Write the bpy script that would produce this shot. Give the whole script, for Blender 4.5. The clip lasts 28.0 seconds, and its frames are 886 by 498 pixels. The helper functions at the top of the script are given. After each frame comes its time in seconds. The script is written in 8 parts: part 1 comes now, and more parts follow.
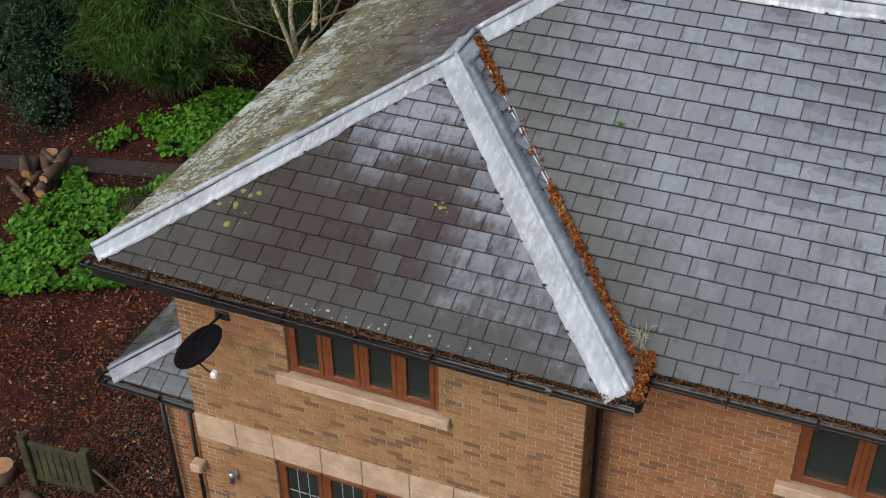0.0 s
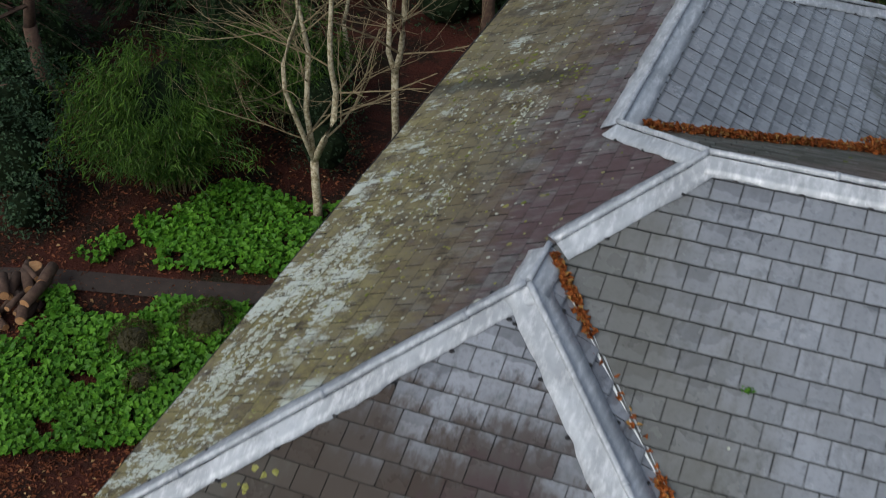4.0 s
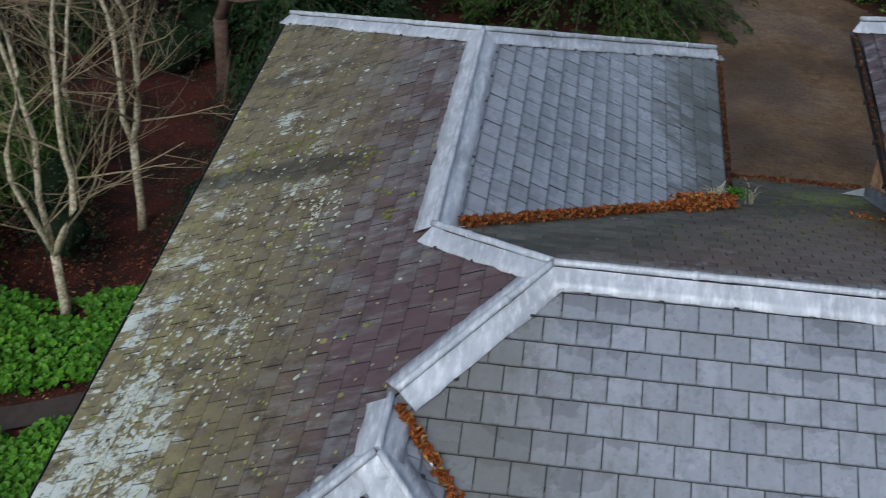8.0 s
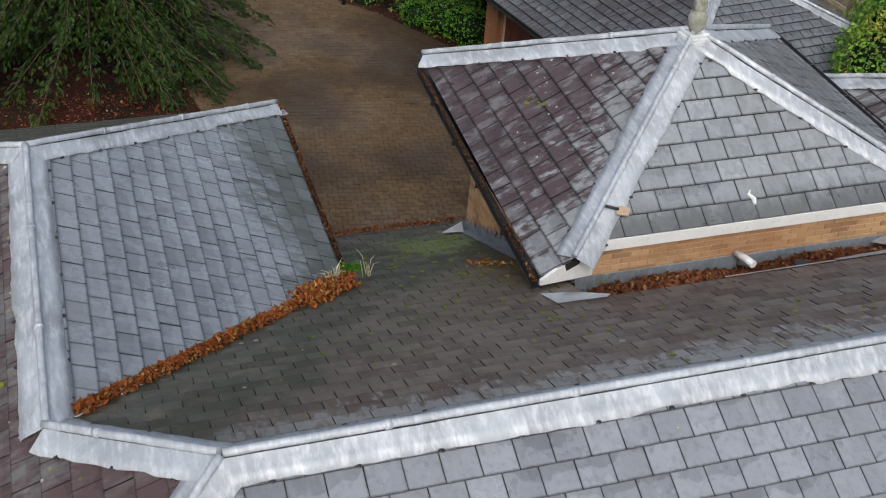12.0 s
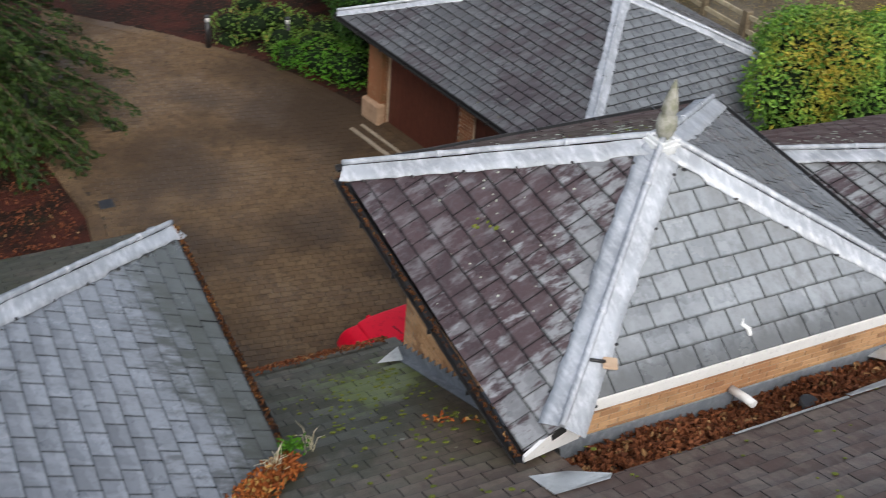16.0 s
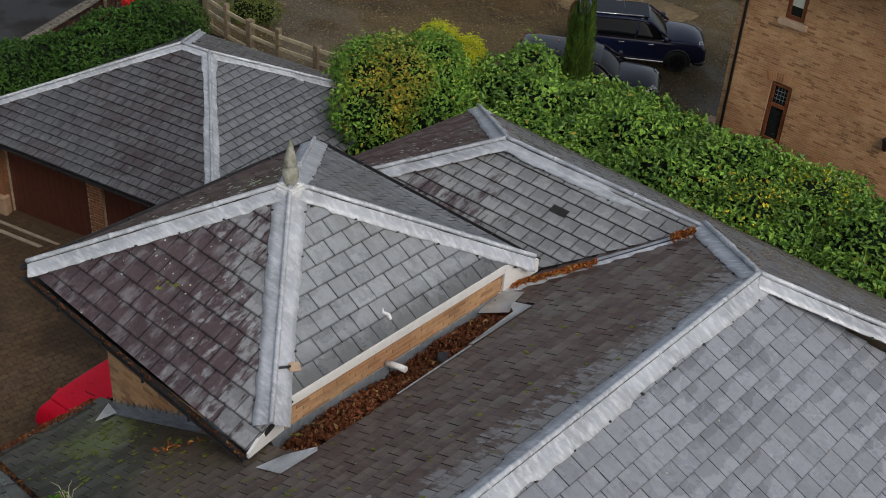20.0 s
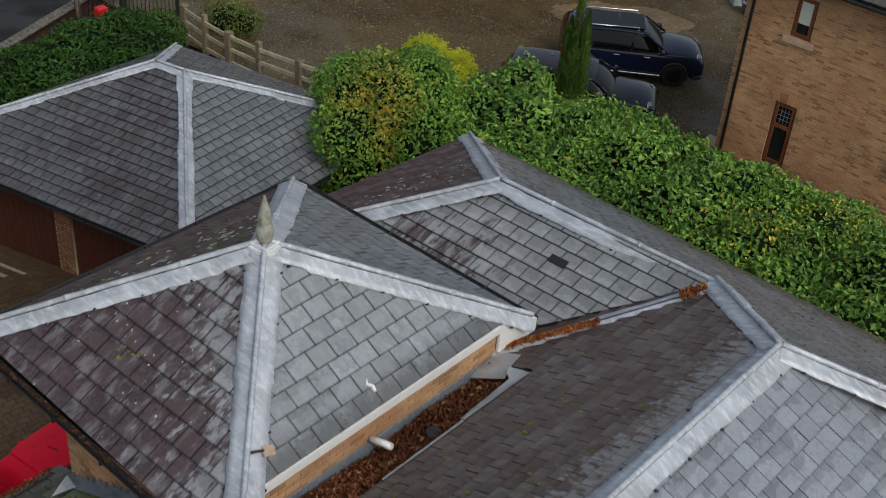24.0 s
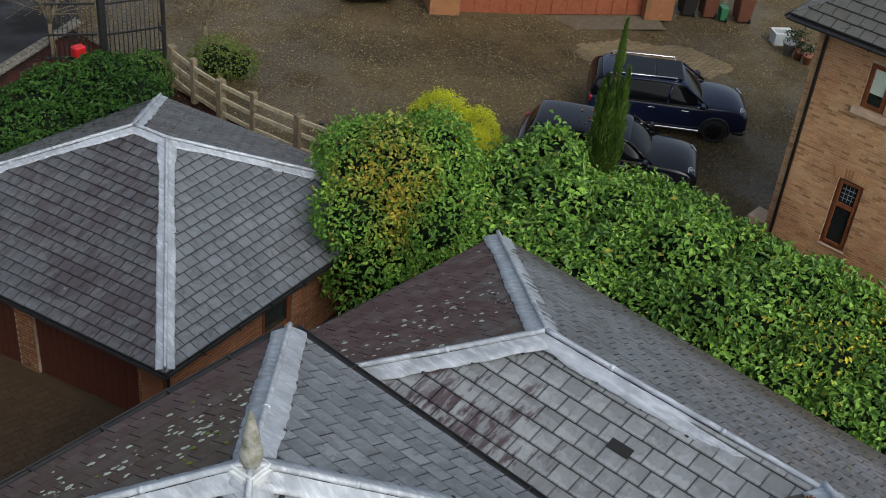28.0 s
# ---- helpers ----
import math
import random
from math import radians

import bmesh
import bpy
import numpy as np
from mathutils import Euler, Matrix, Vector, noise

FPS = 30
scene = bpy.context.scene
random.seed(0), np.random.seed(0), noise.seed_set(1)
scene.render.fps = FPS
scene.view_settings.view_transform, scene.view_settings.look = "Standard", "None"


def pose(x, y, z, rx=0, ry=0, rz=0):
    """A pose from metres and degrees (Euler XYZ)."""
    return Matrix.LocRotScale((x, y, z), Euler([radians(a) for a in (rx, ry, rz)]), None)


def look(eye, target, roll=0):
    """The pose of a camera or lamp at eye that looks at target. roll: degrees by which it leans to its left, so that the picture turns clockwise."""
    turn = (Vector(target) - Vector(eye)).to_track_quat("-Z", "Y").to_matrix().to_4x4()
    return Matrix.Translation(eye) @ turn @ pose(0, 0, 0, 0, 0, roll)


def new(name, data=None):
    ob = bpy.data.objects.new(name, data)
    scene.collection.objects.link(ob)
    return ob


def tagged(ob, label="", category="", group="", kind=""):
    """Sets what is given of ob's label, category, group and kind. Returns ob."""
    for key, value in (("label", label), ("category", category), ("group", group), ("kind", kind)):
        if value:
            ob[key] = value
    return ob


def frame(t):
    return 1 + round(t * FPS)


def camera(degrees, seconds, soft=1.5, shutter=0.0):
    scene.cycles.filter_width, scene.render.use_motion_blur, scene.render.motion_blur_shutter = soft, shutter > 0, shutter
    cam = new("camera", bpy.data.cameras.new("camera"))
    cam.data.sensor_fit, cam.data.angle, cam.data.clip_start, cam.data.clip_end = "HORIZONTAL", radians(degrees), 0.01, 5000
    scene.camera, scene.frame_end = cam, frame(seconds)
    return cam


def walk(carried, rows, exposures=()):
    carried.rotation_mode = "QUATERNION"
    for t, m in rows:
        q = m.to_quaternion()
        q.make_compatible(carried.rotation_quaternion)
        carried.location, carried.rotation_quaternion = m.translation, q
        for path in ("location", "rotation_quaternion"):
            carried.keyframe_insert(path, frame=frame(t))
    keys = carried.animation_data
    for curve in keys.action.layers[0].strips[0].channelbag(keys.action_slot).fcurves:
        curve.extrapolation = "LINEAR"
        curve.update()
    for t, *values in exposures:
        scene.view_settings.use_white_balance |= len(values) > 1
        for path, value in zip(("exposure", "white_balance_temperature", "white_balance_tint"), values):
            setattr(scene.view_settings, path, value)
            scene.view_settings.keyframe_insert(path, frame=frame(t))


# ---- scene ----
cam = camera(40.00, 28.0, soft=1.0, shutter=0.5)
PATH = [
    (0, (8.331, -9.041, 13.727), (6.779, -5.309, 10.784), -0.82),
    (0.5, (8.215, -8.853, 13.761), (6.662, -5.122, 10.816), -0.80),
    (1, (8.057, -8.531, 13.790), (6.498, -4.807, 10.841), -0.84),
    (1.5, (7.855, -8.117, 13.836), (6.293, -4.401, 10.878), -0.95),
    (2, (7.584, -7.626, 13.860), (6.024, -3.916, 10.894), -0.96),
    (2.5, (7.294, -7.080, 13.934), (5.730, -3.382, 10.954), -1.00),
    (3, (6.940, -6.503, 13.968), (5.378, -2.807, 10.985), -1.01),
    (3.5, (6.549, -5.860, 14.021), (4.986, -2.174, 11.026), -1.10),
    (4, (6.148, -5.180, 14.088), (4.584, -1.508, 11.077), -1.09),
    (4.5, (5.744, -4.532, 14.101), (4.181, -0.860, 11.089), -0.93),
    (6.5, (5.016, -3.689, 14.100), (4.005, 0.162, 11.075), 0.28),
    (7, (4.906, -3.595, 14.087), (3.914, 0.262, 11.063), 0.45),
    (7.5, (4.814, -3.455, 14.081), (4.049, 0.452, 11.057), 0.73),
    (8, (4.719, -3.291, 14.090), (4.216, 0.659, 11.066), 1.23),
    (8.5, (4.603, -3.099, 14.115), (4.252, 0.866, 11.090), 1.54),
    (9, (4.494, -2.899, 14.114), (4.141, 1.065, 11.086), 1.65),
    (9.5, (4.447, -2.678, 14.113), (4.457, 1.311, 11.098), 2.10),
    (10, (4.291, -2.387, 14.105), (5.013, 1.549, 11.107), 3.20),
    (10.5, (4.146, -2.051, 14.057), (5.117, 1.840, 11.071), 3.62),
    (11, (4.049, -1.724, 14.049), (5.164, 2.132, 11.067), 3.94),
    (11.5, (3.963, -1.371, 14.023), (5.154, 2.466, 11.046), 4.24),
    (12, (3.904, -1.013, 14.003), (5.288, 2.768, 11.039), 4.63),
    (12.5, (3.857, -0.644, 13.997), (5.244, 3.136, 11.032), 4.86),
    (14.5, (3.852, 0.978, 14.164), (5.348, 4.672, 11.144), 4.65),
    (15, (3.871, 1.335, 14.132), (5.501, 4.982, 11.125), 4.94),
    (15.5, (3.924, 1.658, 14.138), (5.681, 5.249, 11.135), 5.05),
    (16, (3.913, 1.924, 14.187), (5.832, 5.438, 11.192), 5.35),
    (16.5, (4.033, 2.256, 14.077), (6.371, 5.548, 11.129), 5.99),
    (17, (4.321, 2.626, 13.944), (7.066, 5.618, 11.027), 5.89),
    (17.5, (4.387, 3.004, 13.788), (7.475, 5.693, 10.918), 6.66),
    (18, (4.423, 2.930, 14.014), (7.621, 5.454, 11.115), 7.04),
    (18.5, (4.352, 2.849, 14.078), (7.606, 5.299, 11.178), 6.39),
    (18.7, (4.352, 2.849, 14.078), (7.606, 5.299, 11.178), 6.39),
    (18.8, (3.416, 1.850, 14.883), (6.645, 4.370, 12.014), 5.65),
    (18.9, (2.801, 1.193, 15.412), (6.013, 3.758, 12.565), 5.17),
    (19, (2.513, 0.905, 15.729), (5.710, 3.488, 12.882), 4.88),
    (19.2, (1.964, 0.300, 16.132), (5.152, 2.925, 13.314), 4.53),
    (19.5, (1.890, 0.221, 16.196), (5.076, 2.852, 13.380), 4.48),
    (20, (1.852, 0.188, 16.192), (5.038, 2.818, 13.376), 4.53),
    (20.5, (1.818, 0.117, 16.186), (5.006, 2.745, 13.370), 4.50),
    (21, (1.768, 0.099, 16.193), (4.983, 2.694, 13.377), 4.40),
    (21.5, (1.777, 0.079, 16.191), (4.991, 2.673, 13.372), 4.41),
    (23.5, (2.530, 0.827, 16.138), (5.740, 3.405, 13.301), 4.82),
    (24, (3.073, 1.344, 16.113), (6.282, 3.915, 13.269), 5.08),
    (24.5, (3.704, 1.919, 16.109), (6.909, 4.481, 13.252), 5.29),
    (25, (4.309, 2.531, 16.102), (7.511, 5.082, 13.231), 5.55),
    (25.5, (4.899, 3.102, 16.051), (8.099, 5.649, 13.175), 5.78),
    (26, (5.468, 3.650, 16.000), (8.664, 6.194, 13.116), 5.98),
    (26.5, (5.683, 4.003, 15.960), (8.882, 6.539, 13.073), 6.06),
    (27, (5.699, 4.176, 15.947), (8.901, 6.705, 13.057), 6.14),
    (27.5, (5.762, 4.281, 15.928), (8.962, 6.812, 13.038), 6.14),
    (28, (5.867, 4.406, 15.873), (9.068, 6.944, 12.988), 6.18),
]
LIGHT = [(0, 0.15, 6350, 10), (2, 0.11, 6300, 9), (4, -0.14, 6200, 8), (8, 0.03, 5800, 9), (9, 0.17, 6000, 9), (10, 0.22, 6150, 10), (12, 0.37, 6450, 10), (15, 0.73, 6550, 11), (16, 0.65, 6450, 11), (17, 0.47, 6300, 11), (18.2, 0.2, 6500, 11), (19, -0.2, 6650, 11), (20, -0.05, 6650, 11), (24, -0.04, 6400, 9), (28, 0.27, 6250, 8)]
walk(cam, [(t, look(eye, target, roll)) for t, eye, target, roll in PATH], LIGHT)

# ---- sky and sun: a bright overcast afternoon ----
world = bpy.data.worlds.new("sky")
scene.world = world
world.use_nodes = True
wn, wl = world.node_tree.nodes, world.node_tree.links
sky = wn.new("ShaderNodeTexSky")
sky.sky_type = "NISHITA"
sky.sun_disc = False
sky.sun_elevation, sky.sun_rotation = radians(38), radians(200)
sky.air_density, sky.dust_density, sky.ozone_density = 1.0, 3.0, 1.0
soft_sky = wn.new("ShaderNodeHueSaturation")
soft_sky.inputs["Saturation"].default_value = 0.55
wl.new(sky.outputs["Color"], soft_sky.inputs["Color"])
wl.new(soft_sky.outputs["Color"], wn["Background"].inputs["Color"])
wn["Background"].inputs["Strength"].default_value = 0.15

sun = new("sun", bpy.data.lights.new("sun", "SUN"))
sun.data.energy, sun.data.angle, sun.data.color = 0.9, radians(25), (1.0, 0.96, 0.9)
sun.matrix_world = look((0, 0, 30), (0.2 * 20, 0.75 * 20, 30 - 0.9 * 20))

# ---- materials ----
def mat(name, color, rough=0.6, metal=0.0, spec=0.5):
    m = bpy.data.materials.new(name)
    m.use_nodes = True
    b = m.node_tree.nodes["Principled BSDF"]
    b.inputs["Base Color"].default_value = (*color, 1)
    b.inputs["Roughness"].default_value = rough
    b.inputs["Metallic"].default_value = metal
    b.inputs["Specular IOR Level"].default_value = spec
    return m


class Nodes:
    """A short way to write node trees."""

    def __init__(self, m):
        self.m, self.t = m, m.node_tree
        self.b = self.t.nodes["Principled BSDF"]

    def add(self, kind, **values):
        n = self.t.nodes.new("ShaderNode" + kind)
        for key, value in values.items():
            n.inputs[key.replace("_", " ")].default_value = value
        return n

    def put(self, source, node, socket):
        self.t.links.new(source, node.inputs[socket])

    def place(self):
        return self.add("NewGeometry").outputs["Position"]

    def local(self):
        return self.add("TexCoord").outputs["Object"]

    def noise(self, scale, detail=4.0, where=None, rough=0.55, stretch=None):
        n = self.add("TexNoise", Scale=scale, Detail=detail, Roughness=rough)
        where = where or self.place()
        if stretch:
            v = self.add("VectorMath")
            v.operation = "MULTIPLY"
            v.inputs[1].default_value = stretch
            self.put(where, v, 0)
            where = v.outputs[0]
        self.put(where, n, "Vector")
        return n.outputs["Fac"]

    def band(self, source, low, high, a=0.0, b=1.0):
        n = self.add("MapRange")
        n.interpolation_type = "SMOOTHSTEP"
        for key, value in (("From Min", low), ("From Max", high), ("To Min", a), ("To Max", b)):
            n.inputs[key].default_value = value
        self.put(source, n, "Value")
        return n.outputs["Result"]

    def calc(self, op, a, b=0.0):
        n = self.add("Math")
        n.operation = op
        for k, v in enumerate((a, b)):
            if isinstance(v, (int, float)):
                n.inputs[k].default_value = v
            else:
                self.put(v, n, k)
        return n.outputs[0]

    def mix(self, fac, a, b, blend="MIX"):
        n = self.add("Mix")
        n.data_type, n.blend_type = "RGBA", blend
        for key, v in ((0, fac), (6, a), (7, b)):
            if isinstance(v, (int, float)):
                n.inputs[key].default_value = v
            elif isinstance(v, tuple):
                n.inputs[key].default_value = (*v, 1)
            else:
                self.put(v, n, key)
        return n.outputs[2]

    def chance(self):
        """A random number for each object and each joined piece."""
        return self.calc("FRACT", self.calc("ADD", self.add("ObjectInfo").outputs["Random"], self.add("NewGeometry").outputs["Random Per Island"]))

    def axis(self, k):
        s = self.add("SeparateXYZ")
        self.put(self.place(), s, 0)
        return s.outputs[k]

    def slant(self, lean):
        """A number that grows along a slanting line: x, y and z each times its share, plus the last."""
        d = self.add("VectorMath")
        d.operation = "DOT_PRODUCT"
        d.inputs[1].default_value = lean[:3]
        self.put(self.place(), d, 0)
        return self.calc("ADD", d.outputs["Value"], lean[3])

    def dots(self, scale, size, few):
        """Ragged round spots, and a random number for each."""
        v = self.add("TexVoronoi", Scale=scale, Randomness=1.0)
        self.put(self.place(), v, "Vector")
        parts = self.add("SeparateColor")
        self.put(v.outputs["Color"], parts, 0)
        reach = self.calc("MULTIPLY", parts.outputs[2], size)
        edge = self.calc("ADD", v.outputs["Distance"], self.calc("MULTIPLY", self.calc("SUBTRACT", self.noise(30, 3), 0.5), 0.14))
        return self.calc("MULTIPLY", self.calc("LESS_THAN", edge, reach), self.calc("LESS_THAN", parts.outputs[0], few)), parts.outputs[1]

    def color(self, c):
        self.put(c, self.b, "Base Color")

    def rough(self, r):
        self.put(r, self.b, "Roughness")

    def bump(self, height, strength=0.3, distance=0.01):
        n = self.add("Bump", Strength=strength, Distance=distance)
        self.put(height, n, "Height")
        self.put(n.outputs["Normal"], self.b, "Normal")


def slate_mat(name, grey, purple, share, spots=0.0, rough=(0.22, 0.5), wash=0.5, run=1, dry=None, tail=0.7, lean=None, blots=(), layers=(), keen=0.16, streak=0.3, dried=1.3, joint=0.075):
    """Natural slate: grey and purple pieces, rain streaks down the slope, drying tails, and stains where the roof carries them.
    dry: (least, most) height of the dried part of a slate. lean: (x, y, z, c) shifts the share of purple over the roof.
    layers: functions that give a cover and a colour from the tree and its streaks."""
    m = mat(name, grey, 0.4)
    n = Nodes(m)
    c = n.chance()
    sep = n.add("SeparateXYZ")
    n.put(n.add("UVMap").outputs["UV"], sep, 0)
    along, up = sep.outputs[0], sep.outputs[1]
    one = n.calc("FRACT", n.calc("MULTIPLY", c, 7.31))
    two = n.calc("FRACT", n.calc("MULTIPLY", c, 13.7))
    tone = n.mix(one, tuple(0.83 * v for v in grey), tuple(1.13 * v for v in grey))
    patch = n.noise(0.55, 3)
    smear = n.noise(9.0, 4, rough=0.65, stretch=tuple(0.14 if k == run else 1.0 for k in range(3)))
    pick = n.calc("ADD", n.calc("ADD", patch, n.calc("MULTIPLY", two, 0.14)), smear)
    if lean:
        pick = n.calc("ADD", pick, n.slant(lean))
    tone = n.mix(n.band(pick, 1.3 - share - keen / 2, 1.3 - share + keen), tone, purple)
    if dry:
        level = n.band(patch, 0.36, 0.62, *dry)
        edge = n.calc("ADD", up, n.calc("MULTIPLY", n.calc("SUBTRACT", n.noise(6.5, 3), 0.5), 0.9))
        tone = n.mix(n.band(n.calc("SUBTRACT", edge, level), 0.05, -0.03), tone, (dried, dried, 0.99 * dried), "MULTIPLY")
    long = n.noise(6.0, 4, rough=0.6, stretch=tuple(0.07 if k == run else 1.0 for k in range(3)))
    tone = n.mix(n.band(long, 0.48, 0.66, 0.0, streak), tone, tuple(1.75 * v for v in grey))
    grain = n.noise(16, 6, rough=0.72)
    tone = n.mix(n.band(grain, 0.45, 0.75, 0.0, 0.45), tone, tuple(0.55 * v for v in grey))
    wet = n.noise(3.2, 4, rough=0.6)
    for layer in layers:
        cover, col = layer(n, smear, up, two)
        tone = n.mix(cover, tone, col)
    for col, centre, inner, outer, most in blots:
        d = n.add("VectorMath")
        d.operation = "DISTANCE"
        d.inputs[1].default_value = centre
        n.put(n.place(), d, 0)
        rag = n.calc("ADD", n.calc("MULTIPLY", n.calc("ADD", n.noise(1.3, 5, rough=0.65), n.calc("MULTIPLY", smear, 1.1)), 1.6), n.calc("MULTIPLY", n.calc("SUBTRACT", n.calc("ADD", up, two), 1.0), 0.45))
        tone = n.mix(n.band(n.calc("ADD", d.outputs["Value"], rag), outer + 1.68, inner + 1.68, 0.0, most), tone, col)
    if spots:
        for scale, size in ((6.0, 0.2), (11.0, 0.22)):
            dot, kind = n.dots(scale, size, spots)
            tone = n.mix(n.calc("MULTIPLY", dot, 0.85), tone, n.mix(kind, (0.5, 0.52, 0.46), (0.34, 0.35, 0.27)))
    # algae and wear along the tail and the sides of each slate
    ragged = n.calc("ADD", up, n.calc("MULTIPLY", n.calc("SUBTRACT", n.noise(25, 4), 0.5), 0.12))
    tone = n.mix(n.band(ragged, joint, 0.005, 0.0, tail), tone, (0.26, 0.27, 0.25), "MULTIPLY")
    tone = n.mix(n.band(n.calc("ABSOLUTE", n.calc("SUBTRACT", along, 0.5)), 0.5 - 0.6 * joint, 0.5, 0.0, tail), tone, (0.6, 0.6, 0.58), "MULTIPLY")
    n.color(tone)
    n.rough(n.band(n.calc("ADD", n.calc("MULTIPLY", wet, 0.7), n.calc("MULTIPLY", two, 0.3)), 0.3, 0.7, *rough))
    n.bump(n.calc("ADD", n.noise(38, 5, rough=0.7), n.calc("MULTIPLY", n.noise(5, 3), 1.5)), 0.35, 0.004)
    n.b.inputs["Specular IOR Level"].default_value = wash
    return m


def fade(lean, col, lo, hi, most=0.85, fray=0.5, rag=0.9, clump=None):
    """A stain that grows along a slanting line, ragged and drawn out down the slope. clump: how much of it stays in patches."""
    def layer(n, smear, up, two):
        edge = n.calc("ADD", n.slant(lean), n.calc("MULTIPLY", n.calc("SUBTRACT", smear, 0.5), 2 * fray))
        edge = n.calc("ADD", edge, n.calc("MULTIPLY", n.calc("SUBTRACT", n.noise(1.1, 5, rough=0.65), 0.5), 2 * rag))
        cover = n.band(edge, lo, hi, 0.0, most)
        if clump:
            cover = n.calc("MULTIPLY", cover, n.band(n.noise(clump[0], 6, rough=0.75), clump[1], clump[2]))
        return cover, col
    return layer


def crust(lean, lo, hi, level, col, scale=5.0, most=0.9):
    """Broken crusts of lichen."""
    def layer(n, smear, up, two):
        zone = n.band(n.calc("ADD", n.slant(lean), n.calc("MULTIPLY", n.calc("SUBTRACT", n.noise(0.9, 3), 0.5), 2.4)), lo, hi)
        big = n.noise(1.5, 3, rough=0.6)
        fine = n.noise(scale, 8, rough=0.82, stretch=(0.6, 1.0, 0.8))
        both = n.calc("ADD", n.calc("MULTIPLY", big, 0.55), n.calc("MULTIPLY", fine, 0.6))
        return n.calc("MULTIPLY", zone, n.band(both, level, level + 0.035, 0.0, most)), col
    return layer


def fleck(lean, lo, hi, scale, size, share_of, a, b, most=0.9):
    """Round lichen of two colours, thinning out over the roof."""
    def layer(n, smear, up, two):
        dot, kind = n.dots(scale, size, share_of)
        return n.calc("MULTIPLY", n.calc("MULTIPLY", dot, n.band(n.slant(lean), lo, hi)), most), n.mix(n.band(kind, 0.45, 0.55), a, b)
    return layer


def belt(lean, half, col, start, stop, most=0.8):
    """A dark trail of run-off across the slope. start, stop: its ends along x."""
    def layer(n, smear, up, two):
        off = n.calc("ABSOLUTE", n.calc("ADD", n.slant(lean), n.calc("MULTIPLY", n.calc("SUBTRACT", n.noise(2.2, 4), 0.5), 0.5)))
        cover = n.calc("MULTIPLY", n.band(off, half, half * 0.35, 0.0, most), n.band(n.axis(0), stop, start))
        return n.calc("MULTIPLY", cover, n.band(n.noise(5, 4), 0.3, 0.5)), col
    return layer


# wet dark edges, with the shadow line under each tail put into the colour
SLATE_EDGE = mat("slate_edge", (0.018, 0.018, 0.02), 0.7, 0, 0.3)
GREY, DARK = (0.165, 0.177, 0.2), (0.085, 0.092, 0.1)
ALGAE, RUSTY = (0.082, 0.078, 0.05), (0.05, 0.036, 0.026)
DEEP_PURPLE = (0.057, 0.039, 0.042)
CRUST = (0.44, 0.49, 0.44)
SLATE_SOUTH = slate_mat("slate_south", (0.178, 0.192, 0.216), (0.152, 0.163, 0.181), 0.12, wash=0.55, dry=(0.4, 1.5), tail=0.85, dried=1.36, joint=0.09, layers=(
    fade((0, 0, -1, 6.15), (0.125, 0.13, 0.133), -0.1, 0.7, 0.75, 0.35, 0.6),
    fade((-0.9, -0.55, 0, 7.0), ALGAE, -0.3, 1.1, 0.6, 0.3, 0.9)))
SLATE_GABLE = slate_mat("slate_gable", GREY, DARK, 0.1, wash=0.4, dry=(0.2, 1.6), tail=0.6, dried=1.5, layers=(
    fade((-0.22, -0.75, 0, 1.85), (0.066, 0.062, 0.054), -0.3, 0.6, 0.93, 0.7, 0.6),), blots=(
    ((0.07, 0.063, 0.048), (1.9, 0.7, 5.5), 0.9, 2.0, 0.7), (RUSTY, (2.5, 1.2, 5.85), 0.5, 1.5, 0.8), (RUSTY, (3.7, 1.6, 6.1), 0.4, 1.2, 0.85), ((0.062, 0.04, 0.042), (3.8, 1.3, 5.9), 0.1, 0.8, 0.7)))
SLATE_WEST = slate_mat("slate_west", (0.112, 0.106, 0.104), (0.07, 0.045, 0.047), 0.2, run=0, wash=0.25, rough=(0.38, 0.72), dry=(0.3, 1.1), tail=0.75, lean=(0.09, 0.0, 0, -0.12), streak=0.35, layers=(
    fade((-0.75, -0.03, 0, 2.0), (0.142, 0.118, 0.058), -0.45, 0.6, 0.85, 0.45, 0.8, (6.0, 0.25, 0.5)),
    fade((-0.3, -0.05, 0, 1.2), (0.05, 0.042, 0.032), -0.4, 0.5, 0.8, 0.6, 0.9, (3.2, 0.5, 0.62)),
    fade((-0.9, -0.16, 0, 2.3), (0.22, 0.196, 0.082), -0.3, 0.7, 0.8, 0.5, 0.7, (4.0, 0.42, 0.6)),
    crust((-0.8, -0.22, 0, 2.4), 0.2, 1.1, 0.586, (0.52, 0.57, 0.52), 10.0), crust((-0.5, -0.05, 0, 1.6), 0.0, 0.8, 0.64, CRUST),
    fleck((-0.35, -0.03, 0, 1.45), 0.0, 0.5, 5.5, 0.24, 0.3, (0.5, 0.54, 0.47), (0.26, 0.25, 0.06)), fleck((-0.3, -0.02, 0, 1.5), 0.0, 0.4, 12.0, 0.3, 0.2, (0.46, 0.48, 0.4), (0.26, 0.26, 0.1)),
    belt((0.36, 1.0, 0, -9.15), 0.3, (0.035, 0.032, 0.02), 2.0, 2.7), belt((0.2, 1.0, 0, -11.6), 0.22, (0.05, 0.042, 0.03), 1.4, 2.4, 0.6)))
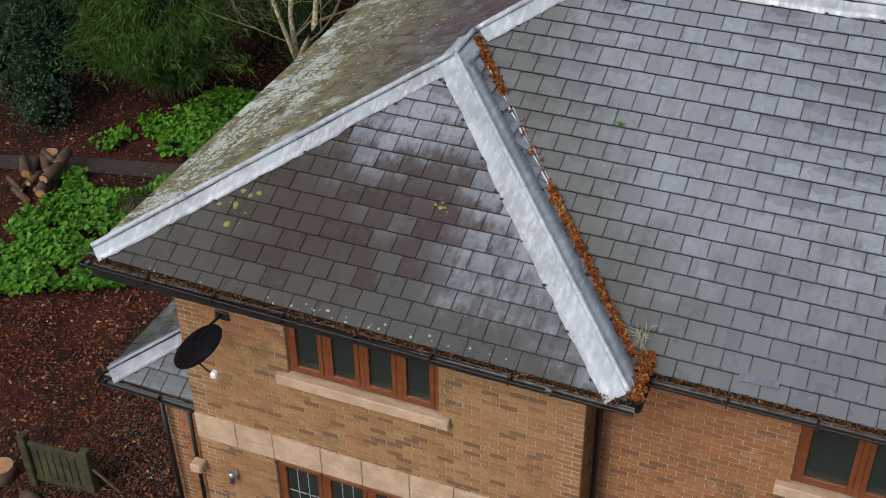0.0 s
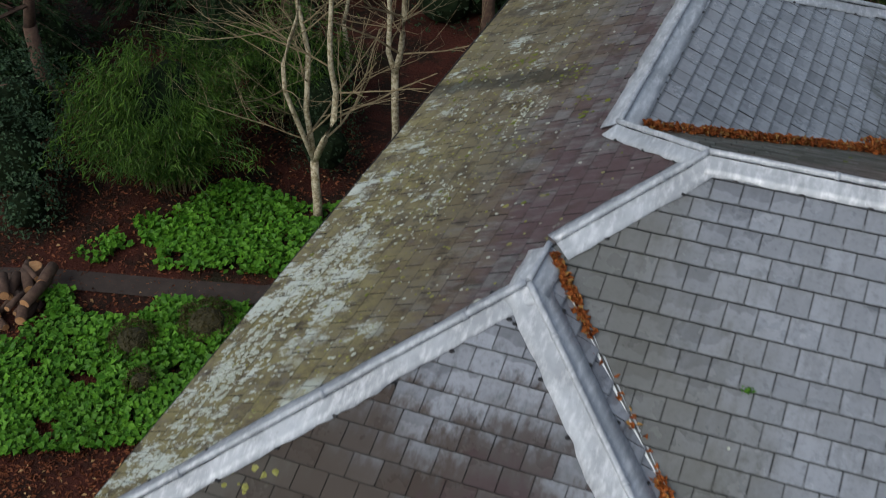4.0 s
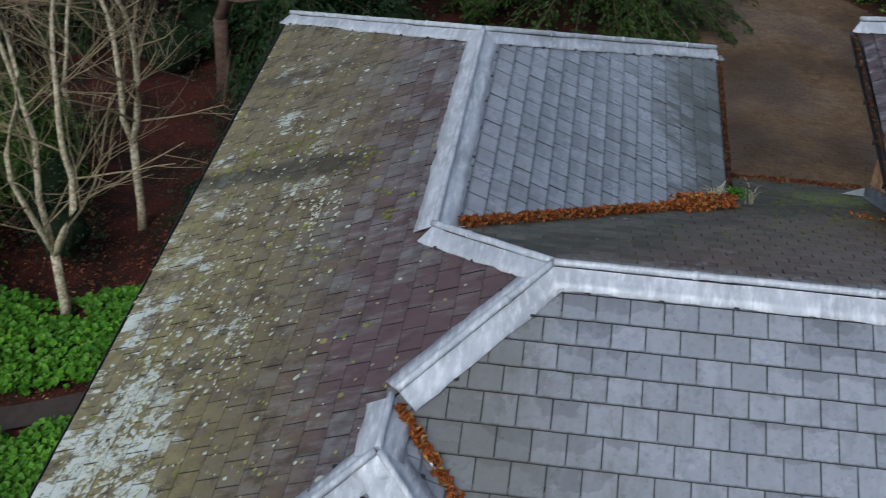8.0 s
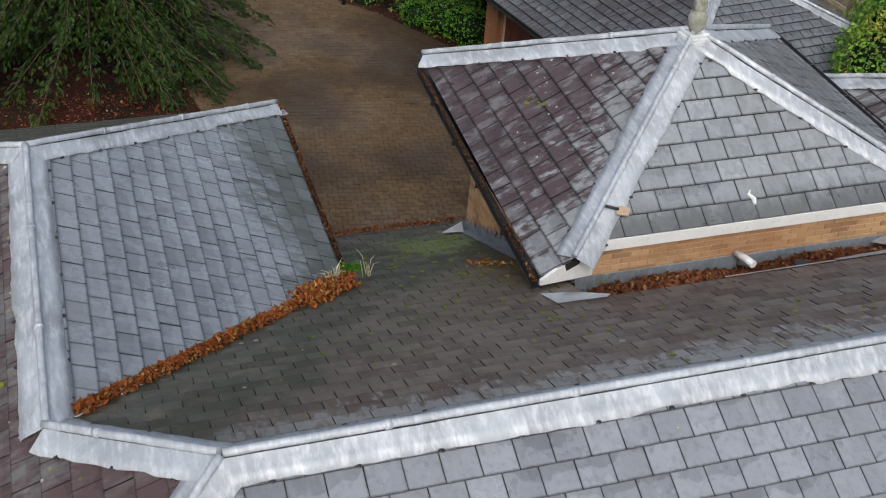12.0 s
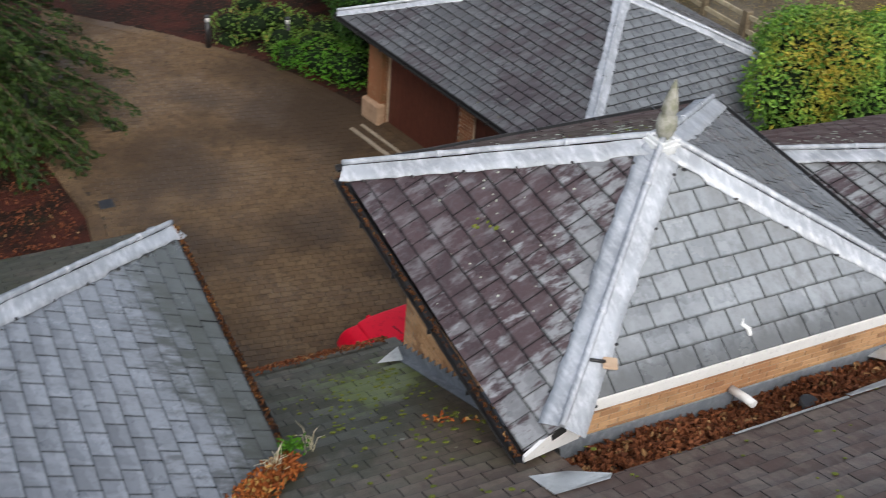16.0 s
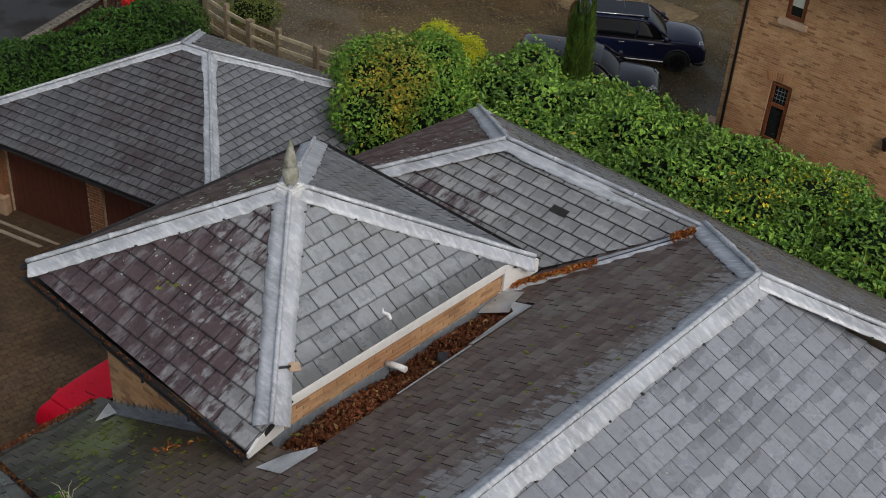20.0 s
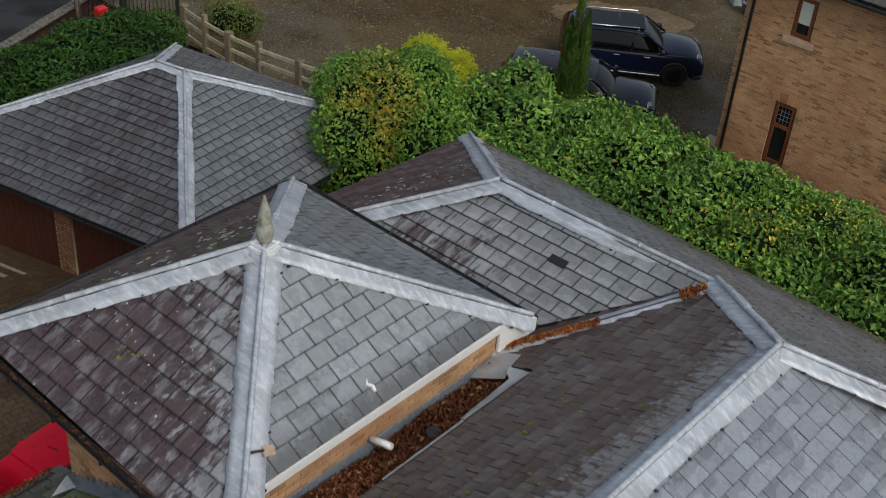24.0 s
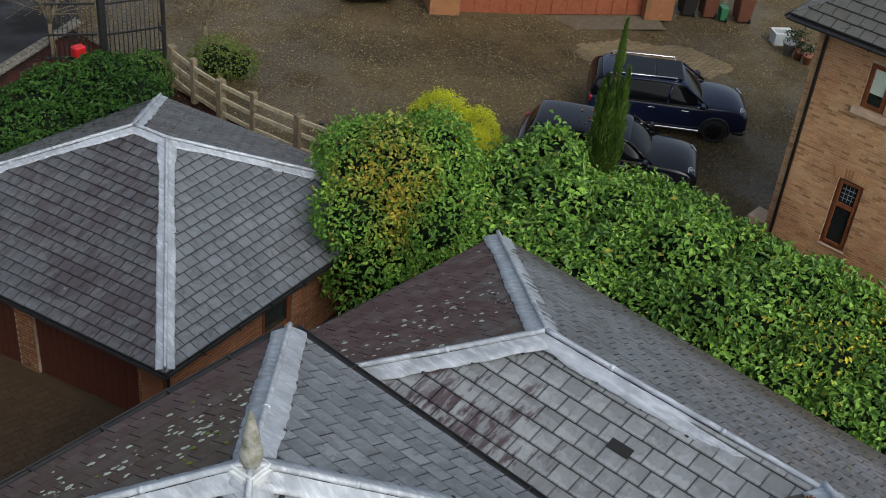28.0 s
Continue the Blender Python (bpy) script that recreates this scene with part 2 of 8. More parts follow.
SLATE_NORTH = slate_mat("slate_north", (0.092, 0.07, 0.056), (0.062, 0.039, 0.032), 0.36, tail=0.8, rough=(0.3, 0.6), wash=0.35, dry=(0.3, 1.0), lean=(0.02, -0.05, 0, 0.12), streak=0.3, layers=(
    fade((-0.25, 0.3, 0, -0.35), (0.092, 0.088, 0.058), -0.4, 0.8, 0.8, 0.5, 0.8, (2.2, 0.38, 0.6)), 
    fade((0, -1, 0, 5.62), (0.21, 0.212, 0.21), -0.2, 0.1, 0.85, 1.0, 0.3),
    fade((-0.7, 0.5, 0, 1.1), (0.03, 0.032, 0.018), 0.0, 0.9, 0.85, 0.3, 0.9, (3.0, 0.3, 0.55)),
    fleck((-0.1, 0.1, 0, 0.6), 0.0, 0.6, 6.0, 0.2, 0.16, (0.15, 0.15, 0.03), (0.28, 0.29, 0.24))), blots=(
    ((0.028, 0.03, 0.018), (7.9, 10.6, 4.8), 0.5, 1.7, 0.8), ((0.1, 0.135, 0.022), (8.3, 11.3, 4.4), 0.1, 0.9, 0.75)))
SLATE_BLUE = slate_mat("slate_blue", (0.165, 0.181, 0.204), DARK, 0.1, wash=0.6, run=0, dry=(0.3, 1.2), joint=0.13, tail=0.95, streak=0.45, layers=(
    fade((-1, 0, 0, 3.95), (0.25, 0.26, 0.28), -0.3, 0.35, 0.55, 0.8, 0.3),
    fade((1, 0.1, 0, -6.95), (0.045, 0.05, 0.035), -0.1, 0.5, 0.8, 0.5, 0.45)))
SLATE_TOWER = slate_mat("slate_tower", (0.2, 0.208, 0.218), DEEP_PURPLE, 0.16, run=0, wash=0.3, dry=(0.2, 1.0), joint=0.13, tail=0.95, lean=(-0.193, 0.203, 0, -0.03), keen=0.1)
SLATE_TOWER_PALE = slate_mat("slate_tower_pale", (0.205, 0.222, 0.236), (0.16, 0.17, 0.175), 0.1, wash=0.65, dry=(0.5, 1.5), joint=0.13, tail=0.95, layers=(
    fade((0, -1, 0, 8.72), (0.07, 0.073, 0.07), -0.1, 0.18, 0.75, 0.15, 0.12),))
SLATE_SPOTTED = slate_mat("slate_spotted", (0.092, 0.082, 0.074), (0.078, 0.043, 0.04), 0.42, spots=0.12, wash=0.2, rough=(0.45, 0.75), lean=(-0.03, 0.06, 0, -0.28), tail=0.6, layers=(
    fade((-0.1, -0.3, 0, 4.9), (0.075, 0.072, 0.05), -0.3, 0.6, 0.5),))
SLATE_EAST = slate_mat("slate_east", (0.138, 0.146, 0.155), DARK, 0.14, run=0, wash=0.45, dry=(0.2, 0.9), joint=0.13, tail=0.95, layers=(
    fade((1, 0, 0, -18.7), (0.06, 0.054, 0.036), -0.3, 0.7, 0.75, 0.5, 0.5),))
SLATE_MIXED = slate_mat("slate_mixed", (0.205, 0.215, 0.22), DEEP_PURPLE, 0.13, run=0, wash=0.35, dry=(0.2, 1.0), joint=0.13, tail=0.95, lean=(-0.05, 0.035, 0, 0.42), keen=0.12)
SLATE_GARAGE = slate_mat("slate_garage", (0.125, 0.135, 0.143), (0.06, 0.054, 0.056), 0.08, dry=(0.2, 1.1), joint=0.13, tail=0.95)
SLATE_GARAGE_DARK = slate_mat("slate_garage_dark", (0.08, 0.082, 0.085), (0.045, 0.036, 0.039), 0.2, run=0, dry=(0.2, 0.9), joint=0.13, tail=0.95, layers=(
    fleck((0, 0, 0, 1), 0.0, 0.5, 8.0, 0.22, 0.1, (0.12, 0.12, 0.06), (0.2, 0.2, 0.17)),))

UNDERLAY = mat("roofing_felt", (0.012, 0.012, 0.012), 0.9)


def lead_mat(name, base, pale):
    m = mat(name, base, 0.45, 0.15)
    n = Nodes(m)
    broad = n.noise(1.6, 4)
    c = n.mix(n.band(broad, 0.35, 0.65), tuple(0.8 * v for v in base), tuple(1.12 * v for v in base))
    streak = n.noise(7.0, 5, rough=0.65, stretch=(2.2, 0.5, 1.2))
    c = n.mix(n.band(streak, 0.42, 0.72, 0.0, 0.6), c, pale)
    c = n.mix(n.band(n.noise(4.5, 5, rough=0.7), 0.56, 0.7, 0.0, 0.4), c, tuple(0.6 * v for v in base))
    c = n.mix(n.band(n.noise(26, 4), 0.62, 0.75, 0, 0.35), c, (0.16, 0.16, 0.15))
    n.color(c)
    n.rough(n.band(streak, 0.3, 0.7, 0.55, 0.38))
    n.bump(n.noise(6, 3), 0.4, 0.02)
    return m


LEAD = lead_mat("lead", (0.38, 0.41, 0.445), (0.72, 0.745, 0.775))
LEAD_BRIGHT = lead_mat("bright_lead", (0.72, 0.75, 0.75), (0.8, 0.82, 0.82))
LEAD_DULL = lead_mat("dull_lead", (0.25, 0.265, 0.3), (0.4, 0.42, 0.46))
LEAD_DARK = lead_mat("lead_dark", (0.19, 0.215, 0.245), (0.32, 0.35, 0.38))


def simple_mat(name, a, b, scale=6.0, rough=0.7, bump=0.2, dist=0.01, metal=0.0, spec=0.5):
    m = mat(name, a, rough, metal, spec)
    n = Nodes(m)
    c = n.mix(n.band(n.noise(scale, 6, rough=0.65), 0.35, 0.65), a, b)
    c = n.mix(n.band(n.noise(scale * 6, 4), 0.55, 0.75, 0, 0.5), c, tuple(0.6 * v for v in a))
    n.color(c)
    if bump:
        n.bump(n.noise(scale * 8, 5), bump, dist)
    return m


def brick_mat(name, a, b, c, dirt=0.55):
    m = mat(name, a, 0.85, 0, 0.25)
    n = Nodes(m)
    r = n.chance()
    tone = n.mix(r, a, b)
    tone = n.mix(n.calc("GREATER_THAN", n.calc("FRACT", n.calc("MULTIPLY", r, 9.7)), 0.86), tone, c)
    tone = n.mix(n.band(n.noise(0.6, 4), 0.42, 0.62, 0, 0.45), tone, (0.3, 0.125, 0.06))
    tone = n.mix(n.band(n.noise(1.7, 5, rough=0.65), 0.52, 0.68, 0, dirt), tone, (0.1, 0.085, 0.04))
    tone = n.mix(n.band(n.noise(3.0, 5, rough=0.7), 0.6, 0.7, 0, 0.35), tone, (0.42, 0.33, 0.22))
    tone = n.mix(n.band(n.noise(30, 5), 0.5, 0.75, 0, 0.45), tone, tuple(0.55 * v for v in a))
    n.color(tone)
    n.bump(n.noise(60, 4), 0.4, 0.004)
    return m


BRICK = brick_mat("brick_buff", (0.25, 0.13, 0.056), (0.34, 0.2, 0.09), (0.17, 0.095, 0.05))
BRICK_RED = brick_mat("brick_orange", (0.23, 0.095, 0.04), (0.32, 0.155, 0.066), (0.17, 0.08, 0.042))
MORTAR = simple_mat("mortar", (0.3, 0.235, 0.16), (0.42, 0.34, 0.245), 3, 0.9)
STONE = simple_mat("cast_stone", (0.42, 0.29, 0.19), (0.52, 0.38, 0.26), 4, 0.8)
WOOD = simple_mat("stained_timber", (0.14, 0.043, 0.015), (0.19, 0.062, 0.022), 9, 0.4)
WHITE = simple_mat("white_paint", (0.72, 0.72, 0.7), (0.78, 0.78, 0.76), 5, 0.5, 0.1)
BLACK = simple_mat("black_plastic", (0.012, 0.012, 0.013), (0.02, 0.019, 0.018), 5, 0.4, 0.1)
IRON = simple_mat("black_iron", (0.012, 0.012, 0.014), (0.02, 0.02, 0.02), 8, 0.45, 0.1)
GLASS = mat("window_glass", (0.2, 0.24, 0.22), 0.02, 0, 0.5)
GLASS.node_tree.nodes["Principled BSDF"].inputs["Transmission Weight"].default_value = 0.92
DOOR_BROWN = simple_mat("garage_door_paint", (0.06, 0.016, 0.01), (0.08, 0.024, 0.014), 6, 0.45)
ROOM_DARK = simple_mat("dim_interior", (0.006, 0.007, 0.006), (0.035, 0.045, 0.03), 2.2, 0.8)
BARK_PALE = simple_mat("birch_bark", (0.2, 0.165, 0.09), (0.55, 0.5, 0.36), 14, 0.85)
BARK_TWIG = simple_mat("twig_bark", (0.15, 0.118, 0.062), (0.25, 0.2, 0.115), 9, 0.85, 0)
BARK_BROWN = simple_mat("brown_bark", (0.055, 0.03, 0.02), (0.1, 0.06, 0.04), 7, 0.9)
BRICK_TOWER = brick_mat("brick_tan", (0.42, 0.235, 0.115), (0.55, 0.34, 0.18), (0.34, 0.19, 0.1), 0.2)
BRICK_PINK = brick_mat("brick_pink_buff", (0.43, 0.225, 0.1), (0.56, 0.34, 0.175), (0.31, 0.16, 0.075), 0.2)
# orange brick darkened for the garage: its shade under the eaves is painted in
BRICK_SHADED = brick_mat("brick_shaded", (0.16, 0.068, 0.032), (0.22, 0.105, 0.048), (0.12, 0.055, 0.03))
FENCE_WOOD = simple_mat("weathered_wood", (0.13, 0.1, 0.06), (0.24, 0.19, 0.12), 6, 0.85)
MOSSY_WOOD = simple_mat("mossy_wood", (0.05, 0.055, 0.014), (0.03, 0.02, 0.013), 5, 0.9)
BARK_DULL = simple_mat("dull_twig", (0.12, 0.095, 0.055), (0.2, 0.165, 0.1), 9, 0.9, 0)
CUT_WOOD = simple_mat("cut_log_end", (0.34, 0.17, 0.07), (0.42, 0.24, 0.11), 12, 0.85)


def leaf_mat(name, a, b, c=None, share=0.1, rough=0.5, gloss=0.15, patch=None):
    m = mat(name, a, rough, 0, 0.4)
    n = Nodes(m)
    m.node_tree.nodes["Principled BSDF"].inputs["Specular IOR Level"].default_value = gloss
    r = n.chance()
    tone = n.mix(r, a, b)
    if c:
        tone = n.mix(n.calc("GREATER_THAN", n.calc("FRACT", n.calc("MULTIPLY", r, 17.3)), 1 - share), tone, c)
    if patch:
        for col, centre, inner, outer in patch:
            d = n.add("VectorMath")
            d.operation = "DISTANCE"
            d.inputs[1].default_value = centre
            n.put(n.place(), d, 0)
            f = n.calc("MULTIPLY", n.band(n.calc("ADD", d.outputs["Value"], n.noise(2.5, 3)), outer + 0.5, inner + 0.5), n.band(r, 0.2, 0.5))
            tone = n.mix(f, tone, col)
    n.color(n.mix(n.band(n.noise(0.9, 3), 0.35, 0.65, 0, 0.5), tone, tuple(0.6 * v for v in a)))
    return m


HEDGE_LEAF = leaf_mat("laurel_leaf", (0.034, 0.105, 0.015), (0.26, 0.45, 0.066), (0.4, 0.34, 0.05), 0.012, gloss=0.3)
IVY_LEAF = leaf_mat("groundcover_leaf", (0.035, 0.12, 0.008), (0.1, 0.25, 0.018))
BAMBOO_LEAF = leaf_mat("narrow_leaf", (0.018, 0.052, 0.008), (0.09, 0.17, 0.024))
SHRUB_LEAF = leaf_mat("shrub_leaf", (0.012, 0.028, 0.012), (0.035, 0.062, 0.026))
CONIFER_LEAF = leaf_mat("conifer_leaf", (0.011, 0.026, 0.005), (0.04, 0.074, 0.011))
YELLOW_LEAF = leaf_mat("golden_leaf", (0.44, 0.5, 0.02), (0.62, 0.64, 0.03))
WET_LEAF = leaf_mat("wet_leaf", (0.06, 0.025, 0.012), (0.15, 0.06, 0.02), (0.25, 0.13, 0.04), 0.1, 0.5)
AUTUMN_LEAF = leaf_mat("dry_leaf", (0.19, 0.05, 0.014), (0.42, 0.14, 0.035), (0.4, 0.25, 0.08), 0.15, 0.7)

RUST_LEAF = leaf_mat("rust_leaf", (0.09, 0.03, 0.014), (0.26, 0.095, 0.04), (0.34, 0.2, 0.09), 0.08, 0.7)

# ---- helpers of this scene ----
def part(name, bm, material, parent=None, label="", kind=""):
    """Links a bmesh as one mesh object under a thing or a part."""
    me = bpy.data.meshes.new(name)
    bm.to_mesh(me)
    bm.free()
    me.materials.append(material)
    ob = new(name, me)
    if parent:
        ob.parent = parent
        ob.matrix_parent_inverse = parent.matrix_world.inverted() if not parent.matrix_world.is_identity else Matrix()
    return tagged(ob, label, "", "", kind)


def share(name, me, parent, m=None, label=""):
    """One more object on a mesh that exists."""
    ob = new(name, me)
    ob.parent = parent
    if m is not None:
        ob.matrix_basis = m
    return tagged(ob, label)


def lay_uv(me, uvs):
    """Gives each corner of a mesh the flat place of its vertex."""
    layer = me.uv_layers.new(name="flat")
    at = np.empty(len(me.loops), dtype=np.int32)
    me.loops.foreach_get("vertex_index", at)
    layer.data.foreach_set("uv", np.array(uvs, dtype=np.float32)[at].ravel())


def raw(name, verts, faces, material, parent=None, label="", kind="", smooth=False, second=None, which=None, uvs=None):
    me = bpy.data.meshes.new(name)
    me.from_pydata([tuple(v) for v in verts], [], faces)
    me.materials.append(material)
    if second:
        me.materials.append(second)
        me.polygons.foreach_set("material_index", which)
    if smooth:
        me.shade_smooth()
    if uvs:
        lay_uv(me, uvs)
    ob = new(name, me)
    if parent:
        ob.parent = parent
    return tagged(ob, label, "", "", kind)


def thing(name, label, category, group="", kind="", at=(0, 0, 0), rz=0.0):
    ob = new(name)
    ob.empty_display_size = 0.2
    ob.matrix_basis = pose(*at, 0, 0, rz)
    return tagged(ob, label, category, group, kind)


def box(bm, lo, hi, m=None, bevel=0.0):
    verts = bmesh.ops.create_cube(bm, size=1.0)["verts"]
    for v in verts:
        v.co = Vector([(lo[k] + hi[k]) / 2 + v.co[k] * (hi[k] - lo[k]) for k in range(3)])
    if bevel:
        edges = list({e for v in verts for e in v.link_edges})
        out = bmesh.ops.bevel(bm, geom=edges, offset=bevel, segments=1, affect="EDGES", profile=0.5)
        verts = list({v for f in out["faces"] for v in f.verts} | {v for v in verts if v.is_valid})
    if m is not None:
        bmesh.ops.transform(bm, matrix=m, verts=[v for v in verts if v.is_valid])
    return bm


def boxes(*pairs, m=None, bevel=0.0):
    bm = bmesh.new()
    for lo, hi in pairs:
        box(bm, lo, hi, m, bevel)
    return bm


def tube(bm, points, radii, sides=8, cap=True):
    """A round rod through points, thinning by radii."""
    rings = []
    for k, p in enumerate(points):
        p = Vector(p)
        ahead = Vector(points[min(k + 1, len(points) - 1)]) - Vector(points[max(k - 1, 0)])
        ahead = ahead.normalized() if ahead.length > 1e-9 else Vector((0, 0, 1))
        side = ahead.orthogonal().normalized() if abs(ahead.z) > 0.95 else ahead.cross(Vector((0, 0, 1))).normalized()
        up = side.cross(ahead)
        r = radii[k] if isinstance(radii, (list, tuple)) else radii
        rings.append([bm.verts.new(p + r * (math.cos(a) * side + math.sin(a) * up)) for a in (2 * math.pi * j / sides for j in range(sides))])
    for a, b in zip(rings, rings[1:]):
        for j in range(sides):
            f = bm.faces.new((a[j], a[(j + 1) % sides], b[(j + 1) % sides], b[j]))
            f.smooth = sides > 4
    if cap and sides > 2:
        bm.faces.new(rings[0][::-1])
        bm.faces.new(rings[-1])
    return bm


def lathe(profile, sides=24):
    bm = bmesh.new()
    rings = [[bm.verts.new((r * math.cos(2 * math.pi * j / sides), r * math.sin(2 * math.pi * j / sides), z)) for j in range(sides)] for r, z in profile]
    for a, b in zip(rings, rings[1:]):
        for j in range(sides):
            bm.faces.new((a[j], a[(j + 1) % sides], b[(j + 1) % sides], b[j])).smooth = True
    bm.faces.new(rings[0][::-1])
    bm.faces.new(rings[-1])
    return bm


def clip(poly, rect):
    """The polygon cut to a rectangle (u0, v0, u1, v1)."""
    u0, v0, u1, v1 = rect
    for axis, limit, sign in ((0, u0, 1), (0, u1, -1), (1, v0, 1), (1, v1, -1)):
        out = []
        for a, b in zip(poly, poly[1:] + poly[:1]):
            da, db = sign * (a[axis] - limit), sign * (b[axis] - limit)
            if da >= 0:
                out.append(a)
            if (da > 0 and db < 0) or (da < 0 and db > 0):
                f = da / (da - db)
                out.append((a[0] + f * (b[0] - a[0]), a[1] + f * (b[1] - a[1])))
        poly = out
        if len(poly) < 3:
            return []
    return poly


def area(poly):
    return abs(sum(a[0] * b[1] - b[0] * a[1] for a, b in zip(poly, poly[1:] + poly[:1]))) / 2


class Slope:
    """A roof plane: u runs along the eave, v up the slope."""

    def __init__(self, corners, along):
        pts = [Vector(p) for p in corners]
        n = Vector((0, 0, 0))
        for a, b in zip(pts, pts[1:] + pts[:1]):
            n += (a - pts[0]).cross(b - pts[0])
        n.normalize()
        self.n = n if n.z > 0 else -n
        self.u = Vector(along)
        self.u = (self.u - self.u.dot(self.n) * self.n).normalized()
        self.v = self.n.cross(self.u)
        self.o = sum(pts, Vector()) / len(pts)
        flat = [((p - self.o).dot(self.u), (p - self.o).dot(self.v)) for p in pts]
        u0, v0 = min(p[0] for p in flat), min(p[1] for p in flat)
        self.o = self.o + u0 * self.u + v0 * self.v
        self.poly = [(a - u0, b - v0) for a, b in flat]
        self.m = Matrix((self.u, self.v, self.n)).transposed().to_4x4()
        self.m.translation = self.o

    def at(self, u, v, h=0.0):
        return self.o + u * self.u + v * self.v + h * self.n


def slab_mesh(w, g, lap, name):
    """One slate: a thin slab whose tail rides on the course below."""
    vs = []
    for u in (0, w):
        for v, lo, hi in ((0, 0.011, 0.03), (g + lap, -0.006, 0.002)):
            vs += [(u, v, lo), (u, v, hi)]
    fs = [(1, 5, 7, 3), (0, 4, 5, 1), (0, 1, 3, 2), (4, 6, 7, 5), (2, 3, 7, 6)]
    me = bpy.data.meshes.new(name)
    me.from_pydata(vs, [], fs)
    lay_uv(me, [(x / w, y / g) for x, y, z in vs])
    return me


def slating(roof, slope, material, near, w=0.3, g=0.275, most=300, seed=1, u0=0.0, v0=None, tails=()):
    """Courses of slates on a slope. The ones nearest to a place of the plan are single parts, the rest are joined."""
    rnd = random.Random(seed)
    us, vs = [p[0] for p in slope.poly], [p[1] for p in slope.poly]
    lap, gap = 0.07, 0.007
    shared = slab_mesh(w - gap, g, lap, "slate")
    shared.materials.append(material)
    shared.materials.append(SLATE_EDGE)
    shared.polygons.foreach_set("material_index", [0, 1, 1, 1, 1])
    todo = []
    if not tails:
        start = 0.0 if v0 is None else v0 - g
        tails = [start + g * k for k in range(int((max(vs) - start) / g) + 1)]
    for row, v in enumerate(tails):
        u = min(us) + u0 - w * (0.5 if row % 2 else 1.0)
        while u < max(us):
            cut = clip(slope.poly, (u, v, u + w - gap, v + g + lap))
            if len(cut) > 2 and area(cut) > 0.004:
                mid = slope.at(u + w / 2, v + g / 2)
                todo.append(((mid - Vector(near)).length, row, u, v, cut))
            u += w
    todo.sort(key=lambda q: q[0])
    verts, faces, count, marks, flat = [], [], 0, [], []
    full = (w - gap) * (g + lap) * 0.985

    def height(dv):
        f = dv / (g + lap)
        return 0.011 - 0.017 * f, 0.03 - 0.028 * f

    for far, row, u, v, cut in todo:
        lift, turn, lean = rnd.uniform(0, 0.004), rnd.gauss(0, 0.004), rnd.gauss(0, 0.006)
        if area(cut) > full and count < most:
            m = slope.m @ Matrix.Translation((u, v, lift)) @ Matrix.Rotation(turn, 4, "Z") @ Matrix.Rotation(lean, 4, "Y")
            share("slate", shared, roof, m)
            count += 1
            continue
        k, vs0, n = len(verts), [], len(cut)
        uv0 = [((a - u) / w, (b - v) / g) for a, b in cut] * 2
        for top in (0, 1):
            vs0 += [slope.at(a, b, height(b - v)[top] + lift + lean * (a - u)) for a, b in cut]
        fs0 = [tuple(range(n, 2 * n))] + [(j, (j + 1) % n, n + (j + 1) % n, n + j) for j in range(n)]
        if area(cut) > 0.25 * full and count < most:
            raw("slate", vs0, fs0, material, roof, "", "", False, SLATE_EDGE, [0] + [1] * n, uv0)
            count += 1
        else:
            verts += vs0
            flat += uv0
            faces += [tuple(i + k for i in f) for f in fs0]
            marks += [0] + [1] * n
    if faces:
        raw("slating", verts, faces, material, roof, "further natural slates of the same slope", "stuff", False, SLATE_EDGE, marks, flat)


def deck(house, slope, name="roof", label="", thick=0.1):
    """The boarded slope under the slates."""
    n = len(slope.poly)
    verts = [slope.at(u, v, h) for h in (-0.012, -thick) for u, v in slope.poly]
    faces = [tuple(range(n)), tuple(range(2 * n - 1, n - 1, -1))] + [((j + 1) % n, j, n + j, n + (j + 1) % n) for j in range(n)]
    return raw(name, verts, faces, UNDERLAY, house, label)


CLIP = None


